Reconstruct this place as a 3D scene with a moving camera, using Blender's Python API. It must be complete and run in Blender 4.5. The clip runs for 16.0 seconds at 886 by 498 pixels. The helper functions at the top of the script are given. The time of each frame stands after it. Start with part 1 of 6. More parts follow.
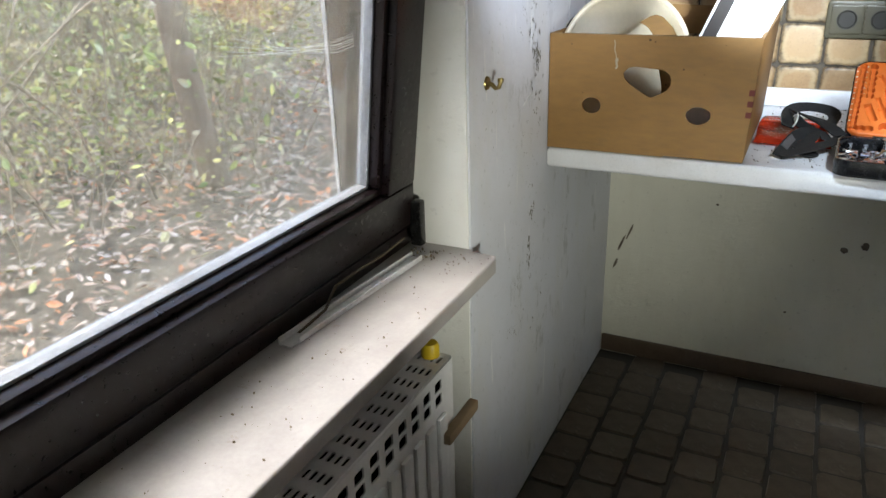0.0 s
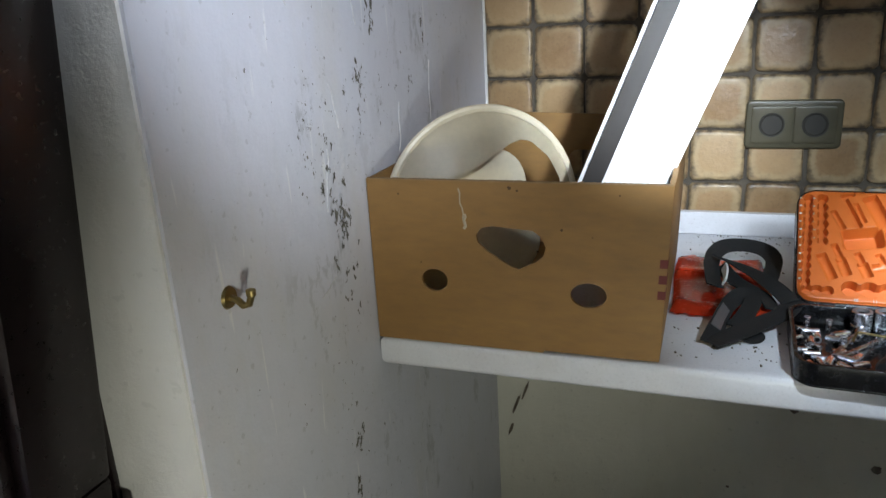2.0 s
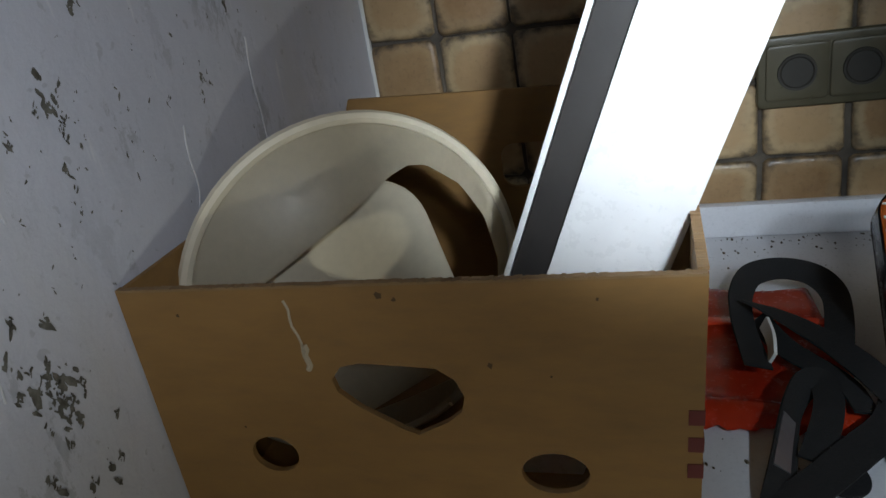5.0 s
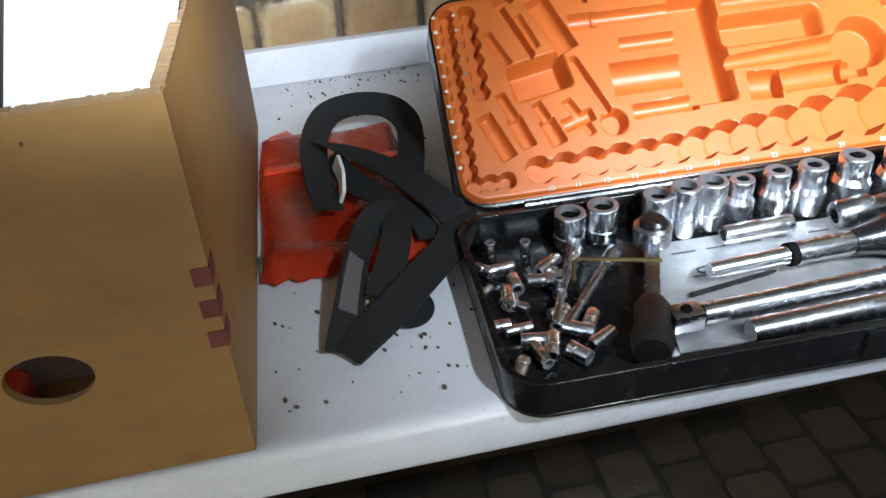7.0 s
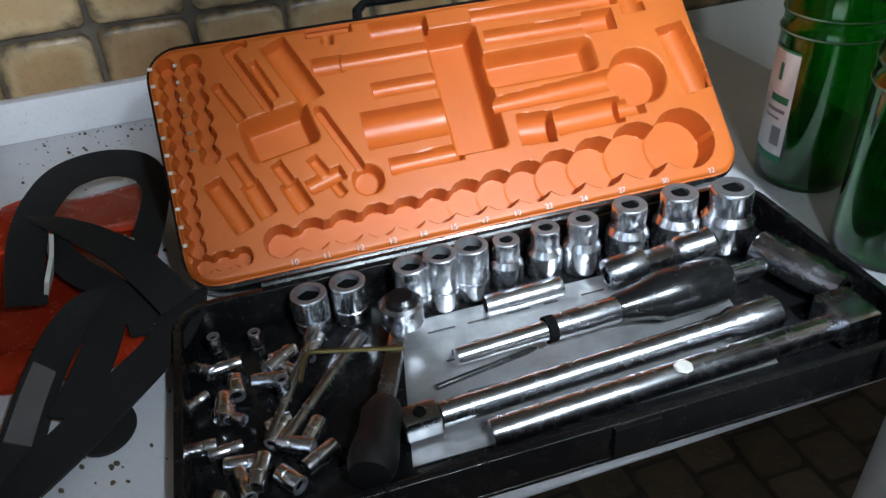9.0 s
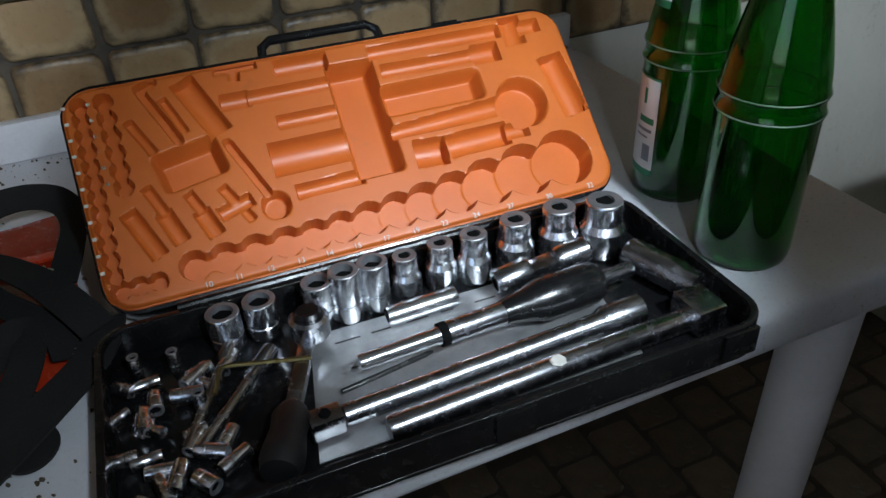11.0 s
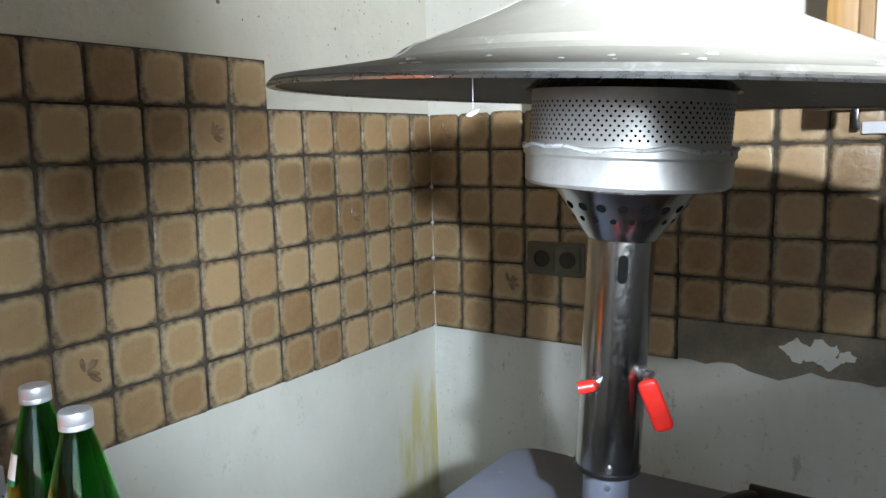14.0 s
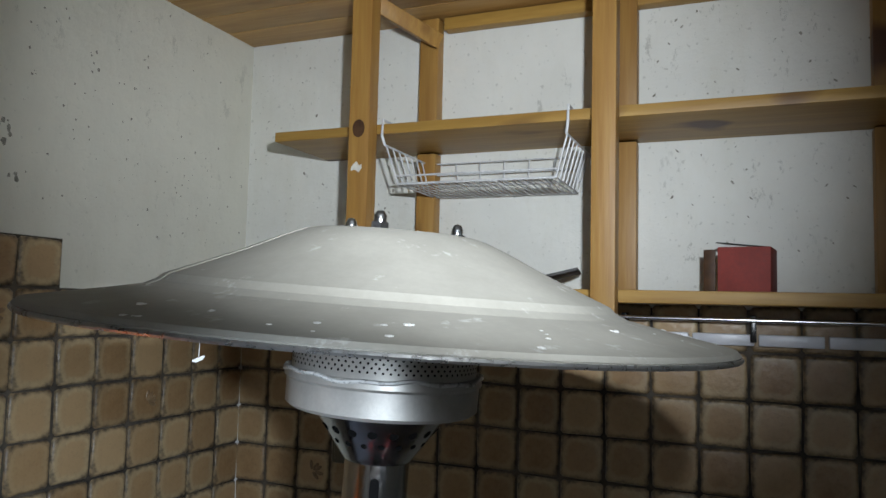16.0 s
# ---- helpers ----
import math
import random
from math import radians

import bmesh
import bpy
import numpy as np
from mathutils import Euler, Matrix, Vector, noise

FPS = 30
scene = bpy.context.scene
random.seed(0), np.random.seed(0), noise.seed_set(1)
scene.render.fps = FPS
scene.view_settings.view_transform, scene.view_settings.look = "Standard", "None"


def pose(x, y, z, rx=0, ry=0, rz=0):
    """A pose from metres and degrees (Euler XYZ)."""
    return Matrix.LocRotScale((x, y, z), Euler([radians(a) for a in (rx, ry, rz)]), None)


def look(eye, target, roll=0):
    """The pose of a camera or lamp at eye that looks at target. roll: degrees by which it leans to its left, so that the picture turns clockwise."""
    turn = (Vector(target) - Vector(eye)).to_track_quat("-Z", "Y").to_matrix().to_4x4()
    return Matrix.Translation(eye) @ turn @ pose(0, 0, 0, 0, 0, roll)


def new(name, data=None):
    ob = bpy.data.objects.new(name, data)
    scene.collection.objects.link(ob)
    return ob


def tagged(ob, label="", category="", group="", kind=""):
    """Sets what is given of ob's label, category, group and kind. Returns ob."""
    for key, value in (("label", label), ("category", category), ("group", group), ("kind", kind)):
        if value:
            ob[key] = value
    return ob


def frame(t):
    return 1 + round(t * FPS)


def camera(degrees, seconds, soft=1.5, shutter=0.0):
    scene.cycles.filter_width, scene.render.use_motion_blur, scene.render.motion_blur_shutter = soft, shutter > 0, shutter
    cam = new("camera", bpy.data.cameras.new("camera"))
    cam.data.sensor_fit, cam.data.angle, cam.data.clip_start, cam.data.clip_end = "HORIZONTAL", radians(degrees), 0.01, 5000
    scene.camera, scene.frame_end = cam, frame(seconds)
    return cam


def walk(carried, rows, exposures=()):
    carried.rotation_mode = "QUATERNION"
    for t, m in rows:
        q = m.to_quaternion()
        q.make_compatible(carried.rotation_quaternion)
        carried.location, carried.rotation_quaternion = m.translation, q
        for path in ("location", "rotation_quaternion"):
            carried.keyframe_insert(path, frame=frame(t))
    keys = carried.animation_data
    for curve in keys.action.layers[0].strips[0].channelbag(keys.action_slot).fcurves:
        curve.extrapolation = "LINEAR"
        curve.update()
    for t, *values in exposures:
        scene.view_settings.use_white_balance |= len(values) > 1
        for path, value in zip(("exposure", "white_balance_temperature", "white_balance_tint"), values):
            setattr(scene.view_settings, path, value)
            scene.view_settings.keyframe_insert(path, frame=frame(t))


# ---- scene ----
cam = camera(61.7, 16.0)
PATH = [
    (0, (0.487, -2.066, 1.312), (-0.343, -0.416, 0.546), -1.7),
    (0.5, (0.453, -1.987, 1.332), (-0.315, -0.28, 0.626), -3.7),
    (1, (0.444, -1.844, 1.352), (-0.26, -0.084, 0.714), -3.3),
    (1.5, (0.464, -1.638, 1.353), (-0.239, 0.141, 0.769), -3.4),
    (2, (0.434, -1.479, 1.349), (-0.228, 0.304, 0.731), -3.3),
    (2.5, (0.405, -1.285, 1.356), (-0.227, 0.503, 0.722), -3.6),
    (3, (0.392, -1.141, 1.355), (-0.155, 0.654, 0.665), -3.1),
    (3.2, (0.393, -1.08, 1.358), (-0.164, 0.694, 0.621), -2.9),
    (5.3, (0.372, -0.945, 1.318), (-0.191, 0.796, 0.51), -10.2),
    (5.5, (0.381, -0.908, 1.303), (-0.053, 0.764, 0.294), -7.4),
    (6, (0.411, -0.918, 1.279), (0.329, 0.753, 0.183), -5.9),
    (6.5, (0.442, -0.918, 1.265), (0.586, 0.717, 0.122), -5.1),
    (7, (0.465, -0.91, 1.257), (0.708, 0.699, 0.095), -5.0),
    (7.5, (0.49, -0.905, 1.257), (0.766, 0.687, 0.079), -5.2),
    (8, (0.521, -0.902, 1.26), (0.876, 0.673, 0.08), -4.9),
    (8.5, (0.574, -0.869, 1.252), (1.015, 0.693, 0.084), -4.1),
    (8.7, (0.601, -0.851, 1.241), (1.056, 0.719, 0.089), -4.2),
    (10.8, (0.633, -0.882, 1.253), (1.198, 0.645, 0.091), -3.7),
    (11, (0.624, -0.901, 1.269), (1.257, 0.626, 0.143), -3.3),
    (11.5, (0.609, -0.933, 1.286), (1.4, 0.617, 0.3), -3.0),
    (12, (0.604, -0.971, 1.312), (1.57, 0.542, 0.43), -2.6),
    (12.5, (0.609, -1.015, 1.326), (1.746, 0.433, 0.543), -2.5),
    (13, (0.635, -1.07, 1.336), (2.03, 0.177, 0.63), -1.9),
    (13.5, (0.654, -1.131, 1.377), (2.198, 0.023, 0.844), -1.7),
    (14, (0.687, -1.202, 1.422), (2.324, -0.088, 1.143), -1.5),
    (14.5, (0.681, -1.241, 1.437), (2.357, -0.162, 1.285), -2.4),
    (15, (0.69, -1.264, 1.445), (2.397, -0.228, 1.326), -1.5),
    (15.5, (0.697, -1.286, 1.466), (2.471, -0.363, 1.436), -0.6),
    (16, (0.701, -1.3, 1.49), (2.544, -0.538, 1.641), 1.4),
]
STOPS = [(0.0, 2.45), (0.5, 2.3), (1.0, 2.0), (2.0, 1.8), (2.5, 1.65), (3.0, 1.3), (5.3, 0.7), (5.5, 0.7), (6.0, 1.25), (6.5, 1.8), (7.0, 1.95), (7.5, 1.8), (8.0, 1.6), (8.5, 1.3), (10.8, 0.5), (11.5, 0.95), (12.0, 1.4), (12.5, 1.7), (13.0, 1.8), (13.5, 1.8), (14.0, 1.9), (14.5, 1.5), (15.0, 1.0), (15.5, 0.8), (16.0, 0.75)]
walk(cam, [(t, look(eye, target, roll)) for t, eye, target, roll in PATH], STOPS)

# ---- world, torch and daylight ----
world = bpy.data.worlds.new("world")
scene.world = world
world.use_nodes = True
wn = world.node_tree.nodes
sky = wn.new("ShaderNodeTexSky")
sky.sky_type, sky.sun_disc = "NISHITA", False
sky.sun_elevation, sky.sun_rotation = radians(55), radians(250)
wn["Background"].inputs["Strength"].default_value = 0.21
world.node_tree.links.new(sky.outputs[0], wn["Background"].inputs["Color"])


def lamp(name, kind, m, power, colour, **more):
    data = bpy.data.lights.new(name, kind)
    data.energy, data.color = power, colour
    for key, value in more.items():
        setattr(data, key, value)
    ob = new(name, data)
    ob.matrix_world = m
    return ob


SUN_DIR = Vector((math.cos(radians(55)) * -0.94, math.cos(radians(55)) * -0.34, math.sin(radians(55))))
lamp("sun", "SUN", look(SUN_DIR * 5, (0, 0, 0)), 1.4, (1.0, 0.96, 0.88), angle=radians(45))
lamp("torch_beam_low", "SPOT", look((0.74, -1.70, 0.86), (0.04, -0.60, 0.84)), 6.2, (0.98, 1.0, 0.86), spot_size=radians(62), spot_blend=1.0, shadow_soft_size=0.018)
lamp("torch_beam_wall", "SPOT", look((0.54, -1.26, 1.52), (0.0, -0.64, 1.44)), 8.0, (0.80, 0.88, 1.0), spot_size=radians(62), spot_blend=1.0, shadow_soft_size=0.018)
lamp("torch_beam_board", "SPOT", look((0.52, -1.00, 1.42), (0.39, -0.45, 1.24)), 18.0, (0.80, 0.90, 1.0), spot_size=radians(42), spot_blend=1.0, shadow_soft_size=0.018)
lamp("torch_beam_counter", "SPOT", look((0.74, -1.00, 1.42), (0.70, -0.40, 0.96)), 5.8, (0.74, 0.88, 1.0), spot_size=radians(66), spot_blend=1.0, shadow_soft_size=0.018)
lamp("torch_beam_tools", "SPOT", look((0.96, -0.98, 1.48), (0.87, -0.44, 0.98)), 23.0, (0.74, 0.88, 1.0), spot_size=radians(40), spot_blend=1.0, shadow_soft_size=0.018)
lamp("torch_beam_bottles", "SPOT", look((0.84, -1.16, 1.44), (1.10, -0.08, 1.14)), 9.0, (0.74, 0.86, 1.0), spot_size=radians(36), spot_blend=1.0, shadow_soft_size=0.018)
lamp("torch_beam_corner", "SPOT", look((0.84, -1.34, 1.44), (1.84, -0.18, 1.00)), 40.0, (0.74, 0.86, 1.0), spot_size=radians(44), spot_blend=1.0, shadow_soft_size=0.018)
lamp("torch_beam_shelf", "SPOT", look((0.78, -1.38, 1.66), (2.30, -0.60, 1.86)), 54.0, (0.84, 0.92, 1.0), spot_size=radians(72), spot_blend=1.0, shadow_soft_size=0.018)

# ---- materials ----


def nodes_of(name):
    m = bpy.data.materials.new(name)
    m.use_nodes = True
    return m, m.node_tree, m.node_tree.nodes["Principled BSDF"]


def mixer(tree, fac, a, b, blend="MIX"):
    n = tree.nodes.new("ShaderNodeMix")
    n.data_type, n.blend_type = "RGBA", blend
    for socket, value in ((n.inputs[0], fac), (n.inputs[6], a), (n.inputs[7], b)):
        if isinstance(value, bpy.types.NodeSocket):
            tree.links.new(value, socket)
        elif isinstance(value, (int, float)):
            socket.default_value = value
        else:
            socket.default_value = (*value, 1)
    return n.outputs[2]


def noise_of(tree, scale, detail=4, rough=0.6, coords="Object", stretch=None, lo=0.35, hi=0.65):
    co = tree.nodes.new("ShaderNodeTexCoord").outputs[coords]
    if stretch:
        mp = tree.nodes.new("ShaderNodeMapping")
        mp.inputs["Scale"].default_value = stretch
        tree.links.new(co, mp.inputs[0])
        co = mp.outputs[0]
    n = tree.nodes.new("ShaderNodeTexNoise")
    n.inputs["Scale"].default_value, n.inputs["Detail"].default_value, n.inputs["Roughness"].default_value = scale, detail, rough
    tree.links.new(co, n.inputs["Vector"])
    r = tree.nodes.new("ShaderNodeMapRange")
    r.inputs["From Min"].default_value, r.inputs["From Max"].default_value = lo, hi
    tree.links.new(n.outputs[0], r.inputs[0])
    return r.outputs[0]


def maths(tree, op, a, b=0.0):
    n = tree.nodes.new("ShaderNodeMath")
    n.operation = op
    for socket, value in zip(n.inputs, (a, b)):
        if isinstance(value, bpy.types.NodeSocket):
            tree.links.new(value, socket)
        else:
            socket.default_value = value
    return n.outputs[0]


def bump(tree, bsdf, height, strength=0.3, distance=0.002):
    b = tree.nodes.new("ShaderNodeBump")
    b.inputs["Strength"].default_value, b.inputs["Distance"].default_value = strength, distance
    tree.links.new(height, b.inputs["Height"])
    tree.links.new(b.outputs[0], bsdf.inputs["Normal"])


def surface(name, colour, rough=0.6, metal=0.0, second=None, scale=8.0, fine=120.0, grain=0.15, relief=0.15, depth=0.001,
            dirt=None, dirt_scale=14.0, dirt_lo=0.58, dirt_hi=0.72, stretch=None, spread=0.0, coat=0.0):
    """A worn surface: two tones at a large scale, a fine grain, optional dirt and object-to-object spread."""
    m, tree, bsdf = nodes_of(name)
    second = second or tuple(c * 0.8 for c in colour)
    out = mixer(tree, noise_of(tree, scale, stretch=stretch), colour, second)
    fine_noise = noise_of(tree, fine, 3, 0.65, stretch=stretch, lo=0.2, hi=0.8)
    dark = mixer(tree, 1.0, out, tuple([1 - grain * 2] * 3), "MULTIPLY")
    out = mixer(tree, fine_noise, dark, out)
    if dirt:
        out = mixer(tree, noise_of(tree, dirt_scale, 8, 0.7, lo=dirt_lo, hi=dirt_hi), out, dirt)
    if spread:
        info = tree.nodes.new("ShaderNodeObjectInfo")
        hsv = tree.nodes.new("ShaderNodeHueSaturation")
        tree.links.new(maths(tree, "ADD", maths(tree, "MULTIPLY", info.outputs["Random"], 2 * spread), 1 - spread), hsv.inputs["Value"])
        tree.links.new(out, hsv.inputs["Color"])
        out = hsv.outputs[0]
    tree.links.new(out, bsdf.inputs["Base Color"])
    bsdf.inputs["Metallic"].default_value = metal
    bsdf.inputs["Coat Weight"].default_value = coat
    tree.links.new(maths(tree, "ADD", maths(tree, "MULTIPLY", fine_noise, 0.2), rough - 0.1), bsdf.inputs["Roughness"])
    if relief:
        bump(tree, bsdf, fine_noise, relief, depth)
    return m


def plaster(name, colour, marks, mark_scale, yellow=False, band=False):
    """Old wall paint: uneven coat, small dark scuffs in streaks, pinholes."""
    m, tree, bsdf = nodes_of(name)
    out = mixer(tree, noise_of(tree, 2.2, 5), colour, tuple(c * 0.86 for c in colour))
    out = mixer(tree, maths(tree, "MULTIPLY", noise_of(tree, 5, 5, 0.7, stretch=(1, 1, 0.35), lo=0.5, hi=0.75), 0.35), out, (0.52, 0.50, 0.40))
    cluster = noise_of(tree, 2.6, 3, 0.5, lo=0.48, hi=0.58)
    if band:
        sep_y = tree.nodes.new("ShaderNodeSeparateXYZ")
        tree.links.new(tree.nodes.new("ShaderNodeTexCoord").outputs["Object"], sep_y.inputs[0])
        worn = tree.nodes.new("ShaderNodeMapRange")
        worn.inputs["From Min"].default_value, worn.inputs["From Max"].default_value = -0.90, -0.72
        tree.links.new(sep_y.outputs["Y"], worn.inputs[0])
        cluster = maths(tree, "MINIMUM", maths(tree, "ADD", maths(tree, "MULTIPLY", cluster, 0.25), maths(tree, "MULTIPLY", maths(tree, "MULTIPLY", worn.outputs[0], noise_of(tree, 5.5, 3, 0.6, lo=0.46, hi=0.56)), 0.95)), 1.0)
        scratch = noise_of(tree, 30, 3, 0.6, stretch=(1, 1.5, 0.16), lo=0.66, hi=0.70)
        out = mixer(tree, maths(tree, "MULTIPLY", scratch, 0.5), out, (0.80, 0.80, 0.78))
    spots = noise_of(tree, mark_scale, 8, 0.8, stretch=(1, 1.3, 0.6) if band else (1, 1.2, 0.6), lo=0.555 if band else 0.585, hi=0.585 if band else 0.615)
    out = mixer(tree, maths(tree, "MULTIPLY", maths(tree, "MULTIPLY", cluster, spots), marks), out, (0.075, 0.08, 0.06))
    specks = noise_of(tree, 80, 2, 0.5, lo=0.665, hi=0.70)
    out = mixer(tree, maths(tree, "MULTIPLY", specks, 0.7 * marks), out, (0.10, 0.10, 0.08))
    if yellow:
        co = tree.nodes.new("ShaderNodeTexCoord").outputs["Object"]
        sep = tree.nodes.new("ShaderNodeSeparateXYZ")
        tree.links.new(co, sep.inputs[0])
        stain = noise_of(tree, 7, 5, 0.7, stretch=(1.6, 1.6, 0.3), lo=0.44, hi=0.60)
        low = tree.nodes.new("ShaderNodeMapRange")
        low.inputs["From Min"].default_value, low.inputs["From Max"].default_value = 0.82, 0.70
        tree.links.new(sep.outputs["Z"], low.inputs[0])
        away = tree.nodes.new("ShaderNodeMapRange")
        away.inputs["From Min"].default_value, away.inputs["From Max"].default_value = 2.12, 2.26
        tree.links.new(sep.outputs["X"], away.inputs[0])
        near = tree.nodes.new("ShaderNodeMapRange")
        near.inputs["From Min"].default_value, near.inputs["From Max"].default_value = -0.24, -0.10
        tree.links.new(sep.outputs["Y"], near.inputs[0])
        f = maths(tree, "MULTIPLY", maths(tree, "MULTIPLY", stain, low.outputs[0]), maths(tree, "MULTIPLY", away.outputs[0], near.outputs[0]))
        out = mixer(tree, maths(tree, "MULTIPLY", f, 0.75), out, (0.55, 0.48, 0.12))
    tree.links.new(out, bsdf.inputs["Base Color"])
    bsdf.inputs["Roughness"].default_value = 0.55
    bump(tree, bsdf, maths(tree, "ADD", noise_of(tree, 40, 6, 0.7), noise_of(tree, 9, 3, stretch=(1, 1, 0.4))), 0.16 if band else 0.35, 0.0025)
    return m


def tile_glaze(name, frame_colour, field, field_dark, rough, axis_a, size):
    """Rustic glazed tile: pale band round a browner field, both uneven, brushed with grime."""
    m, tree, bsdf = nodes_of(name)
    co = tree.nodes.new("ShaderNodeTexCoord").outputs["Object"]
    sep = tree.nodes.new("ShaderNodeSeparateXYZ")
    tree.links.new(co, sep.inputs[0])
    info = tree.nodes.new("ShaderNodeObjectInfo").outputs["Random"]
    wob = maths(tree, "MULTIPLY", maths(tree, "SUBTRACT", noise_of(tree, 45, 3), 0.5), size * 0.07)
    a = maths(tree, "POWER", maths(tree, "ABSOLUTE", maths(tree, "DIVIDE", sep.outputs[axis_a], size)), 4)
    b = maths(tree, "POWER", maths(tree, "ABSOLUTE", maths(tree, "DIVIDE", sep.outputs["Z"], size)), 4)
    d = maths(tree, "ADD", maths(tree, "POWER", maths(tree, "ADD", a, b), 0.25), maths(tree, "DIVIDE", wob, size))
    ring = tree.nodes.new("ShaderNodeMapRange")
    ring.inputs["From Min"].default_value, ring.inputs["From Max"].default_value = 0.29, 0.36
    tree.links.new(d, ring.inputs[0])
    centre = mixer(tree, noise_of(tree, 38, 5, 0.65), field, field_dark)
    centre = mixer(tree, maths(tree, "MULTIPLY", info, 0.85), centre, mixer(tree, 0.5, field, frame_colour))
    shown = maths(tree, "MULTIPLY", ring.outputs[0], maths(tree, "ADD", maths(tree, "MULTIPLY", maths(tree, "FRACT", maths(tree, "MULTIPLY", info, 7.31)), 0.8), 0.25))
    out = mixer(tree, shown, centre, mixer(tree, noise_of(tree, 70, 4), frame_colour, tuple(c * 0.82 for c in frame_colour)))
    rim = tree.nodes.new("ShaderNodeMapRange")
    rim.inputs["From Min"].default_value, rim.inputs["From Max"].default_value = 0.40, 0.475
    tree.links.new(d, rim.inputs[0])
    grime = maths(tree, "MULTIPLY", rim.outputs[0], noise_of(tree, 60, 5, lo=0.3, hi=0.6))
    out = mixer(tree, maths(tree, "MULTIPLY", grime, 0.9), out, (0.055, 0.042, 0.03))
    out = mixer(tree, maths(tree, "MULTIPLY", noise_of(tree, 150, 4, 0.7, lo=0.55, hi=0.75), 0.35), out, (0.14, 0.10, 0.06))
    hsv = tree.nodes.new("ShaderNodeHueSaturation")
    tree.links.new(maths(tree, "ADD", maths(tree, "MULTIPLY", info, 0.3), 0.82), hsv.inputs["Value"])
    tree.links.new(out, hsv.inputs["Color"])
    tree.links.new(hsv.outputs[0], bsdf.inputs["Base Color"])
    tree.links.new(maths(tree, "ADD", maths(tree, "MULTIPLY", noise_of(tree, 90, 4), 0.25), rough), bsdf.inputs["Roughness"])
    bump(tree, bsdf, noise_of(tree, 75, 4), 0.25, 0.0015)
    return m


def wood(name, light, dark, along="Z", rough=0.5):
    """Varnished softwood with long grain and a few knots."""
    m, tree, bsdf = nodes_of(name)
    stretch = {"X": (0.06, 1, 1), "Y": (1, 0.06, 1), "Z": (1, 1, 0.06)}[along]
    out = mixer(tree, noise_of(tree, 70, 5, 0.6, stretch=stretch), light, dark)
    out = mixer(tree, maths(tree, "MULTIPLY", noise_of(tree, 16, 4, stretch=stretch), 0.55), out, tuple(c * 0.62 for c in dark))
    knots = noise_of(tree, 11, 1, 0.2, stretch=tuple(0.45 if s < 1 else 1 for s in stretch), lo=0.70, hi=0.78)
    out = mixer(tree, knots, out, (0.09, 0.035, 0.012))
    tree.links.new(out, bsdf.inputs["Base Color"])
    bsdf.inputs["Roughness"].default_value = rough
    bump(tree, bsdf, noise_of(tree, 120, 4, stretch=stretch), 0.2, 0.001)
    return m


def glass(name, colour, rough=0.02, dusty=0.0, ior=1.5):
    m, tree, bsdf = nodes_of(name)
    bsdf.inputs["Base Color"].default_value = (*colour, 1)
    bsdf.inputs["Transmission Weight"].default_value, bsdf.inputs["Roughness"].default_value, bsdf.inputs["IOR"].default_value = 1.0, rough, ior
    if dusty:
        out = tree.nodes["Material Output"]
        dust = tree.nodes.new("ShaderNodeBsdfDiffuse")
        dust.inputs[0].default_value = (0.82, 0.77, 0.66, 1)
        mix = tree.nodes.new("ShaderNodeMixShader")
        tree.links.new(maths(tree, "MULTIPLY", maths(tree, "ADD", noise_of(tree, 9, 6, 0.7), 0.4), dusty), mix.inputs[0])
        tree.links.new(bsdf.outputs[0], mix.inputs[1])
        tree.links.new(dust.outputs[0], mix.inputs[2])
        tree.links.new(mix.outputs[0], out.inputs[0])
    return m


WALL_LEFT = plaster("chalky grey-white wall paint", (0.59, 0.60, 0.66), 0.30, 12, band=True)
WALL_WHITE = plaster("cream wall paint", (0.72, 0.71, 0.62), 0.22, 16, yellow=True)
WALL_UP = plaster("spotted white wall paint", (0.74, 0.74, 0.69), 0.34, 15)
REVEAL = plaster("smooth white reveal paint", (0.74, 0.73, 0.70), 0.15, 20)
GROUT = surface("dirty grey grout", (0.135, 0.110, 0.082), 0.8, second=(0.030, 0.024, 0.018), scale=9, relief=0.5, dirt=(0.025, 0.020, 0.016), dirt_scale=5, dirt_lo=0.52, dirt_hi=0.62)
ADHESIVE = surface("old tile adhesive", (0.30, 0.26, 0.20), 0.9, second=(0.23, 0.20, 0.15), scale=14, relief=0.6, depth=0.003)
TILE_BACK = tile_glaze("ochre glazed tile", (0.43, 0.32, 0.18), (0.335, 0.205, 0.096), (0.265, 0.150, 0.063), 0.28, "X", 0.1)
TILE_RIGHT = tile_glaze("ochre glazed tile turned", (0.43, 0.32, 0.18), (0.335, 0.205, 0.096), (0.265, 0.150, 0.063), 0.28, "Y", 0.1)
FLOOR_TILE = surface("brown quarry tile", (0.105, 0.080, 0.055), 0.62, second=(0.070, 0.052, 0.035), scale=22, spread=0.22, relief=0.4, dirt=(0.16, 0.14, 0.11))
FLOOR_JOINT = surface("dark floor grout", (0.055, 0.048, 0.04), 0.95, relief=0.5)
PLINTH = surface("dirty cream plinth paint", (0.46, 0.43, 0.35), 0.7, scale=7, dirt=(0.14, 0.11, 0.08), dirt_scale=9, dirt_lo=0.52, dirt_hi=0.7)
SKIRTING = surface("brown skirting tile", (0.13, 0.09, 0.06), 0.5, scale=20)
CEILING_WOOD = wood("ochre ceiling board", (0.52, 0.32, 0.11), (0.40, 0.22, 0.065), "Y")
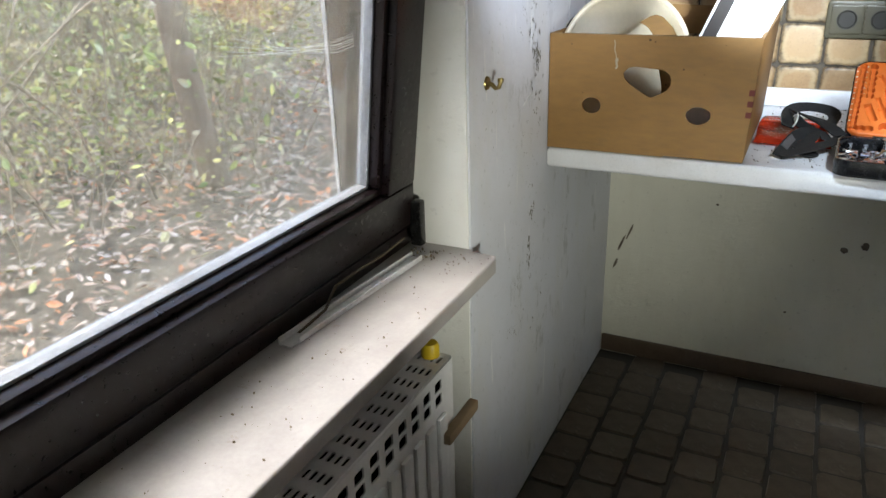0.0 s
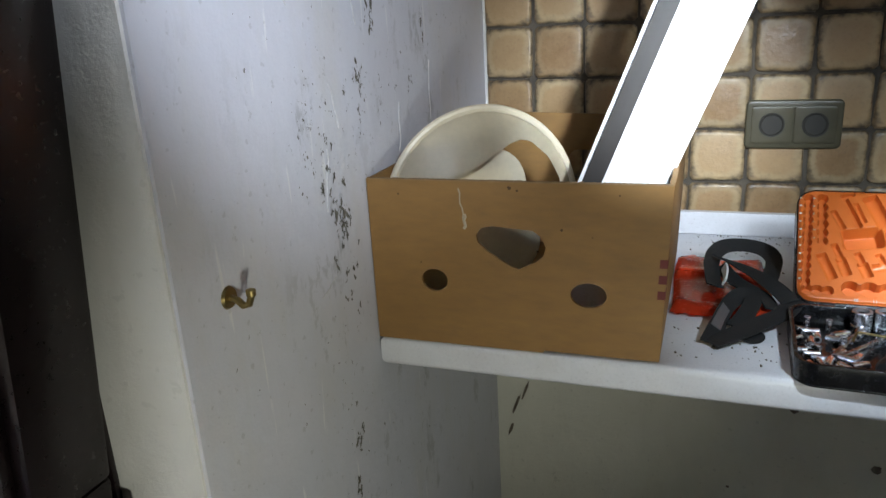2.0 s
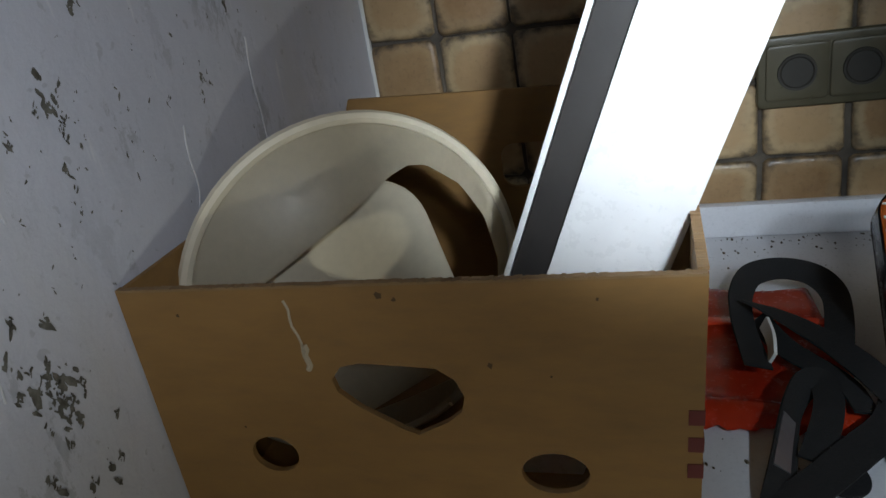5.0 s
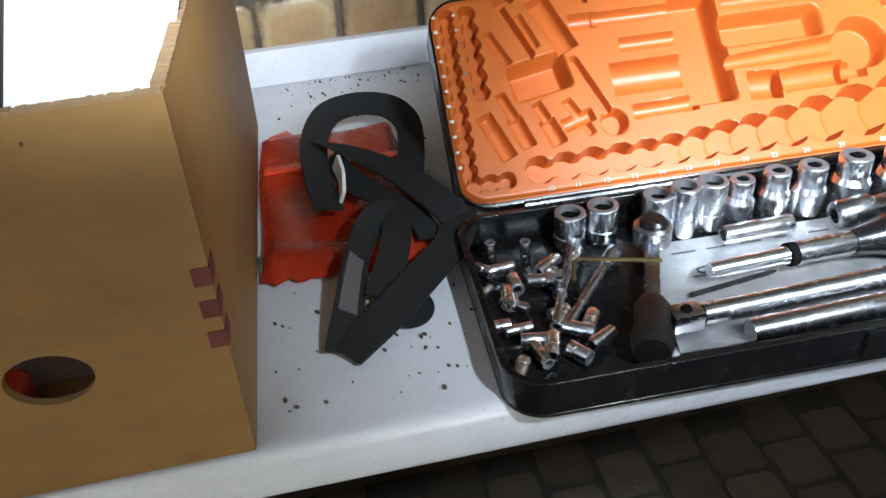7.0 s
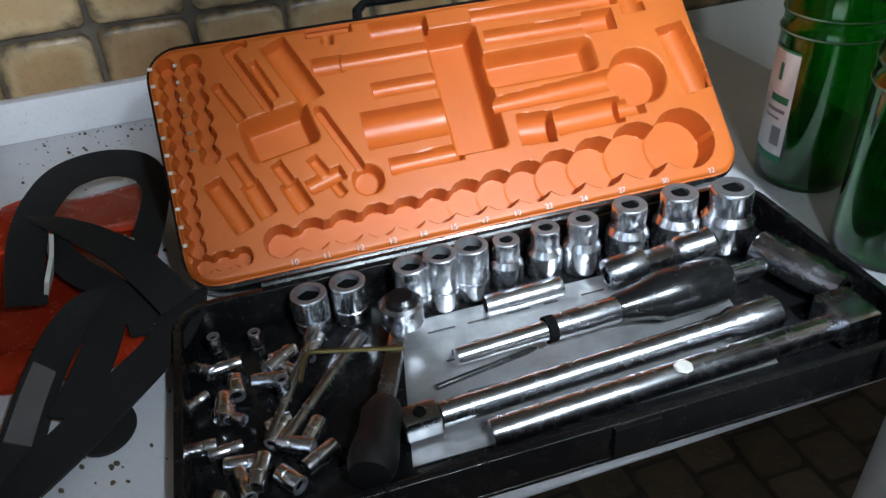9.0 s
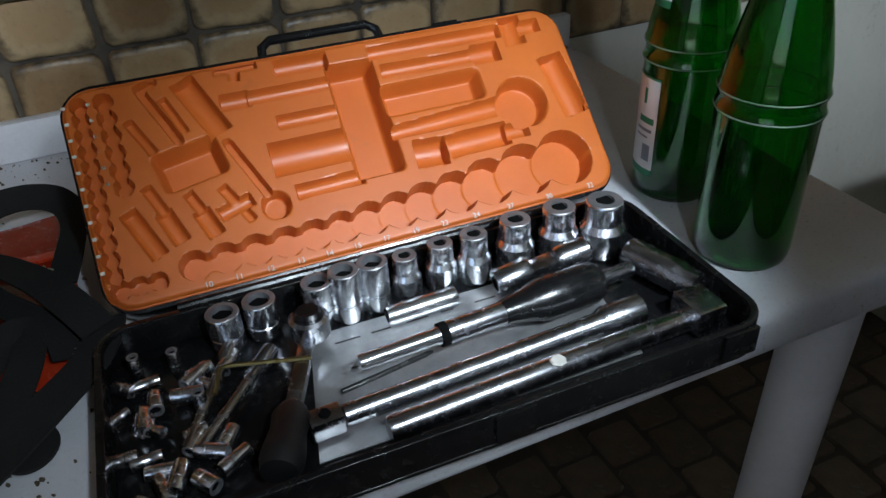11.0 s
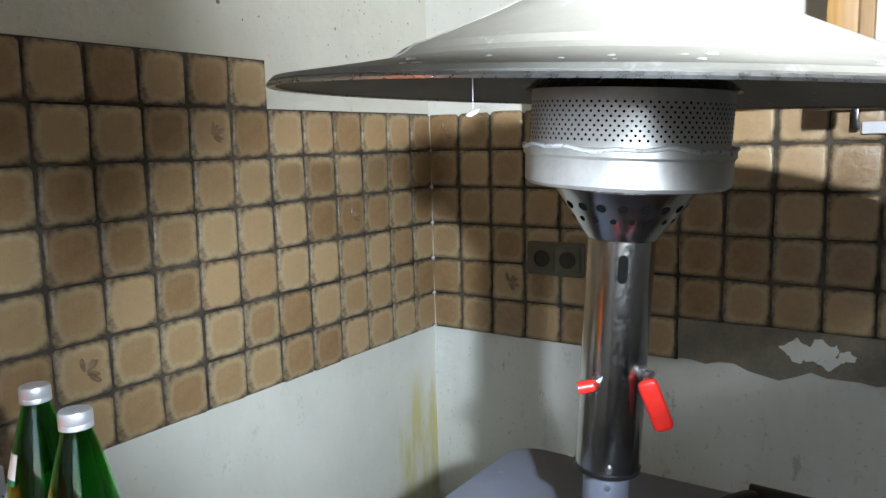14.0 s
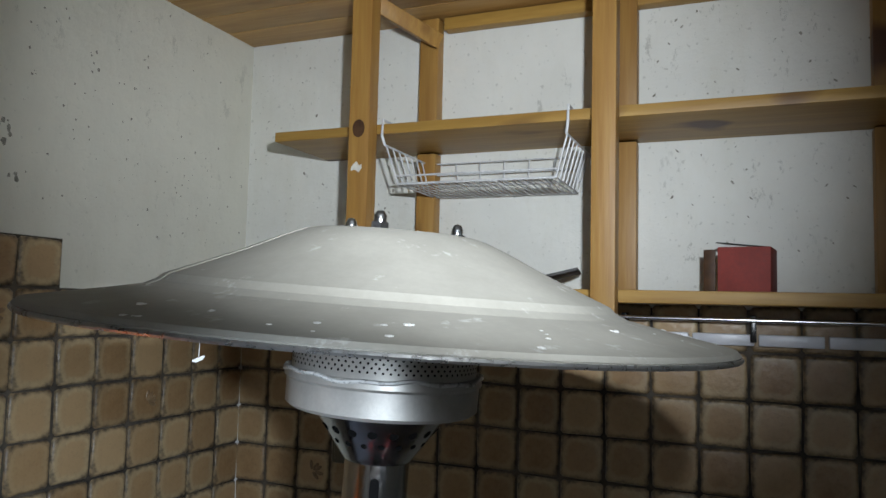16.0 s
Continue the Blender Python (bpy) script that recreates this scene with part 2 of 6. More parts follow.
SHELF_WOOD = wood("varnished shelf pine", (0.45, 0.27, 0.062), (0.34, 0.185, 0.038), "Y")
POST_WOOD = wood("varnished post pine", (0.44, 0.25, 0.062), (0.33, 0.165, 0.038), "Z")
COUNTER = surface("white coated worktop", (0.70, 0.71, 0.75), 0.32, second=(0.62, 0.62, 0.65), scale=9, fine=260, grain=0.05, relief=0.06,
                  dirt=(0.16, 0.14, 0.11), dirt_scale=60, dirt_lo=0.66, dirt_hi=0.78)
WHITE_METAL = surface("white enamelled metal", (0.74, 0.75, 0.80), 0.35, scale=6, grain=0.04, relief=0.05)
CARD = surface("brown cardboard", (0.300, 0.162, 0.048), 0.62, second=(0.250, 0.132, 0.038), scale=5, fine=90, grain=0.13, relief=0.25, stretch=(0.3, 1, 1), dirt=(0.20, 0.115, 0.045), dirt_scale=14, dirt_lo=0.60, dirt_hi=0.85)
CARD_EDGE = surface("raw cardboard edge", (0.34, 0.215, 0.105), 0.9, second=(0.26, 0.155, 0.07), scale=60, relief=0.6)
STAMP = surface("dark red print", (0.17, 0.035, 0.03), 0.8, scale=30)
STAMP_DARK = surface("dark brown card dots", (0.10, 0.055, 0.022), 0.9, scale=60)
CREAM = surface("cream plastic", (0.76, 0.69, 0.53), 0.38, second=(0.70, 0.62, 0.46), scale=5, grain=0.05, relief=0.04)
BOARD_WHITE = surface("white laminate", (0.80, 0.80, 0.80), 0.3, scale=7, grain=0.02, relief=0.02, dirt=(0.45, 0.43, 0.38), dirt_scale=40, dirt_lo=0.72, dirt_hi=0.8)
BOARD_EDGE = surface("dark grey of shaded board edge and sheets", (0.032, 0.028, 0.026), 0.6, scale=30)
RED_PLASTIC = surface("red film", (0.72, 0.062, 0.020), 0.24, second=(0.60, 0.040, 0.014), scale=12, grain=0.05, relief=0.1, depth=0.002, coat=0.3)
WEBBING = surface("black nylon webbing", (0.008, 0.008, 0.009), 0.88, second=(0.014, 0.014, 0.015), scale=20, fine=420, grain=0.3, relief=0.5, dirt=(0.08, 0.07, 0.06), dirt_scale=45, dirt_lo=0.74, dirt_hi=0.86)
TAPE = surface("silver-grey tape", (0.17, 0.175, 0.19), 0.35, metal=0.4, scale=60, relief=0.5)
ORANGE = surface("orange moulded plastic", (0.64, 0.145, 0.020), 0.42, second=(0.54, 0.115, 0.016), scale=7, grain=0.05, relief=0.06,
                 dirt=(0.30, 0.10, 0.03), dirt_scale=16, dirt_lo=0.62, dirt_hi=0.8)
BLACK_STEEL = surface("black enamelled steel", (0.006, 0.006, 0.007), 0.24, second=(0.009, 0.009, 0.009), scale=12, relief=0.05, dirt=(0.05, 0.045, 0.04), dirt_scale=60, dirt_lo=0.74, dirt_hi=0.9)
CHROME = surface("chrome-plated steel", (0.86, 0.87, 0.90), 0.22, metal=1.0, second=(0.76, 0.77, 0.80), scale=45, fine=300, grain=0.06, relief=0.0)
SATIN = surface("satin ground steel", (0.40, 0.40, 0.42), 0.42, metal=0.75, second=(0.30, 0.30, 0.31), scale=70, grain=0.1)
CHROME_WORN = surface("worn chrome", (0.60, 0.61, 0.64), 0.24, metal=1.0, second=(0.46, 0.46, 0.49), scale=60, grain=0.10, relief=0.0, dirt=(0.16, 0.12, 0.09), dirt_scale=50, dirt_lo=0.70, dirt_hi=0.85)
ALU_SHEET = surface("scratched sheet lining", (0.55, 0.55, 0.55), 0.4, metal=0.8, second=(0.40, 0.40, 0.40), scale=25, relief=0.15)
STAINLESS = surface("polished stainless steel", (0.46, 0.45, 0.44), 0.19, metal=1.0, second=(0.42, 0.41, 0.40), scale=5, fine=200, grain=0.03, relief=0.0)
BURNER_STEEL = surface("matt burner steel", (0.60, 0.58, 0.54), 0.46, metal=0.6, scale=18, fine=220, grain=0.08, relief=0.08)
DOME_ALU = surface("dusty aluminium", (0.28, 0.268, 0.232), 0.86, metal=0.0, second=(0.35, 0.335, 0.292), scale=6, fine=150, grain=0.07, relief=0.1,
                   dirt=(0.46, 0.45, 0.42), dirt_scale=26, dirt_lo=0.60, dirt_hi=0.70)
RIM_ALU = surface("bare aluminium rim", (0.68, 0.68, 0.67), 0.3, metal=0.9, scale=20)
CORROSION_SPARKLE = surface("white corrosion and painted sparkle", (0.82, 0.82, 0.80), 0.3, metal=0.2, scale=40)
HEATER_GREY = surface("grey-blue powder coat", (0.20, 0.215, 0.27), 0.4, second=(0.175, 0.19, 0.24), scale=8, fine=300, grain=0.06, relief=0.1, dirt=(0.5, 0.5, 0.5), dirt_scale=55, dirt_lo=0.72, dirt_hi=0.76)
KNOT = surface("dark wood knot", (0.10, 0.045, 0.018), 0.5, second=(0.05, 0.022, 0.01), scale=60, grain=0.2)
RUBBER = surface("black rubber", (0.007, 0.007, 0.007), 0.5, scale=30)
RED_GRIP = surface("red vinyl grip", (0.60, 0.02, 0.012), 0.35, scale=25, grain=0.05)
YELLOW = surface("yellow plastic", (0.72, 0.50, 0.02), 0.4, scale=25, grain=0.05)
BROWN_FRAME = surface("dark brown window profile", (0.0075, 0.0042, 0.0048), 0.32, second=(0.010, 0.006, 0.0065), scale=6, grain=0.05, relief=0.03, dirt=(0.03, 0.028, 0.028), dirt_scale=40, dirt_lo=0.78, dirt_hi=0.9)
BROWN_FRAME.node_tree.nodes["Principled BSDF"].inputs["Specular IOR Level"].default_value = 0.3
SPACER = surface("grey glazing gasket", (0.26, 0.27, 0.30), 0.4, scale=20)
SILL_STONE = surface("beige stone sill", (0.42, 0.395, 0.385), 0.5, second=(0.35, 0.325, 0.315), scale=12, fine=170, grain=0.08, relief=0.15, dirt=(0.20, 0.15, 0.09), dirt_scale=26, dirt_lo=0.62, dirt_hi=0.78)
RADIATOR = surface("white radiator enamel", (0.72, 0.72, 0.74), 0.35, scale=9, grain=0.04)
OLD_WOOD = surface("dirty brown wood", (0.22, 0.15, 0.085), 0.8, scale=20, stretch=(1, 0.2, 1))
SOCKET_OLIVE = surface("olive-brown socket plate", (0.085, 0.075, 0.045), 0.35, scale=25, grain=0.06)
# Flat black without gloss: puts shade into holes; also used for plastic bits.
BLACK_HOLE = surface("black of shaded holes and plastic", (0.008, 0.008, 0.008), 0.85, scale=30)
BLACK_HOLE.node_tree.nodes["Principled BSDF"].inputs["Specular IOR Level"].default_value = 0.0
# Wells have no depth; the recess's shade is put into this darker olive.
SOCKET_WELL = surface("dark olive for socket well shade", (0.022, 0.019, 0.013), 0.6, scale=30)
WIRE_WHITE = surface("white coated wire", (0.74, 0.75, 0.76), 0.4, scale=20)
RED_BOX = surface("dark red card", (0.30, 0.045, 0.035), 0.7, scale=16)
BOTTLE_GREEN = glass("green bottle glass", (0.03, 0.38, 0.05))
SCUFF_RING = surface("scuffed glass ring", (0.20, 0.27, 0.21), 0.5, second=(0.06, 0.14, 0.07), scale=60, grain=0.2)
PANE = glass("dusty window glass", (0.96, 0.98, 0.97), dusty=0.16)
LABEL_WHITE = surface("white paper label", (0.78, 0.78, 0.76), 0.6, scale=30, grain=0.04)
LABEL_GREEN = surface("green print", (0.02, 0.22, 0.10), 0.6, scale=30)
PRINT_WHITE = surface("white print", (0.75, 0.72, 0.66), 0.6, scale=40)
CAP_ALU = surface("matt silver screw cap", (0.78, 0.78, 0.80), 0.42, metal=0.6, scale=30, grain=0.05)
DEBRIS = surface("dark crumbs", (0.13, 0.10, 0.065), 0.9, scale=90, spread=0.3)

# ---- mesh helpers ----


def mesh_of(name, bm, material, smooth=None):
    bmesh.ops.recalc_face_normals(bm, faces=bm.faces)
    data = bpy.data.meshes.new(name)
    bm.to_mesh(data)
    bm.free()
    data.materials.append(material)
    if smooth is not None:
        data.shade_smooth()
        data.set_sharp_from_angle(angle=radians(smooth))
    return data


def part(name, bm, material, parent, label="", smooth=35):
    ob = new(name, mesh_of(name, bm, material, smooth))
    ob.parent = parent
    if label:
        tagged(ob, label)
    return ob


def thing(name, at, label, category, group="", turn=(0, 0, 0)):
    ob = new(name)
    ob.empty_display_size = 0.05
    ob.matrix_world = pose(*at, *turn)
    return tagged(ob, label, category, group)


def structure(name, bm, material, label, category, smooth=35):
    ob = new(name, mesh_of(name, bm, material, smooth))
    return tagged(ob, label, category, kind="structure")


def box(bm, x0, x1, y0, y1, z0, z1, bevel=0.0, m=None, segments=2):
    made = bmesh.ops.create_cube(bm, size=1, matrix=Matrix.LocRotScale(((x0 + x1) / 2, (y0 + y1) / 2, (z0 + z1) / 2), None, (abs(x1 - x0), abs(y1 - y0), abs(z1 - z0))))
    verts = made["verts"]
    if bevel:
        edges = list({e for v in verts for e in v.link_edges})
        verts = list({v for f in bmesh.ops.bevel(bm, geom=edges, offset=bevel, segments=segments, profile=0.6, affect="EDGES", clamp_overlap=True)["faces"] for v in f.verts} | {v for v in verts if v.is_valid})
    if m is not None:
        bmesh.ops.transform(bm, matrix=m, verts=verts)
    return bm


def rod(bm, a, b, r, r2=None, seg=16, caps=True):
    """A round bar from a to b."""
    a, b = Vector(a), Vector(b)
    turn = (b - a).to_track_quat("Z", "Y").to_matrix().to_4x4()
    bmesh.ops.create_cone(bm, cap_ends=caps, segments=seg, radius1=r, radius2=r if r2 is None else r2, depth=(b - a).length, matrix=Matrix.Translation((a + b) / 2) @ turn)
    return bm


def lathe(bm, profile, seg=40, m=None):
    """A turned body: (radius, height) from one end to the other."""
    rings = []
    for r, z in profile:
        if r < 1e-6:
            rings.append([bm.verts.new((0, 0, z))])
        else:
            rings.append([bm.verts.new((r * math.cos(2 * math.pi * i / seg), r * math.sin(2 * math.pi * i / seg), z)) for i in range(seg)])
    for one, two in zip(rings, rings[1:]):
        for i in range(seg):
            j = (i + 1) % seg
            if len(one) == 1 and len(two) == 1:
                continue
            if len(one) == 1:
                bm.faces.new((one[0], two[i], two[j]))
            elif len(two) == 1:
                bm.faces.new((one[i], one[j], two[0]))
            else:
                bm.faces.new((one[i], one[j], two[j], two[i]))
    if m is not None:
        bmesh.ops.transform(bm, matrix=m, verts=[v for ring in rings for v in ring])
    return bm


def wire(bm, points, r, seg=8):
    """A bent round wire through points."""
    pts = [Vector(p) for p in points]
    rings, side = [], None
    for i, p in enumerate(pts):
        d = (pts[min(i + 1, len(pts) - 1)] - pts[max(i - 1, 0)]).normalized()
        if side is None:
            side = d.orthogonal().normalized()
        side = (side - d * side.dot(d)).normalized()
        up = d.cross(side)
        rings.append([bm.verts.new(p + r * (math.cos(2 * math.pi * k / seg) * side + math.sin(2 * math.pi * k / seg) * up)) for k in range(seg)])
    for one, two in zip(rings, rings[1:]):
        for k in range(seg):
            bm.faces.new((one[k], one[(k + 1) % seg], two[(k + 1) % seg], two[k]))
    bm.faces.new(rings[0])
    bm.faces.new(rings[-1])
    return bm


def rounded(x0, x1, y0, y1, r, n=5):
    """The outline of a rectangle with round corners."""
    pts = []
    for cx, cy, a in ((x1 - r, y1 - r, 0), (x0 + r, y1 - r, 90), (x0 + r, y0 + r, 180), (x1 - r, y0 + r, 270)):
        pts += [(cx + r * math.cos(radians(a + 90 * k / n)), cy + r * math.sin(radians(a + 90 * k / n))) for k in range(n + 1)]
    return pts


def plate(outlines, thick, bevel=0.0, m=None):
    """A flat plate, thick along z and centred on it, with the first outline round it and the others cut out."""
    curve = bpy.data.curves.new("outline", "CURVE")
    curve.dimensions, curve.fill_mode, curve.extrude, curve.bevel_depth, curve.bevel_resolution = "2D", "BOTH", thick / 2 - bevel, bevel, 2
    for pts in outlines:
        s = curve.splines.new("POLY")
        s.points.add(len(pts) - 1)
        for p, (x, y) in zip(s.points, pts):
            p.co = (x, y, 0, 1)
        s.use_cyclic_u = True
    ob = bpy.data.objects.new("outline", curve)
    bm = bmesh.new()
    data = ob.to_mesh()
    bm.from_mesh(data)
    ob.to_mesh_clear()
    bpy.data.objects.remove(ob)
    bpy.data.curves.remove(curve)
    bmesh.ops.remove_doubles(bm, verts=bm.verts, dist=1e-5)
    if m is not None:
        bmesh.ops.transform(bm, matrix=m, verts=bm.verts)
    return bm


def merge(bm, other):
    data = bpy.data.meshes.new("joined")
    other.to_mesh(data)
    other.free()
    bm.from_mesh(data)
    bpy.data.meshes.remove(data)
    return bm


def ellipse(cx, cy, rx, ry, n=20, turn=0.0):
    return [(cx + rx * math.cos(a) * math.cos(turn) - ry * math.sin(a) * math.sin(turn), cy + rx * math.cos(a) * math.sin(turn) + ry * math.sin(a) * math.cos(turn)) for a in (2 * math.pi * k / n for k in range(n))]


# ---- the room's shell ----
FLOOR, CEIL, RIGHT, FRONT, TOP = 0.10, 2.22, 2.40, -3.30, 0.905
bm = box(bmesh.new(), -0.3, RIGHT + 0.2, FRONT - 0.2, 0.2, FLOOR - 0.16, FLOOR - 0.006)
floor = structure("floor", bm, FLOOR_JOINT, "dark grouted floor of brown quarry tiles", "floor")
bm = box(bmesh.new(), -0.3, RIGHT + 0.2, FRONT - 0.2, 0.2, CEIL, CEIL + 0.12)
structure("ceiling", bm, WALL_UP, "plain white painted ceiling", "ceiling")
bm = bmesh.new()
for k in range(5):
    box(bm, 1.845 + k * 0.111, 1.953 + k * 0.111, FRONT, 0.0, CEIL - 0.012, CEIL - 0.0005, 0.003)
structure("ceiling_boards", bm, CEILING_WOOD, "ochre varnished boards under the ceiling", "ceiling")
wall_back = structure("wall_back", box(bmesh.new(), -0.3, RIGHT + 0.2, 0.0, 0.2, FLOOR - 0.1, CEIL + 0.06), WALL_WHITE, "cream painted wall with stains below tiles", "wall")
wall_right = structure("wall_right", box(bmesh.new(), RIGHT, RIGHT + 0.2, FRONT, 0.0, FLOOR - 0.1, CEIL + 0.06), WALL_UP, "spotted white painted wall behind open shelves", "wall")
structure("wall_front", box(bmesh.new(), -0.3, RIGHT + 0.2, FRONT - 0.2, FRONT, FLOOR - 0.1, CEIL + 0.06), WALL_UP, "plain white painted wall", "wall")
W0, W1, WTOP = -2.45, -0.990, 2.02
bm = box(bmesh.new(), -0.25, 0.0, W1, 0.0, FLOOR - 0.1, CEIL + 0.06)
box(bm, -0.25, 0.0, FRONT, W0, FLOOR - 0.1, CEIL + 0.06)
box(bm, -0.25, 0.0, W0, W1, WTOP, CEIL + 0.06)
box(bm, -0.25, -0.12, W0, W1, FLOOR - 0.1, 0.79)
wall_left = structure("wall_left", bm, WALL_LEFT, "scuffed grey-white painted wall beside the window", "wall")
structure("trim_plinth", box(bmesh.new(), 2.07, RIGHT, -1.6, -0.011, FLOOR, FLOOR + 0.095, 0.006), PLINTH, "low dirty cream plinth along the wall", "plinth")
structure("trim_reveal", box(bmesh.new(), -0.2, -0.004, W1 - 0.004, W1, FLOOR, WTOP), REVEAL, "smooth white painted window reveal", "trim")

# ---- counter along the back wall ----
worktop = thing("worktop", (0, 0, TOP), "white worktop with rounded front edge and low upstand", "worktop")
slab = plate([[(0.012, -0.586), (1.181, -0.596)] + [(1.181 + 0.014 * math.sin(radians(a)), -0.582 - 0.014 * math.cos(radians(a))) for a in range(15, 91, 15)] + [(1.195, -0.013), (0.012, -0.013)]], 0.045, 0.010)
bmesh.ops.translate(slab, verts=slab.verts, vec=(0, 0, -0.0225))
part("slab", slab, COUNTER, worktop)
part("wall_batten", box(bmesh.new(), 0.004, 1.10, -0.028, -0.003, -0.092, -0.0455, 0.003), WHITE_METAL, worktop)
up = box(bmesh.new(), 0.002, 1.200, -0.026, -0.009, 0.0, 0.045, 0.004)
part("upstand", up, COUNTER, worktop, "chipped white upstand strip")
part("leg", rod(bmesh.new(), (1.156, -0.545, -0.0455), (1.156, -0.545, FLOOR - TOP), 0.033, seg=28), WHITE_METAL, worktop, "white round steel leg")

# ---- cardboard box on the counter ----
BW, BD, BH = 0.391, 0.455, 0.232
RUFF = random.Random(21)
carton = thing("cardboard_box", (0.002, -0.594, TOP), "open brown cardboard box with punched hand holes", "box")
stand = Matrix(((1, 0, 0, 0), (0, 0, 1, 0), (0, 1, 0, 0), (0, 0, 0, 1)))
hand = [(x, z + 0.019) for x, z in [(0.150, 0.141), (0.158, 0.151), (0.172, 0.154), (0.225, 0.150), (0.237, 0.141), (0.242, 0.128), (0.239, 0.116), (0.228, 0.107), (0.206, 0.096), (0.196, 0.100), (0.166, 0.118), (0.152, 0.131)]]
front = plate([[(0, 0.0), (0.240, 0.0), (0.243, 0.003), (BW, 0.003), (BW, BH), (0, BH)], hand, ellipse(0.090, 0.093, 0.019, 0.016), ellipse(0.298, 0.086, 0.023, 0.017)], 0.005, m=stand)
part("front_panel", front, CARD, carton, "brown cardboard panel with three holes")
back = plate([[(0, 0), (BW, 0), (BW, BH + 0.012), (0.300, BH + 0.016), (0.120, BH + 0.022), (0.010, BH + 0.026), (0, BH)], rounded(0.190, 0.300, 0.132, 0.186, 0.016)], 0.005, m=Matrix.Translation((0, BD, 0)) @ stand)
part("back_panel", back, CARD, carton)
part("side_panel", box(bmesh.new(), 0, 0.005, 0.003, BD - 0.003, 0, BH, 0.001), CARD, carton)
part("side_panel", box(bmesh.new(), BW - 0.005, BW, 0.003, BD - 0.003, 0, BH, 0.001), CARD, carton)
part("bottom_panel", box(bmesh.new(), 0.005, BW - 0.005, 0.003, BD - 0.003, 0.001, 0.006), CARD, carton)
edge = bmesh.new()
for k in range(180):
    x = 0.002 + (BW - 0.004) * k / 179
    box(edge, x - 0.0013, x + 0.0013, -0.0027, 0.0027, BH - 0.001, BH + 0.0003 + 0.0009 * random.random())
for k in range(200):
    y = 0.006 + (BD - 0.012) * k / 199
    box(edge, BW - 0.0058, BW + 0.0006, y - 0.0013, y + 0.0013, BH - 0.001, BH + 0.0006 + 0.0012 * random.random())
part("torn_edge", edge, CARD_EDGE, carton, "pale torn corrugated edge", smooth=None)
for k in range(3):
    part("print_mark", box(bmesh.new(), BW - 0.009, BW + 0.0006, -0.0031, 0.012, 0.088 + 0.0205 * k, 0.099 + 0.0205 * k), STAMP, carton, "small dark red printed block")
tear = bmesh.new()
wire(tear, [(0.128 + 0.0012 * math.sin(k * 1.7) + 0.0010 * k, -0.0027, 0.222 - 0.0066 * k) for k in range(9)], 0.0010, 6)
wire(tear, [(0.1355 + 0.0012 * math.sin(k * 2.1), -0.0026, 0.188 - 0.004 * k) for k in range(6)], 0.0022, 6)
PALE_TEAR = surface("pale torn paper", (0.52, 0.44, 0.32), 0.9, scale=60)
part("scuff", tear, PALE_TEAR, carton, "pale torn scuff")
NICK = random.Random(31)
for x, z, r in ((0.262, 0.172, 0.0022), (0.232, 0.142, 0.0016), (0.300, 0.164, 0.0009), (0.195, 0.224, 0.0028), (0.205, 0.221, 0.0016), (0.045, 0.212, 0.0016), (0.072, 0.118, 0.0011), (0.330, 0.218, 0.0012)):
    dent = bmesh.new()
    dent.faces.new([dent.verts.new((x + r * math.cos(t) * NICK.uniform(0.6, 1.3), -0.0030, z + r * math.sin(t) * NICK.uniform(0.6, 1.3))) for t in (2 * math.pi * k / 9 for k in range(9))])
    part("dent", dent, STAMP_DARK, carton, "small dark dot on the card", smooth=None)
# the box bulges outwards towards its open top on the free side
for panel in carton.children:
    for v in panel.data.vertices:
        v.co.x += 0.010 * max(0.0, v.co.x / BW) * (v.co.z / BH - 0.45)


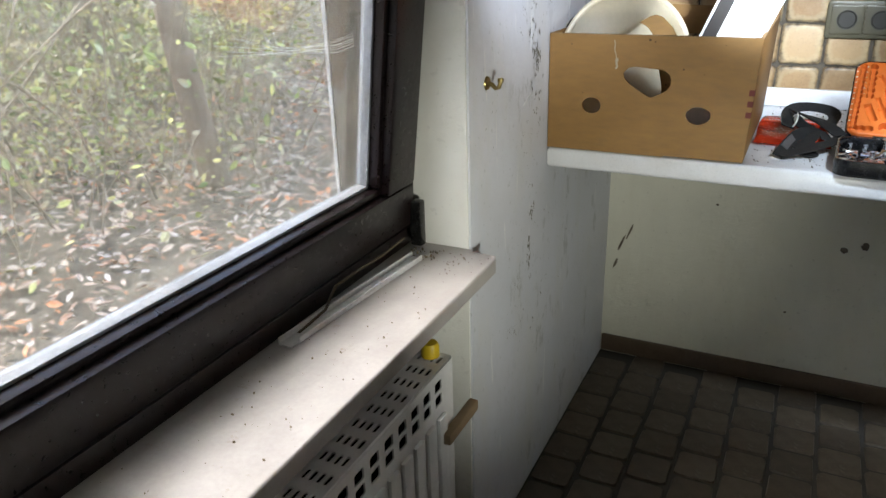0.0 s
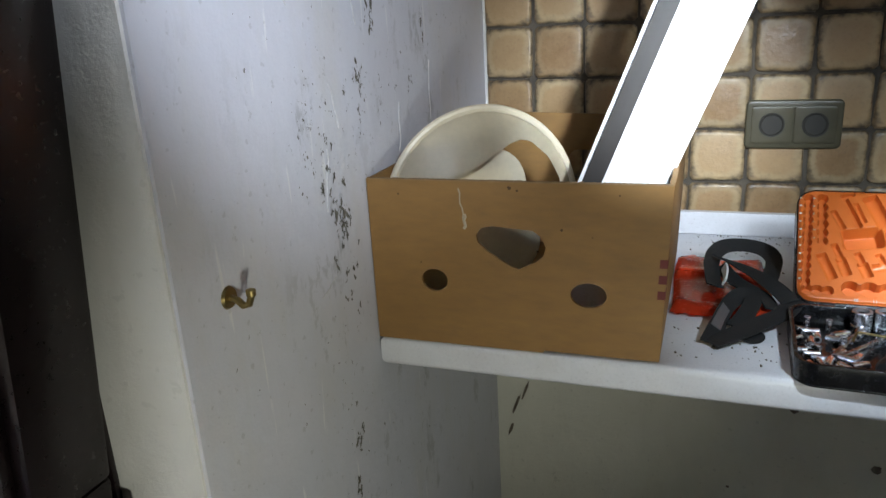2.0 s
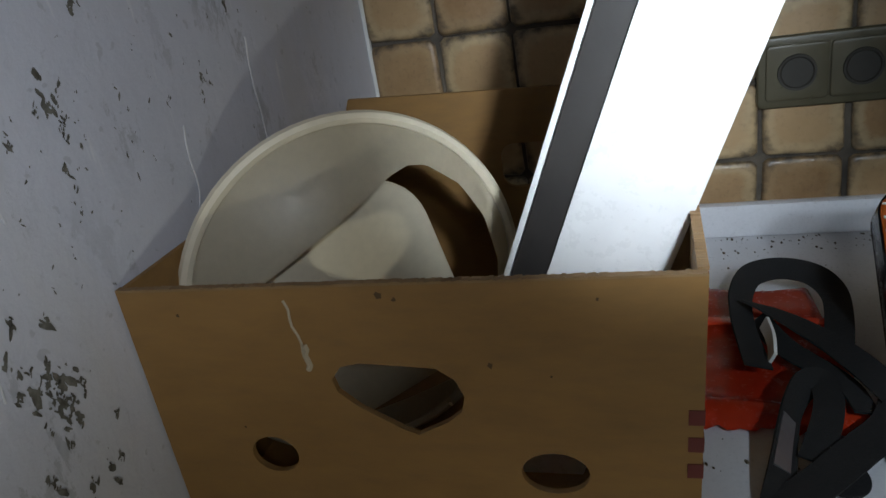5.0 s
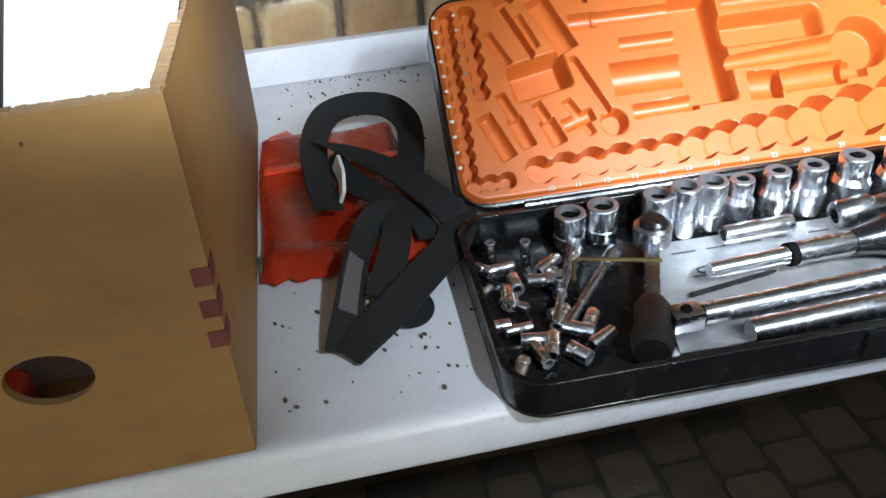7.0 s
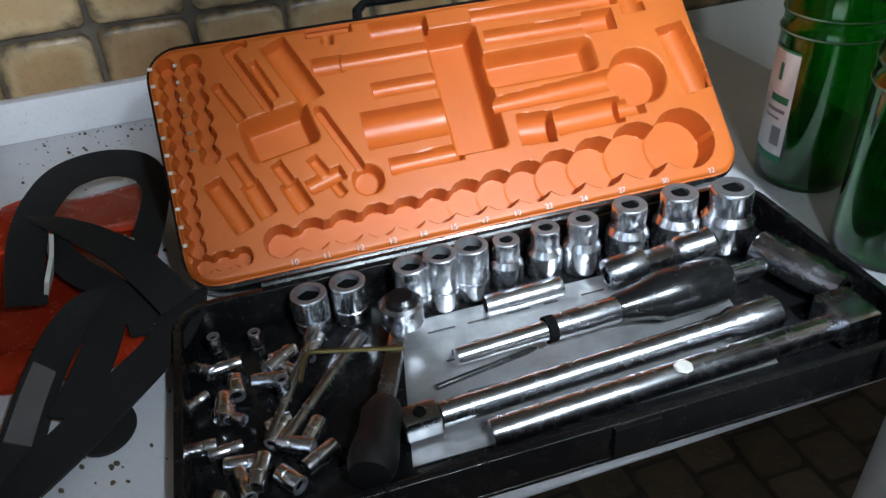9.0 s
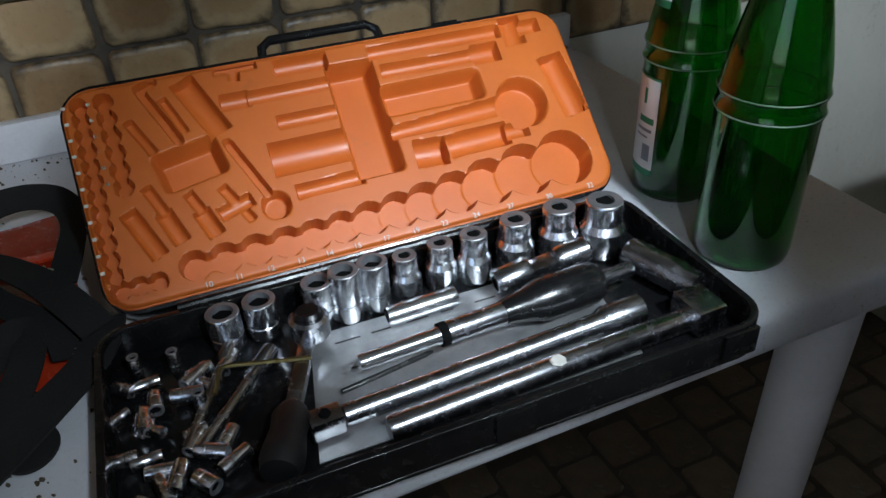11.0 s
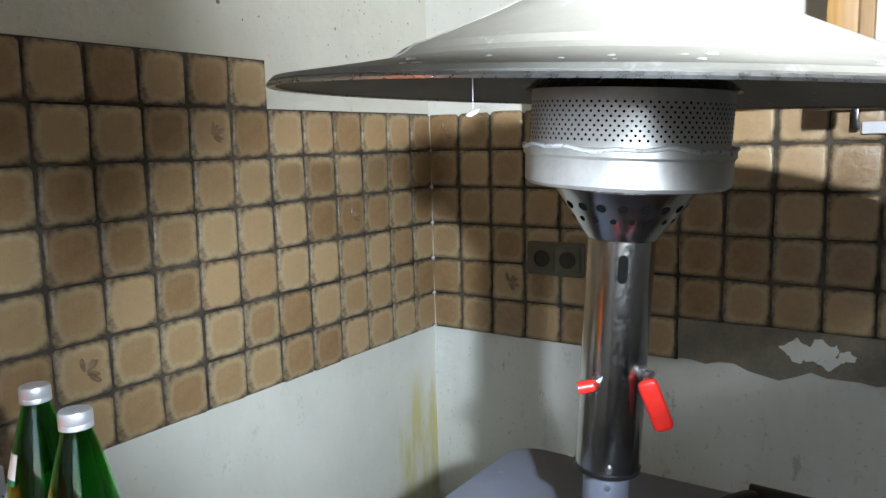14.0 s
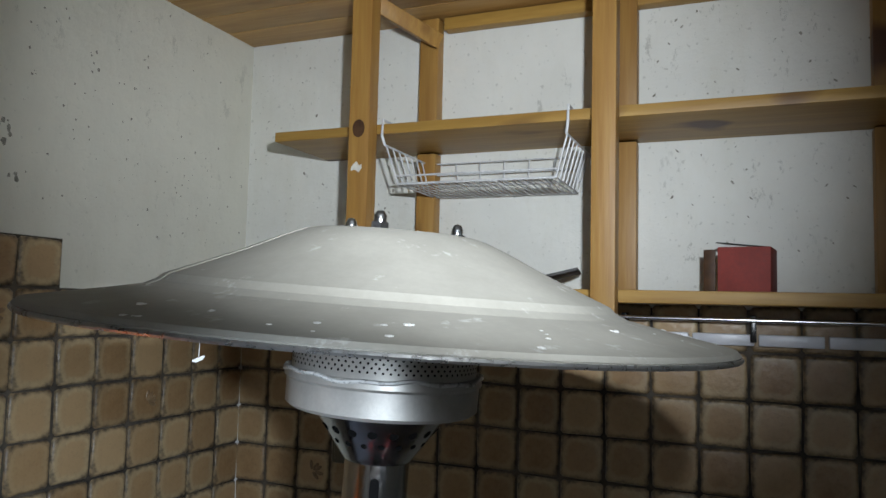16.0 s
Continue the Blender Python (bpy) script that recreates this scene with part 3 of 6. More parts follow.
def bowl_seat():
    """A round cream plastic lid with a wide opening and a smaller cover inside."""
    ob = thing("round_bowl", (0.127, -0.455, TOP + 0.004), "cream round plastic bowl with a wedge opening, standing in the box", "bowl", turn=(86, 0, 38))
    R = 0.150
    hole = [(-0.10, 0.17), (-0.09, 0.185), (0.04, 0.245), (0.058, 0.249), (0.075, 0.245), (0.103, 0.22), (0.121, 0.185), (0.128, 0.14), (0.12, 0.09), (0.06, 0.04), (-0.06, 0.04), (-0.1, 0.1)]
    mid, body, loops = Vector((0.02, 0.13)), bmesh.new(), []
    for k in range(120):
        way = Vector((math.cos(2 * math.pi * k / 120), math.sin(2 * math.pi * k / 120)))
        near = None
        for (ax, ay), (bx, by) in zip(hole, hole[1:] + hole[:1]):
            den = way.x * (by - ay) - way.y * (bx - ax)
            if abs(den) > 1e-9:
                t = ((ax - mid.x) * (by - ay) - (ay - mid.y) * (bx - ax)) / den
                u = ((ax - mid.x) * way.y - (ay - mid.y) * way.x) / den
                if t > 0 and 0 <= u <= 1:
                    near = t
        off = mid - Vector((0, R))
        far = -off.dot(way) + math.sqrt(off.dot(way) ** 2 - off.length_squared + R * R)
        run = []
        for s in [i / 10 for i in range(11)]:
            p = mid + way * (near + (far - near) * s)
            d = (p - Vector((0, R))).length / R
            run.append(body.verts.new((p.x, p.y, 0.035 * (1 - d * d))))
        loops.append(run)
    for one, two in zip(loops, loops[1:] + loops[:1]):
        for i in range(10):
            body.faces.new((one[i], one[i + 1], two[i + 1], two[i]))
    bmesh.ops.solidify(body, geom=body.faces[:], thickness=0.005)
    part("shell", body, CREAM, ob, smooth=50)
    rim = bmesh.new()
    n = 72
    ring = [(0.992 * R * math.cos(2 * math.pi * k / n), R + 0.992 * R * math.sin(2 * math.pi * k / n), 0.001) for k in range(n + 1)]
    part("rim", wire(rim, ring, 0.006, 8), CREAM, ob, "thick pale rolled rim")
    inner = plate([rounded(-0.10, 0.092, -0.10, 0.105, 0.055, 8)], 0.006, 0.002, m=pose(0.0, 0.122, -0.030, 0, 0, 12))
    part("inner_cover", inner, CREAM, ob, "plain cream inner cover")
    return ob


bowl_seat()
plank = thing("white_board", (0.222, -0.50, TOP + 0.012), "white laminated board with dark edge leaning out of the box", "board", turn=(0, 22, 0))
part("face", box(bmesh.new(), -0.001, 0.079, -0.004, 0.0, 0, 0.80, 0.001), BOARD_WHITE, plank)
# Dark edge strip, taken near black to put the shade on it into colour.
part("dark_edge", box(bmesh.new(), -0.026, 0.076, 0.0005, 0.030, 0, 0.80, 0.002), BOARD_EDGE, plank, "dark grey edge with shade in its colour")
part("strip", box(bmesh.new(), -0.031, -0.0265, 0.0, 0.030, 0, 0.80, 0.001), BOARD_WHITE, plank)

lid_red = thing("plastic_tub", (0.190, -0.548, TOP + 0.0065), "flat red plastic tub lying in the cardboard box", "tub")
part("tub", plate([rounded(-0.060, 0.056, -0.034, 0.036, 0.010)], 0.022, 0.004, m=Matrix.Translation((0, 0, 0.011))), RED_PLASTIC, lid_red)

# ---- bottles ----


def bottle(at, turn, label, papers):
    ob = thing("glass_bottle", at, label, "bottle", "bottles on the worktop", (0, 0, turn))
    R = 0.0385
    out = [(0, 0.004), (0.024, 0.003), (0.034, 0.0), (0.0375, 0.004), (R, 0.012), (R, 0.126), (R + 0.0012, 0.128), (R + 0.0012, 0.131), (R, 0.133), (R, 0.141), (R + 0.0012, 0.143), (R + 0.0012, 0.146), (R - 0.0002, 0.150),
           (0.0372, 0.160), (0.0345, 0.174), (0.0302, 0.194), (0.0250, 0.216), (0.0200, 0.235), (0.0160, 0.248), (0.0141, 0.257), (0.0138, 0.264)]
    body = lathe(bmesh.new(), out + [(r - 0.0028, z + (0.004 if z < 0.02 else 0)) for r, z in reversed(out) if r > 0.013] + [(0, 0.009)], 48)
    part("body", body, BOTTLE_GREEN, ob)
    for z in (0.1295, 0.1445):
        part("ring", lathe(bmesh.new(), [(R + 0.0011, z - 0.0008), (R + 0.0017, z), (R + 0.0011, z + 0.0008)], 48), SCUFF_RING, ob, "worn pale scuffed ring")
    cap = [(0.0120, 0.2585), (0.0157, 0.2585), (0.0157, 0.262), (0.0150, 0.2635), (0.0157, 0.265), (0.0157, 0.273), (0.0145, 0.2755), (0.0, 0.276)]
    part("cap", lathe(bmesh.new(), cap, 36), CAP_ALU, ob, "silver screw cap")
    for z0, z1, a0, a1, material, text in papers:
        pts = [(z, radians(a0 + (a1 - a0) * k / 10)) for z in (z0, z1) for k in range(11)]
        sheet, lift = bmesh.new(), 0.0006 if "label" in text or "strip" in text else 0.0009

        def radius(z):
            for (ra, za), (rb, zb) in zip(out[2:], out[3:]):
                if za <= z <= zb and zb > za:
                    return ra + (rb - ra) * (z - za) / (zb - za) + lift
            return R + lift
        verts = [sheet.verts.new((radius(z) * math.cos(a), radius(z) * math.sin(a), z)) for z, a in pts]
        for k in range(10):
            sheet.faces.new((verts[k], verts[k + 1], verts[k + 12], verts[k + 11]))
        part("label", sheet, material, ob, text)
    return ob


bottle((1.070, -0.412, TOP), 0, "green glass bottle with silver cap and paper label", [
    (0.030, 0.115, 145, 197, LABEL_WHITE, "white paper label"), (0.0240, 0.030, 145, 197, LABEL_GREEN, "green label strip"), (0.182, 0.208, 137, 191, LABEL_WHITE, "white neck label"), (0.176, 0.182, 137, 191, LABEL_GREEN, "green neck strip"),
    (0.115, 0.117, 145, 197, LABEL_GREEN, "green strip"),
    (0.092, 0.106, 171, 177, LABEL_GREEN, "green printed bar"), (0.074, 0.080, 165, 193, LABEL_GREEN, "green printed bar"), (0.066, 0.069, 161, 191, SPACER, "grey printed line"), (0.060, 0.062, 161, 185, SPACER, "grey printed line"), (0.038, 0.054, 177, 191, SPACER, "grey printed block")])
bottle((1.050, -0.525, TOP), 40, "plain green glass bottle with silver cap", [])

# ---- patio heater ----
HX, HY, PZ = 1.462, -0.889, 0.938
heater = thing("patio_heater", (HX, HY, FLOOR), "gas patio heater with dusty aluminium dome and grey stand", "patio heater")
top = plate([rounded(-0.220, 0.236, -0.238, 0.236, 0.045, 8), ellipse(0, 0, 0.036, 0.036, 24)], 0.022, 0.006)
bmesh.ops.translate(top, verts=top.verts, vec=(0, 0, PZ - FLOOR - 0.011))
part("stand_top", top, HEATER_GREY, heater, "scuffed grey-blue square plate")
for sx in (-1, 1):
    for sy in (-1, 1):
        part("leg", rod(bmesh.new(), (sx * 0.150, sy * 0.160, PZ - FLOOR - 0.02), (sx * 0.262, sy * 0.275, 0.0), 0.027, seg=24), HEATER_GREY, heater, "splayed grey tube leg")
for sx in (-1, 1):
    part("cross_brace", rod(bmesh.new(), (sx * 0.235, -0.235, 0.30), (sx * 0.235, 0.235, 0.30), 0.009), HEATER_GREY, heater)
part("collar", lathe(bmesh.new(), [(0.028, 0.001), (0.040, 0.0005), (0.041, 0.003), (0.037, 0.005), (0.028, 0.005), (0.028, 0.001)], 40, m=Matrix.Translation((0, 0, PZ - FLOOR))), RUBBER, heater, "black rubber collar")
# Screw holes are raised discs, black in place of the shade within.
for x, y in ((-0.022, 0.20), (-0.022, 0.077), (-0.06, -0.02)):
    part("screw_hole", lathe(bmesh.new(), [(0.0, 0.001), (0.005, 0.001), (0.006, 0.0)], 14, m=Matrix.Translation((x, y, PZ - FLOOR + 0.0002))), RUBBER, heater, "small black disc as shade in a screw hole")
CHIP = random.Random(29)
chips = bmesh.new()
for x, y, n, spread in ((1.272, -0.680, 16, 0.008), (1.262, -0.712, 14, 0.010), (1.285, -0.740, 10, 0.012), (1.262, -0.800, 8, 0.018), (1.262, -0.930, 10, 0.030), (1.60, -0.672, 6, 0.012), (1.45, -0.85, 14, 0.10)):
    for k in range(n // 2):
        g = CHIP.uniform(0.0005, 0.0012) + 0.0022 * CHIP.random() ** 4
        cx, cy = max(1.252, x + CHIP.gauss(0, spread)) - HX, min(-0.664, y + CHIP.gauss(0, spread)) - HY
        if math.hypot(cx, cy) > 0.045:
            chips.faces.new([chips.verts.new((cx + g * math.cos(t) * CHIP.uniform(0.5, 1.4), cy + g * math.sin(t) * CHIP.uniform(0.5, 1.4), PZ - FLOOR + 0.0004 + 0.00001 * k)) for t in (2 * math.pi * i / 7 for i in range(7))])
tagged(part("paint_chips", chips, PRINT_WHITE, heater, "white chipped paint spots", smooth=None), kind="stuff")
mast = pose(0, 0, PZ - FLOOR, 3.4, 0, 0)


def on_mast(name, profile, material, label="", seg=48):
    return part(name, lathe(bmesh.new(), profile, seg, m=mast), material, heater, label)


on_mast("pole", [(0.0, -0.25), (0.026, -0.25), (0.026, 0.13), (0.0, 0.13)], HEATER_GREY, "grey-blue steel pole", 32)
on_mast("tube", [(0.026, 0.112), (0.036, 0.112), (0.0365, 0.115), (0.0365, 0.379), (0.034, 0.380)], STAINLESS, "polished stainless tube")
on_mast("tube_ring", [(0.0362, 0.1115), (0.0378, 0.1118), (0.0378, 0.1165), (0.0362, 0.117)], RUBBER, "dark bottom ring")
on_mast("cone", [(0.0355, 0.378), (0.0385, 0.380), (0.0765, 0.433), (0.0765, 0.436), (0.06, 0.436)], STAINLESS, "perforated steel cone")
on_mast("burner_band", [(0.07, 0.437), (0.103, 0.437), (0.108, 0.441), (0.1085, 0.467), (0.111, 0.470), (0.110, 0.478), (0.104, 0.4785)], BURNER_STEEL, "steel burner ring")
corrosion = bmesh.new()
wire(corrosion, [mast @ Vector((0.1108 * math.cos(t), 0.1108 * math.sin(t), 0.4775 + 0.0016 * math.sin(5.3 * t) + 0.0012 * math.sin(13.1 * t + 1))) for t in (2 * math.pi * k / 96 for k in range(97))], 0.0022, 6)
part("corroded_edge", corrosion, CORROSION_SPARKLE, heater, "whitish corroded burner edge")
on_mast("burner_screen", [(0.104, 0.478), (0.1045, 0.535), (0.10, 0.536)], BURNER_STEEL, "perforated burner screen", 60)
# The screen is not pierced; black discs paint the shade of its holes.
holes = bmesh.new()
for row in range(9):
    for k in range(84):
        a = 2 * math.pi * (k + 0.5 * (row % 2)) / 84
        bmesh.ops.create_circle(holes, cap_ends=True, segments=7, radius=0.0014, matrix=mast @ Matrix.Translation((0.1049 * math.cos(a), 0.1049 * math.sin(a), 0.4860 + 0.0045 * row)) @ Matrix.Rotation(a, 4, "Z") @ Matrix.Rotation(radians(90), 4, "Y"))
tagged(part("screen_hole", holes, BLACK_HOLE, heater, "rows of black discs as shade in small holes", smooth=None), kind="stuff")
# Cone holes are black discs too, shade given as colour.
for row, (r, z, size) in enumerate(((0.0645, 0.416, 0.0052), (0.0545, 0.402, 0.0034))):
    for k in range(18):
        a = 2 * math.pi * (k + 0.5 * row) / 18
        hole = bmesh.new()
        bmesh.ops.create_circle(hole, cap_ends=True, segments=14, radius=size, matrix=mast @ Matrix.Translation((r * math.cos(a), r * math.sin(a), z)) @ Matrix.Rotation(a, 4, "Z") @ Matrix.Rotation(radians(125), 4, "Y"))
        part("cone_hole", hole, BLACK_HOLE, heater, "black disc as shade in a round hole", smooth=None)
# No slot is cut: a black strip paints its shade.
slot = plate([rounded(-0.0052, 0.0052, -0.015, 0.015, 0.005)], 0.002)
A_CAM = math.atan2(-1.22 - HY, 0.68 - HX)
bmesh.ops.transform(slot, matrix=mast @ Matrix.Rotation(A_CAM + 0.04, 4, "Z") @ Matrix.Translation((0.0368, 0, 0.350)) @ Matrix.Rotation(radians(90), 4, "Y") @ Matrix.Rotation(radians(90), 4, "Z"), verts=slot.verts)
part("slot", slot, BLACK_HOLE, heater, "black strip as shade in a vertical slot")
for a, z in ((A_CAM + 0.03, 0.124),):
    part("screw", rod(bmesh.new(), mast @ Vector((0.034 * math.cos(a), 0.034 * math.sin(a), z)), mast @ Vector((0.041 * math.cos(a), 0.041 * math.sin(a), z)), 0.0045, 0.003), CHROME, heater, "round chrome screw")
    part("screw", rod(bmesh.new(), mast @ Vector((0.024 * math.cos(a), 0.024 * math.sin(a), 0.098)), mast @ Vector((0.030 * math.cos(a), 0.030 * math.sin(a), 0.098)), 0.0045, 0.003), CHROME, heater, "round chrome screw")
cam_side = Matrix.Rotation(A_CAM, 4, "Z")
stub = rod(bmesh.new(), mast @ cam_side @ Vector((0.020, 0.026, 0.236)), mast @ cam_side @ Vector((0.030, 0.038, 0.232)), 0.008)
lever = part("valve", stub, CHROME, heater, "chrome valve stem")
part("grip", plate([rounded(-0.0068, 0.0068, -0.026, 0.026, 0.003)], 0.011, 0.004, m=mast @ cam_side @ pose(0.036, 0.045, 0.204, 90, 0, 90) @ pose(0, 0, 0, 0, 0, 24)), RED_GRIP, lever, "red vinyl lever grip")
stub = rod(bmesh.new(), mast @ cam_side @ Vector((0.026, -0.018, 0.222)), mast @ cam_side @ Vector((0.036, -0.022, 0.220)), 0.0075)
lever = part("valve", stub, CHROME, heater, "chrome valve stem")
part("grip", rod(bmesh.new(), mast @ cam_side @ Vector((0.036, -0.022, 0.220)), mast @ cam_side @ Vector((0.038, -0.038, 0.216)), 0.007), RED_GRIP, lever, "red vinyl knob")
DR = 0.374
dome = [(0.0, 0.634), (0.094, 0.632), (0.106, 0.629), (0.130, 0.619), (0.170, 0.600), (0.210, 0.583), (0.244, 0.569), (0.252, 0.562), (0.264, 0.5565), (0.310, 0.5475), (DR - 0.004, 0.537), (DR, 0.533), (DR - 0.003, 0.5295), (0.310, 0.543), (0.247, 0.559), (0.128, 0.612), (0.0, 0.627)]
part("dome", lathe(bmesh.new(), dome, 96, m=mast), DOME_ALU, heater, "dusty dented aluminium reflector dome", smooth=9)
on_mast("dome_rim", [(DR - 0.006, 0.532), (DR + 0.0012, 0.5315), (DR + 0.0022, 0.5295), (DR + 0.001, 0.5275), (DR - 0.006, 0.5285)], RIM_ALU, "bright rolled rim", 96)
on_mast("inner_reflector", [(0.05, 0.556), (0.10, 0.545), (0.112, 0.535), (0.100, 0.536)], BLACK_STEEL, "dark inner ring")
for k in range(3):
    a = A_CAM + math.pi - radians(70 + 120 * k)
    nut = bmesh.new()
    rod(nut, mast @ Vector((0.075 * math.cos(a), 0.075 * math.sin(a), 0.632)), mast @ Vector((0.075 * math.cos(a), 0.075 * math.sin(a), 0.639)), 0.010, seg=6)
    lathe(nut, [(0.007, 0.0), (0.007, 0.007), (0.004, 0.012), (0, 0.013)], 14, m=mast @ Matrix.Translation((0.075 * math.cos(a), 0.075 * math.sin(a), 0.639)))
    part("nut", nut, CHROME, heater, "chrome cap nut")
for a in (A_CAM - radians(58), A_CAM + radians(122)):
    part("crease", wire(bmesh.new(), [mast @ Vector((r * math.cos(a), r * math.sin(a), z + 0.0002)) for r, z in dome[2:9]], 0.0010, 5), DOME_ALU, heater, "folded crease")
# White specks on the brim; their sparkle is painted as near-white colour.
for k in range(46):
    a, r = random.random() * 2 * math.pi, 0.285 + 0.08 * random.random() ** 0.6
    z = 0.5565 - (r - 0.264) * 0.195 if r < 0.31 else 0.5475 - (r - 0.31) * 0.175
    part("drip", lathe(bmesh.new(), [(0.0, 0.0010), (0.002 + 0.0022 * random.random(), 0.0006), (0.0045, -0.0008)], 7, m=mast @ Matrix.Translation((r * math.cos(a), r * math.sin(a), z)) @ Matrix.Scale(0.35 + 0.8 * random.random() ** 2, 4)), CORROSION_SPARKLE, heater, "white speck with its sparkle put into the colour")

scrap = thing("hanging_scrap", (1.160, -0.910, 1.444), "small pale leaf scrap hanging on a thread under the dome", "scrap")
part("leaf", plate([[(0.0046 * math.cos(t) * (1 + 0.25 * math.sin(3 * t)), 0.0020 * math.sin(t) * (1 + 0.3 * math.cos(2 * t))) for t in (2 * math.pi * k / 18 for k in range(18))]], 0.0008, m=pose(0, 0, 0, 70, -24, -58)), LABEL_WHITE, scrap)
part("thread", wire(bmesh.new(), [(0, 0, 0.002), (0.0006, 0, 0.020), (0.0, 0.0, 0.042)], 0.0003, 4), LABEL_WHITE, scrap)

# ---- shelves on the right wall ----
SX = 2.15
shelf = thing("wall_shelf", (RIGHT, -1.0, FLOOR), "open wall shelf of varnished pine posts and boards", "shelf")


def on_shelf(name, x0, x1, y0, y1, z0, z1, material, label="", bevel=0.003):
    return part(name, box(bmesh.new(), x0 - RIGHT, x1 - RIGHT, y0 + 1.0, y1 + 1.0, z0 - FLOOR, z1 - FLOOR, bevel), material, shelf, label)


on_shelf("board", SX, RIGHT - 0.002, -2.6, -0.262, 1.866, 1.889, SHELF_WOOD)
on_shelf("board", SX + 0.002, RIGHT - 0.002, -2.6, -0.60, 1.503, 1.528, SHELF_WOOD)
for y0, y1 in ((-0.536, -0.486), (-1.068, -1.021), (-1.60, -1.553)):
    on_shelf("front_post", SX - 0.042, SX - 0.001, y0, y1, 1.47 if y0 < -1 else 1.41, CEIL - 0.014, POST_WOOD)
for y0, y1 in ((-0.588, -0.538), (-1.072, -1.022), (-1.58, -1.532)):
    on_shelf("back_post", RIGHT - 0.040, RIGHT - 0.003, y0, y1, 1.892, CEIL - 0.014, POST_WOOD)
    on_shelf("back_post", RIGHT - 0.040, RIGHT - 0.003, y0, y1, 1.532 if y0 < -1 else 1.40, 1.863, POST_WOOD)
on_shelf("wall_beam", RIGHT - 0.036, RIGHT - 0.002, -2.6, -0.60, CEIL - 0.045, CEIL - 0.014, SHELF_WOOD)
brace = box(bmesh.new(), -0.02, 0.02, -0.09, 0.09, -0.018, 0.018, 0.003, m=Matrix.Translation((SX + 0.12 - RIGHT, 0.455, CEIL - 0.055 - FLOOR)) @ Matrix.Rotation(radians(28), 4, "X") @ Matrix.Rotation(radians(50), 4, "Z"))
part("brace", brace, POST_WOOD, shelf, "short diagonal wooden brace")
torn = [(0.472 + 0.019 + 0.018 * math.cos(0.52 * k) * (0.75 + 0.35 * math.sin(3.1 * k)), 1.786 - FLOOR + 0.013 * math.sin(0.52 * k) * (0.7 + 0.4 * math.cos(2.3 * k))) for k in range(12)]
part("paint_patch", plate([torn], 0.0014, m=Matrix(((0, 0, 1, SX - 0.0424 - RIGHT), (1, 0, 0, 0), (0, 1, 0, 0), (0, 0, 0, 1)))), PRINT_WHITE, shelf, "torn white paper patch")
part("knot", plate([ellipse(0.489, 1.872 - FLOOR, 0.015, 0.020)], 0.0012, m=Matrix(((0, 0, 1, SX - 0.0422 - RIGHT), (1, 0, 0, 0), (0, 1, 0, 0), (0, 0, 0, 1)))), KNOT, shelf, "dark brown wood knot")

basket = thing("wire_basket", (SX, -0.762, 1.889), "white wire basket hung from the shelf board", "basket")
wires = []
BL, BR_, BB = 0.205, -0.205, -0.135
for s in (1, -1):
    y = 0.207 * s
    wires.append(("hanger", [(0.05, y, 0.006), (-0.012, y, 0.006), (-0.014, y, -0.03), (-0.008, y * 0.98, -0.05)], 0.003))
    wires.append(("hanger", [(-0.008, y * 0.98, -0.05), (0.23, y * 0.98, -0.05)], 0.0025))
    for k in range(8):
        x = 0.0 + 0.225 * k / 7
        wires.append(("side_wire", [(x, y * 0.98, -0.05), (0.012 + x * 0.93, y * 0.86, BB)], 0.0019))
for z, f in ((-0.052, 0.98), (-0.08, 0.94), (-0.108, 0.90), (BB, 0.86)):
    wires.append(("back_wire", [(0.222, 0.207 * f, z), (0.222, -0.207 * f, z)], 0.0019))
for k in range(7):
    y = -0.17 + 0.34 * k / 6
    wires.append(("back_wire", [(0.223, y * 1.1, -0.05), (0.218, y, BB)], 0.0019))
for k in range(26):
    y = -0.178 + 0.356 * k / 25
    wires.append(("bottom_wire", [(0.010, y, BB), (0.220, y, BB)], 0.0017))
wires.append(("rim_wire", [(0.010, 0.178, BB), (0.010, -0.178, BB)], 0.0028))
wires.append(("rim_wire", [(0.010, 0.186, BB + 0.018), (0.010, -0.186, BB + 0.018)], 0.0022))
for name, pts, r in wires:
    part(name, wire(bmesh.new(), pts, r, 6), WIRE_WHITE, basket)
carton_red = thing("small_box", (2.28, -1.298, 1.528), "small dark red card box with open flap", "box", turn=(0, 0, -8))
part("body", box(bmesh.new(), -0.05, 0.05, -0.048, 0.048, 0.0, 0.088, 0.002), RED_BOX, carton_red)
part("flap", box(bmesh.new(), -0.048, 0.05, -0.040, 0.052, 0.0, 0.002, 0.0, m=pose(0, 0.0, 0.093, 6, -3, 0)), BLACK_STEEL, carton_red, "dark inner flap")
part("side_flap", box(bmesh.new(), -0.046, -0.043, 0.049, 0.072, 0.002, 0.084, 0.001, m=pose(0, 0, 0, 0, 0, -6)), KNOT, carton_red, "thin dark brown piece beside the box")
slate = thing("slate", (2.26, -0.90, 1.528), "dark grey-green sheet lying on the shelf", "sheet", turn=(0, 0, 10))
part("sheet", box(bmesh.new(), -0.09, 0.09, -0.07, 0.07, 0, 0.006, 0.001, m=pose(0, 0, 0.022, -14, 0, 0)), BOARD_EDGE, slate)
rail = thing("utensil_rail", (2.352, -1.6, 1.474), "thin chrome rail under the shelf", "rail")
part("bar", rod(bmesh.new(), (0, 0.62, 0), (0, -0.9, 0), 0.005), CHROME, rail)
for k in range(6):
    part("bracket", box(bmesh.new(), 0.0, 0.034, 0.546 - 0.26 * k, 0.558 - 0.26 * k, -0.045, 0.010, 0.002), BLACK_STEEL, rail)
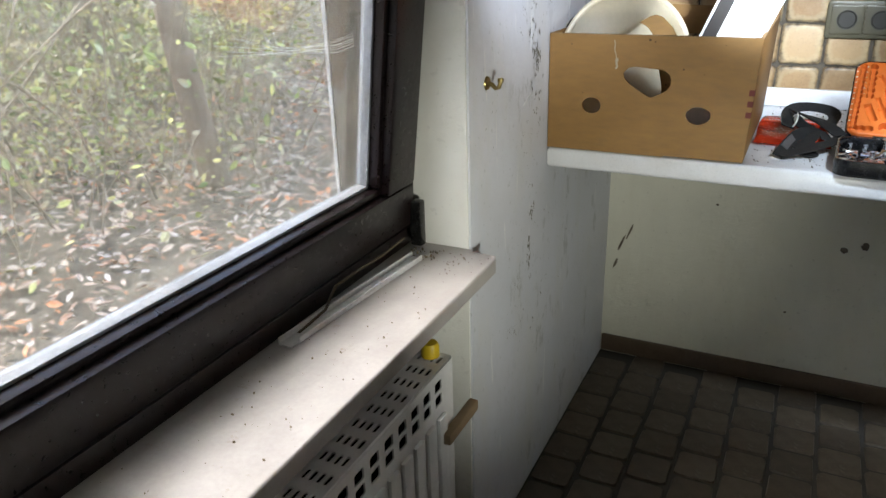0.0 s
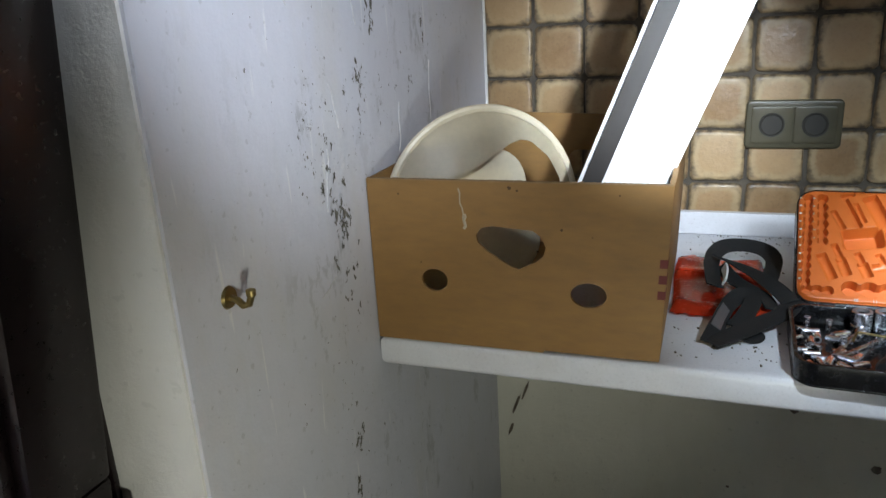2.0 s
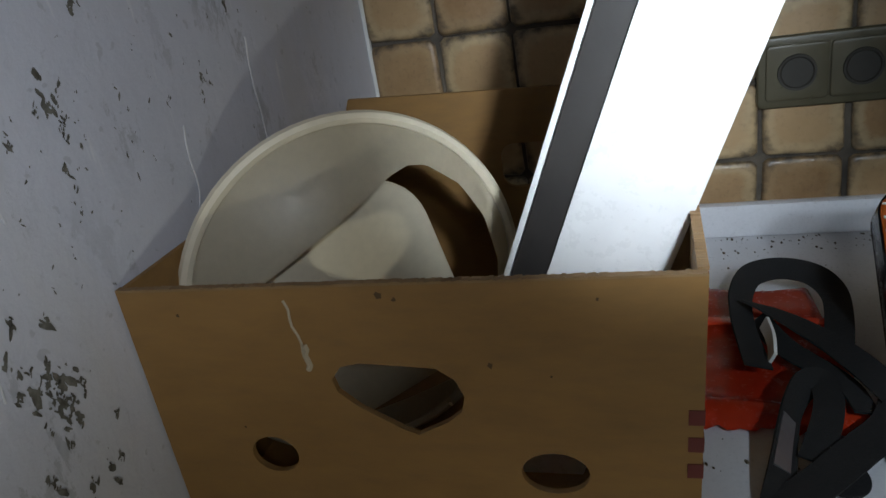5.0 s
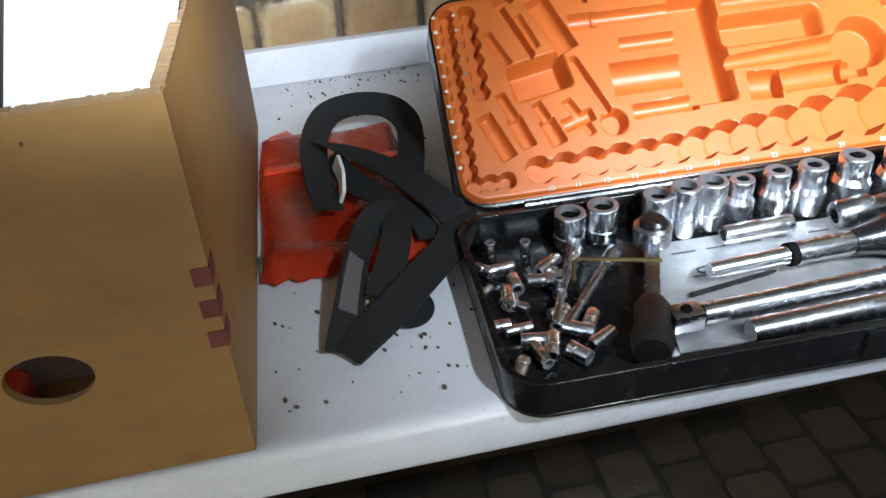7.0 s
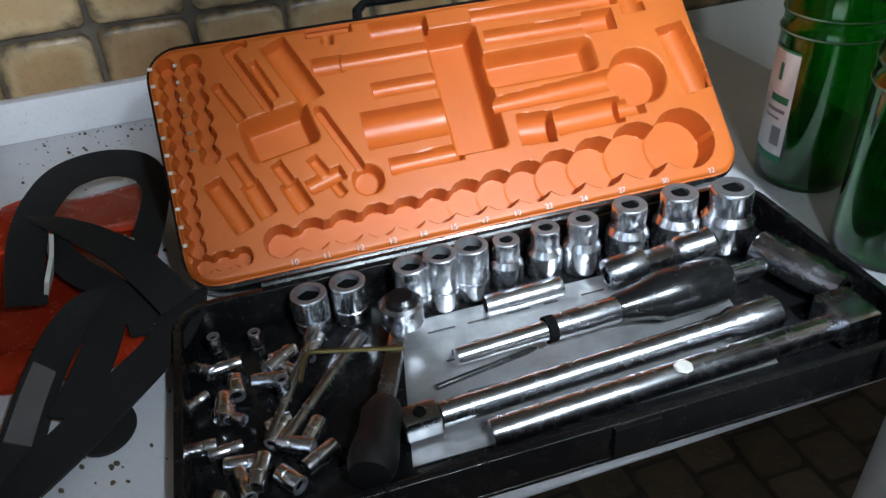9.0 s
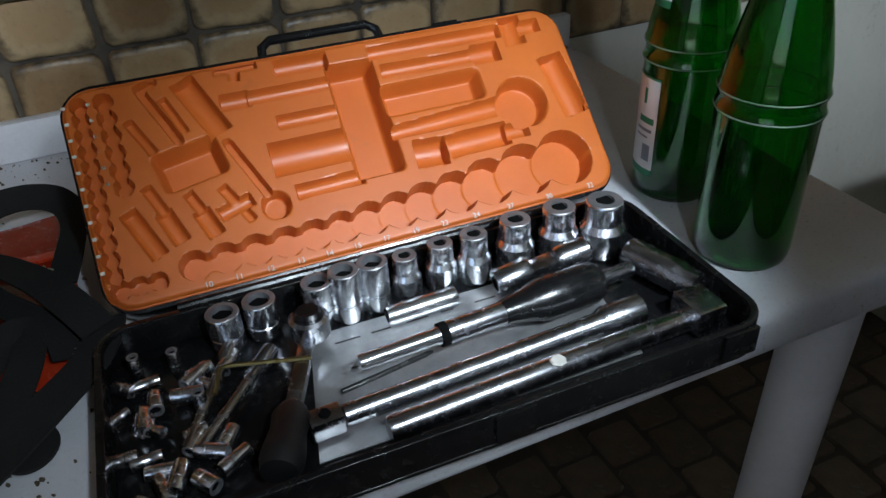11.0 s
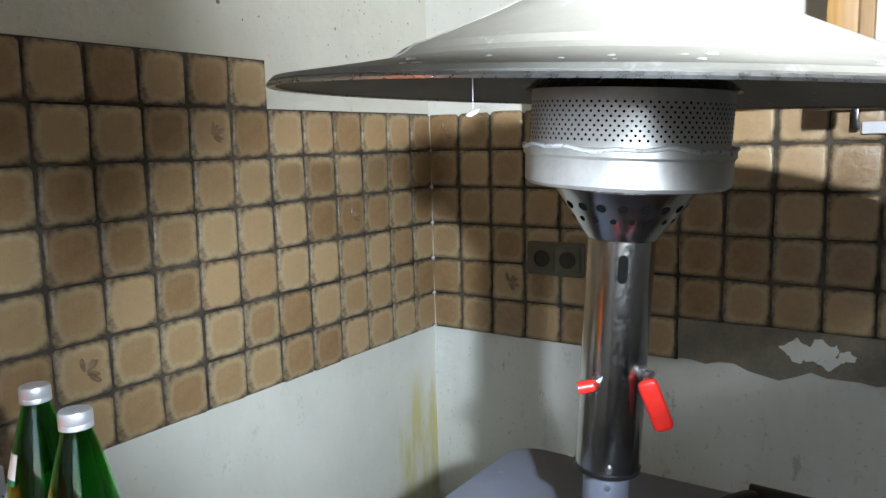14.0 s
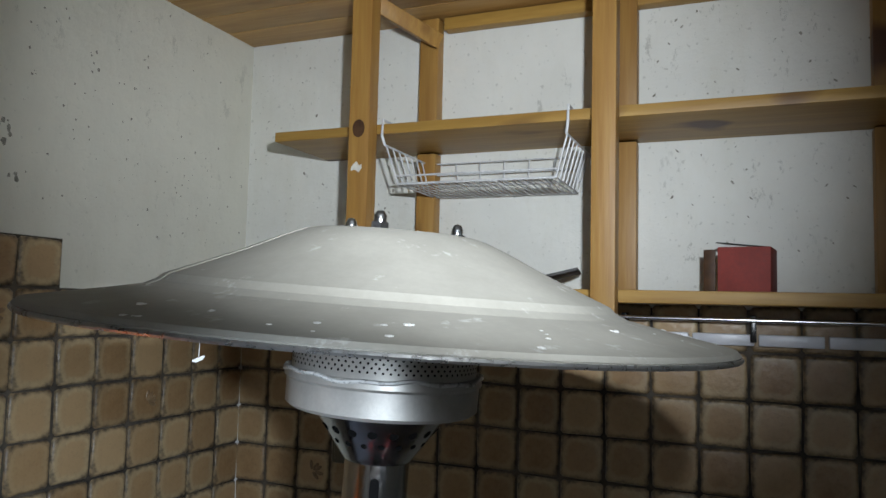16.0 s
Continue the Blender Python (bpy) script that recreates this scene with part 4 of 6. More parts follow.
strip = thing("wall_strip", (RIGHT - 0.021, -1.6, 1.433), "white plastic strip segments on the wall", "strip")
for k in range(7):
    part("segment", box(bmesh.new(), -0.008, 0.010, 0.42 - 0.13 * k, 0.542 - 0.13 * k, -0.012, 0.012, 0.003), WHITE_METAL, strip)

# ---- window, sill and radiator ----
window = new("window_1")
window.matrix_world = pose(-0.10, -1.012, 0.862, 0, 6.6, 0)
tagged(window, "tilted dark brown window with dusty pane", "window", kind="structure")
WW, WH, PR = 1.42, 1.10, 0.088
for name, y0, y1, z0, z1 in (("bottom_rail", -WW, 0, 0, 0.076), ("top_rail", -WW, 0, WH - 0.08, WH), ("stile", -PR, 0, 0.0765, WH - 0.0805), ("stile", -WW, -WW + PR, 0.0765, WH - 0.0805)):
    part(name, box(bmesh.new(), -0.075, 0, y0 - 0.003, y1 - 0.003, z0, z1, 0.006), BROWN_FRAME, window)
inner = bmesh.new()
for y0, y1, z0, z1 in ((-WW + PR, -PR, 0.0765, 0.089), (-PR - 0.013, -PR, 0.09, WH - 0.09)):
    box(inner, -0.062, -0.014, y0 - 0.003, y1 - 0.003, z0, z1, 0.005)
part("glazing_bead", inner, BROWN_FRAME, window)
for y0, y1, z0, z1 in ((-WW + PR, -PR - 0.014, 0.0895, 0.0945), (-PR - 0.019, -PR - 0.0135, 0.094, WH - 0.09)):
    part("gasket", box(bmesh.new(), -0.052, -0.030, y0 - 0.003, y1 - 0.003, z0, z1, 0.002), SPACER, window, "pale grey glazing gasket")
pane = part("pane", box(bmesh.new(), -0.046, -0.042, -WW + PR, -PR - 0.014, 0.09, WH - 0.085), PANE, window, "dusty clear glass")
pane.visible_shadow = False
frame_bm = bmesh.new()
box(frame_bm, -0.20, -0.112, W0, W1, 0.79, 0.852, 0.004)
box(frame_bm, -0.20, -0.105, W1 - 0.012, W1 - 0.005, 0.853, WTOP, 0.002)
box(frame_bm, -0.20, -0.118, W1 - 0.06, W1 - 0.0125, 0.853, WTOP, 0.004)
box(frame_bm, -0.20, -0.118, W0, W0 + 0.06, 0.853, WTOP, 0.004)
box(frame_bm, -0.20, -0.118, W0 + 0.061, W1 - 0.061, WTOP - 0.06, WTOP, 0.004)
structure("window_frame", frame_bm, BROWN_FRAME, "dark brown fixed window frame", "window frame")
hinge = thing("window_hinge", (-0.088, -1.014, 0.862), "black window corner hinge", "hinge")
part("hinge_body", box(bmesh.new(), -0.012, 0.010, -0.010, 0.008, -0.036, 0.045, 0.004), BLACK_STEEL, hinge)
sill = plate([[(-0.115, W0 + 0.01), (0.054, W0 + 0.01), (0.054, -1.30), (0.052, -1.016), (0.048, -1.006), (0.002, -1.004), (0.002, W1 - 0.005), (-0.115, W1 - 0.005)]], 0.028, 0.004)
bmesh.ops.translate(sill, verts=sill.verts, vec=(0, 0, 0.808))
structure("window_sill", sill, SILL_STONE, "dusty beige stone window sill with crumbs", "sill")
profile = thing("plastic_profile", (-0.077, -1.225, 0.822), "broken white plastic profile lying on the sill", "profile", turn=(0, 0, -4))
part("channel", box(bmesh.new(), -0.011, 0.011, -0.17, 0.16, 0.0, 0.003, 0.001), WIRE_WHITE, profile)
part("flange", box(bmesh.new(), -0.011, -0.008, -0.17, 0.16, 0.003, 0.012, 0.001), WIRE_WHITE, profile)
part("flange", box(bmesh.new(), 0.008, 0.011, -0.15, 0.16, 0.003, 0.009, 0.001), WIRE_WHITE, profile)
cobweb = thing("dry_twig", (-0.092, -1.22, 0.823), "grey dusty dry stem on the sill", "stem")
part("stem", wire(bmesh.new(), [(0, -0.14, 0.002), (0.004, -0.08, 0.010), (-0.004, -0.04, 0.028), (0.0, 0.03, 0.030), (-0.006, 0.10, 0.022), (0.0, 0.16, 0.03)], 0.0022, 6), DEBRIS, cobweb)
crumb = bmesh.new()
for k in range(150):
    x, y = -0.095 + 0.14 * random.random(), -1.02 - 0.75 * random.random() ** 1.6
    bmesh.ops.create_icosphere(crumb, subdivisions=1, radius=0.0004 + 0.0014 * random.random() ** 3, matrix=pose(x, y, 0.8226, random.random() * 90, 0, random.random() * 90) @ Matrix.Diagonal((1, 1.6, 0.5, 1)))
for k in range(60):
    x, y = -0.09 + 0.10 * random.random() ** 2, -1.02 - 0.05 * random.random()
    bmesh.ops.create_icosphere(crumb, subdivisions=1, radius=0.0007 + 0.0020 * random.random() ** 2, matrix=pose(x, y, 0.8235, random.random() * 90, 0, random.random() * 90) @ Matrix.Diagonal((1, 1.6, 0.5, 1)))
debris = new("crumbs", mesh_of("crumbs", crumb, DEBRIS))
tagged(debris, "brown dirt crumbs scattered on the sill", "debris", kind="stuff")

radiator = thing("radiator", (0.0, -1.2, FLOOR), "white panel radiator with slotted top grille under the sill", "radiator")
RT = 0.74 - FLOOR
slots = [rounded(0.0068 + 0.0105 * i, 0.0125 + 0.0105 * i, -0.0555 - 0.036 * j, -0.037 - 0.036 * j, 0.002, 2) for j in range(30) for i in range(5)]
slots = [[(x, y) for x, y in pts] for pts in slots]
grille = plate([[(-0.004, -1.12), (0.062, -1.12), (0.062, -0.004), (-0.004, -0.004)]] + [[(p[0], p[1] + 0.022) for p in s] for s in slots], 0.003)
bmesh.ops.translate(grille, verts=grille.verts, vec=(0, 0, RT))
part("top_grille", grille, RADIATOR, radiator, "white slotted top grille", smooth=None)
# Added black block stands for the shade behind grille and front slots.
part("inside", box(bmesh.new(), 0.002, 0.050, -1.10, -0.02, 0.12, RT - 0.02), BLACK_HOLE, radiator, "black block painting the shade inside the radiator")
face = [[(-1.12, 0.10), (-0.004, 0.10), (-0.004, RT - 0.002), (-1.12, RT - 0.002)]]
face += [rounded(-0.062 - 0.036 * j, -0.040 - 0.036 * j, RT - 0.058 + 0.0235 * i, RT - 0.040 + 0.0235 * i, 0.003, 2) for j in range(29) for i in range(2)]
front_panel = plate(face, 0.003, m=Matrix(((0, 0, 1, 0.0615), (1, 0, 0, 0), (0, 1, 0, 0), (0, 0, 0, 1))))
part("front_sheet", front_panel, RADIATOR, radiator, smooth=None)
for j in range(29):
    part("fin", box(bmesh.new(), 0.063, 0.071, -0.064 - 0.036 * j, -0.038 - 0.036 * j, 0.11, RT - 0.075, 0.004), RADIATOR, radiator)
part("end_sheet", box(bmesh.new(), -0.004, 0.060, -0.0035, -0.001, 0.10, RT - 0.002), RADIATOR, radiator)
part("valve_cap", lathe(bmesh.new(), [(0.0, 0.022), (0.011, 0.022), (0.014, 0.016), (0.014, 0.0), (0.0, 0.0)], 20, m=pose(0.035, -0.02, RT + 0.004, 0, 0, 0)), YELLOW, radiator, "yellow valve cap")
block = thing("wooden_block", (0.076, -1.205, 0.63), "dirty brown wooden block hung on the radiator edge", "block", turn=(0, 0, 0))
part("block", box(bmesh.new(), -0.010, 0.006, -0.050, 0.055, -0.013, 0.006, 0.004), OLD_WOOD, block)

hook = thing("wall_hook", (0.0, -0.918, 1.092), "small brass wall hook", "hook")
BRASS = surface("aged brass", (0.33, 0.25, 0.10), 0.35, metal=0.9, scale=60)
part("plate", lathe(bmesh.new(), [(0.0, 0.004), (0.010, 0.003), (0.012, 0.0)], 20, m=pose(0, 0, 0, 0, 90, 0)), BRASS, hook)
part("bend", wire(bmesh.new(), [(0.002, 0, 0), (0.010, 0, -0.002), (0.015, 0.002, -0.008), (0.020, 0.004, -0.007), (0.023, 0.005, 0.002)], 0.0038, 10), BRASS, hook)
part("tip", lathe(bmesh.new(), [(0.0, 0.005), (0.005, 0.003), (0.005, -0.003), (0.0, -0.005)], 14, m=pose(0.023, 0.005, 0.005)), BRASS, hook)


def double_socket(m, label):
    ob = new("power_socket")
    ob.matrix_world = m
    tagged(ob, label, "socket")
    part("plate", plate([rounded(-0.0765, 0.0765, -0.0405, 0.0405, 0.006)], 0.010, 0.003, m=pose(0, -0.005, 0, 90, 0, 0)), SOCKET_OLIVE, ob)
    for s in (-1, 1):
        face = part("insert", plate([rounded(s * 0.0355 - 0.033, s * 0.0355 + 0.033, -0.032, 0.032, 0.004)], 0.004, 0.0015, m=pose(0, -0.0115, 0, 90, 0, 0)), SOCKET_OLIVE, ob)
        part("well", lathe(bmesh.new(), [(0.0, 0.0003), (0.0175, 0.0005), (0.0190, 0.002), (0.0215, 0.0022), (0.022, 0.0)], 32, m=pose(s * 0.0355, -0.0136, 0, 90, 0, 0)), SOCKET_WELL, face, "round socket well with its shade painted dark olive")
    return ob


double_socket(pose(0.573, -0.011, 1.116), "olive-brown double wall socket between tiles")
double_socket(pose(RIGHT - 0.011, -0.392, 1.127, 0, 0, -90), "olive-brown double wall socket in the corner")

# ---- outdoors ----
FOREST = random.Random(5)
DARK_TIMBER = surface("dark weathered timber", (0.030, 0.022, 0.019), 0.85, second=(0.055, 0.042, 0.036), scale=14, stretch=(1, 1, 0.15), dirt=(0.14, 0.12, 0.10), dirt_scale=30)
SOIL = surface("forest soil", (0.13, 0.10, 0.065), 0.95, second=(0.20, 0.16, 0.11), scale=3, fine=40, relief=0.6, depth=0.01)
BARK = surface("brown bark", (0.30, 0.215, 0.15), 0.95, second=(0.20, 0.14, 0.095), scale=8, fine=40, relief=0.8, depth=0.01, stretch=(1, 1, 0.25))
TWIG = surface("grey twigs", (0.36, 0.29, 0.19), 0.9, second=(0.22, 0.165, 0.11), scale=5, relief=0.0)


def leaf_material(name, tones):
    m, tree, bsdf = nodes_of(name)
    ramp = tree.nodes.new("ShaderNodeValToRGB")
    ramp.color_ramp.interpolation = "CONSTANT"
    while len(ramp.color_ramp.elements) < len(tones):
        ramp.color_ramp.elements.new(0.5)
    for k, c in enumerate(tones):
        ramp.color_ramp.elements[k].position, ramp.color_ramp.elements[k].color = k / len(tones), (*c, 1)
    tree.links.new(tree.nodes.new("ShaderNodeNewGeometry").outputs["Random Per Island"], ramp.inputs[0])
    tree.links.new(ramp.outputs[0], bsdf.inputs["Base Color"])
    bsdf.inputs["Roughness"].default_value = 0.6
    bsdf.inputs["Transmission Weight"].default_value = 0.0
    return m


LITTER = leaf_material("dry leaf litter", [(0.42, 0.24, 0.15), (0.46, 0.34, 0.25), (0.30, 0.19, 0.13), (0.44, 0.36, 0.29), (0.55, 0.22, 0.09), (0.38, 0.30, 0.22), (0.50, 0.42, 0.35)])
FOLIAGE = leaf_material("autumn shrub leaves", [(0.30, 0.34, 0.09), (0.46, 0.45, 0.14), (0.58, 0.50, 0.18), (0.18, 0.22, 0.06), (0.50, 0.47, 0.26), (0.30, 0.24, 0.13), (0.40, 0.33, 0.20)])


def ground_height(x, y):
    d = max(0.0, -x - 0.6)
    return -0.12 + 0.05 * d + 0.10 * noise.noise(Vector((x * 0.5, y * 0.5, 0))) + (0.018 * (d - 4) ** 2 if d > 4 else 0)


bm = bmesh.new()
rows = []
xs = [600, 150, 40, 10, 3, 0.5, -0.31, -0.6, -1.0, -1.5, -2, -2.6, -3.2, -4, -5, -6, -7.5, -9, -11, -14, -18, -25, -40, -80, -200, -600]
ys = [-600, -150, -50, -20, -12, -8, -6, -5, -4, -3, -2.2, -1.5, -1, -0.5, 0, 0.5, 1, 1.5, 2, 2.6, 3.2, 4, 5, 6, 7.5, 9, 11, 14, 18, 25, 50, 150, 600]
for x in xs:
    rows.append([bm.verts.new((x, y, -0.16 if x > -0.3 else min(ground_height(x, y), 2.5) if x > -30 else 2.5)) for y in ys])
for one, two in zip(rows, rows[1:]):
    for k in range(len(ys) - 1):
        bm.faces.new((one[k], one[k + 1], two[k + 1], two[k]))
structure("ground", bm, SOIL, "leaf-strewn forest floor outside the window", "ground")


def leaves(name, spots, size, material, label, category, flat):
    verts, faces = [], []
    for x, y, z in spots:
        s = size * (0.5 + FOREST.random())
        tilt = Euler((FOREST.gauss(0, 0.35 if flat else 1.0), FOREST.gauss(0, 0.35 if flat else 1.0), FOREST.random() * 6.3)).to_matrix()
        base = len(verts)
        for a, b, c in ((0, -1, 0), (0.45, -0.2, 0.12), (0.35, 0.5, 0.1), (0, 1, 0), (-0.35, 0.5, 0.1), (-0.45, -0.2, 0.12)):
            p = tilt @ Vector((a * s, b * s, c * s))
            verts.append((x + p.x, y + p.y, z + p.z))
        faces.append((base, base + 1, base + 2, base + 3))
        faces.append((base, base + 3, base + 4, base + 5))
    data = bpy.data.meshes.new(name)
    data.from_pydata(verts, [], faces)
    data.materials.append(material)
    return tagged(new(name, data), label, category, kind="stuff")


spots = []
for k in range(22000):
    x, y = -0.4 - 6.5 * FOREST.random() ** 1.3, -2.2 + 7.5 * FOREST.random()
    spots.append((x, y, ground_height(x, y) + 0.02 + 0.03 * FOREST.random()))
leaves("leaf_litter", spots, 0.025, LITTER, "dry brown and orange fallen leaves", "leaves", True)
spots = []
for c in range(300):
    d = 3.2 + 9.5 * FOREST.random()
    x, y = -d * 0.86 + FOREST.gauss(0, 0.4), -1.4 + d * (0.12 + 1.0 * FOREST.random())
    z = ground_height(x, y) + 0.15 + 1.9 * FOREST.random() ** 1.2
    r = 0.2 + 0.45 * FOREST.random()
    for k in range(190):
        spots.append((x + FOREST.gauss(0, r), y + FOREST.gauss(0, r), z + FOREST.gauss(0, r * 0.7)))
leaves("shrub_leaves", spots, 0.025, FOLIAGE, "sparse yellow-green autumn undergrowth", "undergrowth", False)
twigs = bmesh.new()
for k in range(760):
    d = 2.8 + 7 * FOREST.random() ** 0.85
    x, y = -d * 0.86, -1.3 + d * (0.1 + 1.0 * FOREST.random())
    p, step = Vector((x, y, ground_height(x, y) - 0.05)), Vector((FOREST.gauss(0, 0.4), FOREST.gauss(0, 0.4), 1)).normalized()
    pts = [p.copy()]
    for j in range(6):
        step = (step + Vector((FOREST.gauss(0, 0.22), FOREST.gauss(0, 0.22), -0.04))).normalized()
        p = p + step * (0.25 + 0.25 * FOREST.random())
        pts.append(p.copy())
    wire(twigs, pts, 0.002 + 0.006 * FOREST.random() ** 3, 5)
tagged(new("brush_twigs", mesh_of("brush_twigs", twigs, TWIG, 60)), "tangled thin bare twigs in the undergrowth", "twigs", kind="stuff")
for x, y, r, lean in ((-2.6, 1.16, 0.078, -0.13), (-5.0, 2.3, 0.07, 0.04), (-6.4, 1.2, 0.10, -0.05), (-7.2, 4.4, 0.14, 0.03), (-5.2, 4.3, 0.09, -0.06), (-9.0, 2.6, 0.16, 0.02), (-8.2, 7.0, 0.14, 0.05)):
    z = ground_height(x, y)
    tree = thing("tree", (x, y, z), "slender forest tree with brown bark and sparse leaves", "tree", "forest trees")
    trunk = bmesh.new()
    spine = [(lean * h * 0.4 + 0.04 * math.sin(h), lean * h + 0.05 * math.sin(h * 1.3 + x), h - 0.1) for h in (0, 0.3, 0.8, 1.5, 2.3, 3.2, 4.2, 5.4)]
    rings = []
    for (px, py, pz), f in zip(spine, (1.25, 1.05, 1.0, 0.93, 0.86, 0.76, 0.62, 0.4)):
        rings.append([trunk.verts.new((px + r * f * math.cos(a), py + r * f * math.sin(a), pz)) for a in (2 * math.pi * k / 12 for k in range(12))])
    for one, two in zip(rings, rings[1:]):
        for k in range(12):
            trunk.faces.new((one[k], one[(k + 1) % 12], two[(k + 1) % 12], two[k]))
    part("trunk", trunk, BARK, tree)
    limbs = bmesh.new()
    tips = []
    for k in range(9):
        h = 1.6 + 3.4 * FOREST.random()
        a = FOREST.random() * 6.3
        start = Vector((lean * h * 0.4, lean * h, h))
        end = start + Vector((math.cos(a), math.sin(a), 0.5)) * (0.7 + 0.8 * FOREST.random())
        wire(limbs, [start, (start + end) / 2 + Vector((0, 0, 0.08)), end], r * 0.16, 6)
        tips.append(end)
    part("limbs", limbs, BARK, tree)
    crown = [(t.x + FOREST.gauss(0, 0.4), t.y + FOREST.gauss(0, 0.4), t.z + FOREST.gauss(0, 0.3)) for t in tips for k in range(110)]
    verts_ob = leaves("crown", crown, 0.05, FOLIAGE, "sparse yellow-green crown", "", False)
    verts_ob.parent = tree
cladding = thing("reveal_cladding", (-0.225, W1 - 0.006, 0.80), "weathered dark timber cladding of the outer reveal", "cladding")
part("board", box(bmesh.new(), -0.024, 0.024, -0.012, 0.0, 0.0, WTOP - 0.80, 0.002), DARK_TIMBER, cladding)
part("pale_edge", box(bmesh.new(), -0.032, -0.0245, -0.014, 0.0, 0.0, WTOP - 0.80, 0.002), SILL_STONE, cladding, "pale flaking paint edge")
web = thing("cobweb", (-0.150, -1.05, 1.16), "dusty white cobweb threads across the window corner", "cobweb")
WEB = surface("dusty cobweb", (0.75, 0.74, 0.72), 0.9, scale=40, relief=0.0)
for k in range(9):
    a, b = RUFF.uniform(-0.012, 0.012), RUFF.uniform(-0.010, 0.014)
    part("cobweb_thread", wire(bmesh.new(), [(-0.05, -0.30 + 0.02 * k, 0.035 + a), (-0.03, -0.18, 0.020 + 0.5 * a), (-0.01, -0.07, 0.012 + b), (0.0, -0.035, 0.018 + b)], 0.0004, 4), WEB, web)

# ---- old splashes on the wall under the counter ----
splash = bmesh.new()
STAIN = random.Random(8)
for x, z, a, b in ((0.625, 0.535, 0.011, 0.009), (0.672, 0.552, 0.010, 0.011), (0.784, 0.42, 0.010, 0.010), (0.044, 0.467, 0.004, 0.030), (0.067, 0.507, 0.003, 0.026), (0.030, 0.40, 0.004, 0.018), (0.30, 0.62, 0.004, 0.003), (0.92, 0.50, 0.004, 0.005), (0.51, 0.33, 0.004, 0.003)):
    outline = [(a * math.cos(t) * STAIN.uniform(0.75, 1.2), b * math.sin(t) * STAIN.uniform(0.75, 1.2)) for t in (2 * math.pi * k / 12 for k in range(12))]
    splash.faces.new([splash.verts.new((x + p + (0.35 * q if b > 2 * a else 0), -0.0016, z + q)) for p, q in outline])
STAIN_BROWN = surface("dried brown splash", (0.10, 0.075, 0.055), 0.8, second=(0.20, 0.17, 0.13), scale=60)
tagged(new("wall_stains", mesh_of("wall_stains", splash, STAIN_BROWN)), "dried dark splashes on the wall under the counter", "stains", kind="stuff")

# ---- flaked paint and scuffs on the wall beside the window ----
FLECK = random.Random(17)
SCUFF = surface("dark scuffed plaster", (0.075, 0.068, 0.052), 0.9, second=(0.21, 0.20, 0.17), scale=110)
PALE_SCRATCH = surface("pale scratched plaster", (0.70, 0.70, 0.71), 0.8, scale=40)


def fleck(bm, y, z, w, h, x=0.0008, lean=0.0):
    """A thin flake with a ragged outline, on the wall."""
    ring = [(w * math.cos(t) * FLECK.uniform(0.55, 1.25), h * math.sin(t) * FLECK.uniform(0.55, 1.25)) for t in (2 * math.pi * k / 9 for k in range(9))]
    bm.faces.new([bm.verts.new((x, y + p + lean * q, z + q)) for p, q in ring])


flecks = bmesh.new()
# y, z, spread along y, spread in height, how many, usual size
CLUSTERS = ((-0.690, 1.155, 0.012, 0.022, 34, 0.0030), (-0.672, 1.120, 0.013, 0.014, 46, 0.0036), (-0.660, 1.098, 0.008, 0.012, 22, 0.0036), (-0.720, 1.150, 0.014, 0.004, 14, 0.0022), (-0.592, 1.275, 0.004, 0.020, 26, 0.0028),
            (-0.612, 1.258, 0.012, 0.005, 18, 0.0024), (-0.530, 1.342, 0.008, 0.016, 26, 0.0042), (-0.352, 1.310, 0.003, 0.026, 22, 0.0028), (-0.412, 1.248, 0.010, 0.008, 12, 0.0024), (-0.650, 1.040, 0.014, 0.016, 24, 0.0026),
            (-0.690, 1.075, 0.010, 0.030, 22, 0.0026), (-0.655, 0.985, 0.010, 0.022, 18, 0.0026), (-0.684, 0.800, 0.008, 0.030, 24, 0.0032), (-0.700, 0.690, 0.010, 0.030, 34, 0.0034), (-0.780, 0.560, 0.022, 0.008, 16, 0.0030),
            (-0.660, 0.530, 0.016, 0.016, 14, 0.0030), (-0.735, 1.215, 0.030, 0.040, 60, 0.0016), (-0.620, 1.200, 0.060, 0.060, 44, 0.0016), (-0.500, 1.270, 0.070, 0.060, 34, 0.0016), (-0.300, 1.340, 0.060, 0.060, 26, 0.0018),
            (-0.700, 0.900, 0.030, 0.120, 40, 0.0017), (-0.760, 0.640, 0.040, 0.100, 26, 0.0019), (-0.560, 0.620, 0.060, 0.090, 18, 0.0016), (-0.870, 1.050, 0.050, 0.120, 20, 0.0012), (-0.800, 1.420, 0.080, 0.080, 26, 0.0014))
for cy, cz, sy, sz, n, size in CLUSTERS:
    dense = sy < 0.02
    for k in range(n // 4 if dense else n):
        y, z = cy + FLECK.gauss(0, sy), cz + FLECK.gauss(0, sz)
        for j in range(7 if dense else FLECK.choice((1, 1, 1, 2, 3))):
            g = size * min(FLECK.paretovariate(2.4) * 0.42, 1.5)
            fleck(flecks, y, z, g * FLECK.uniform(0.4, 0.8), g * FLECK.uniform(0.6, 1.5), 0.0005 + 0.000008 * FLECK.randrange(60), FLECK.uniform(-0.8, 0.8))
            y, z = y + FLECK.gauss(0, size * 0.55), z + FLECK.gauss(-0.3 * size, size * 1.1)
tagged(new("wall_flecks", mesh_of("wall_flecks", flecks, SCUFF)), "dark flaked spots and scuffs on the chalky wall", "stains", kind="stuff")
pale = bmesh.new()
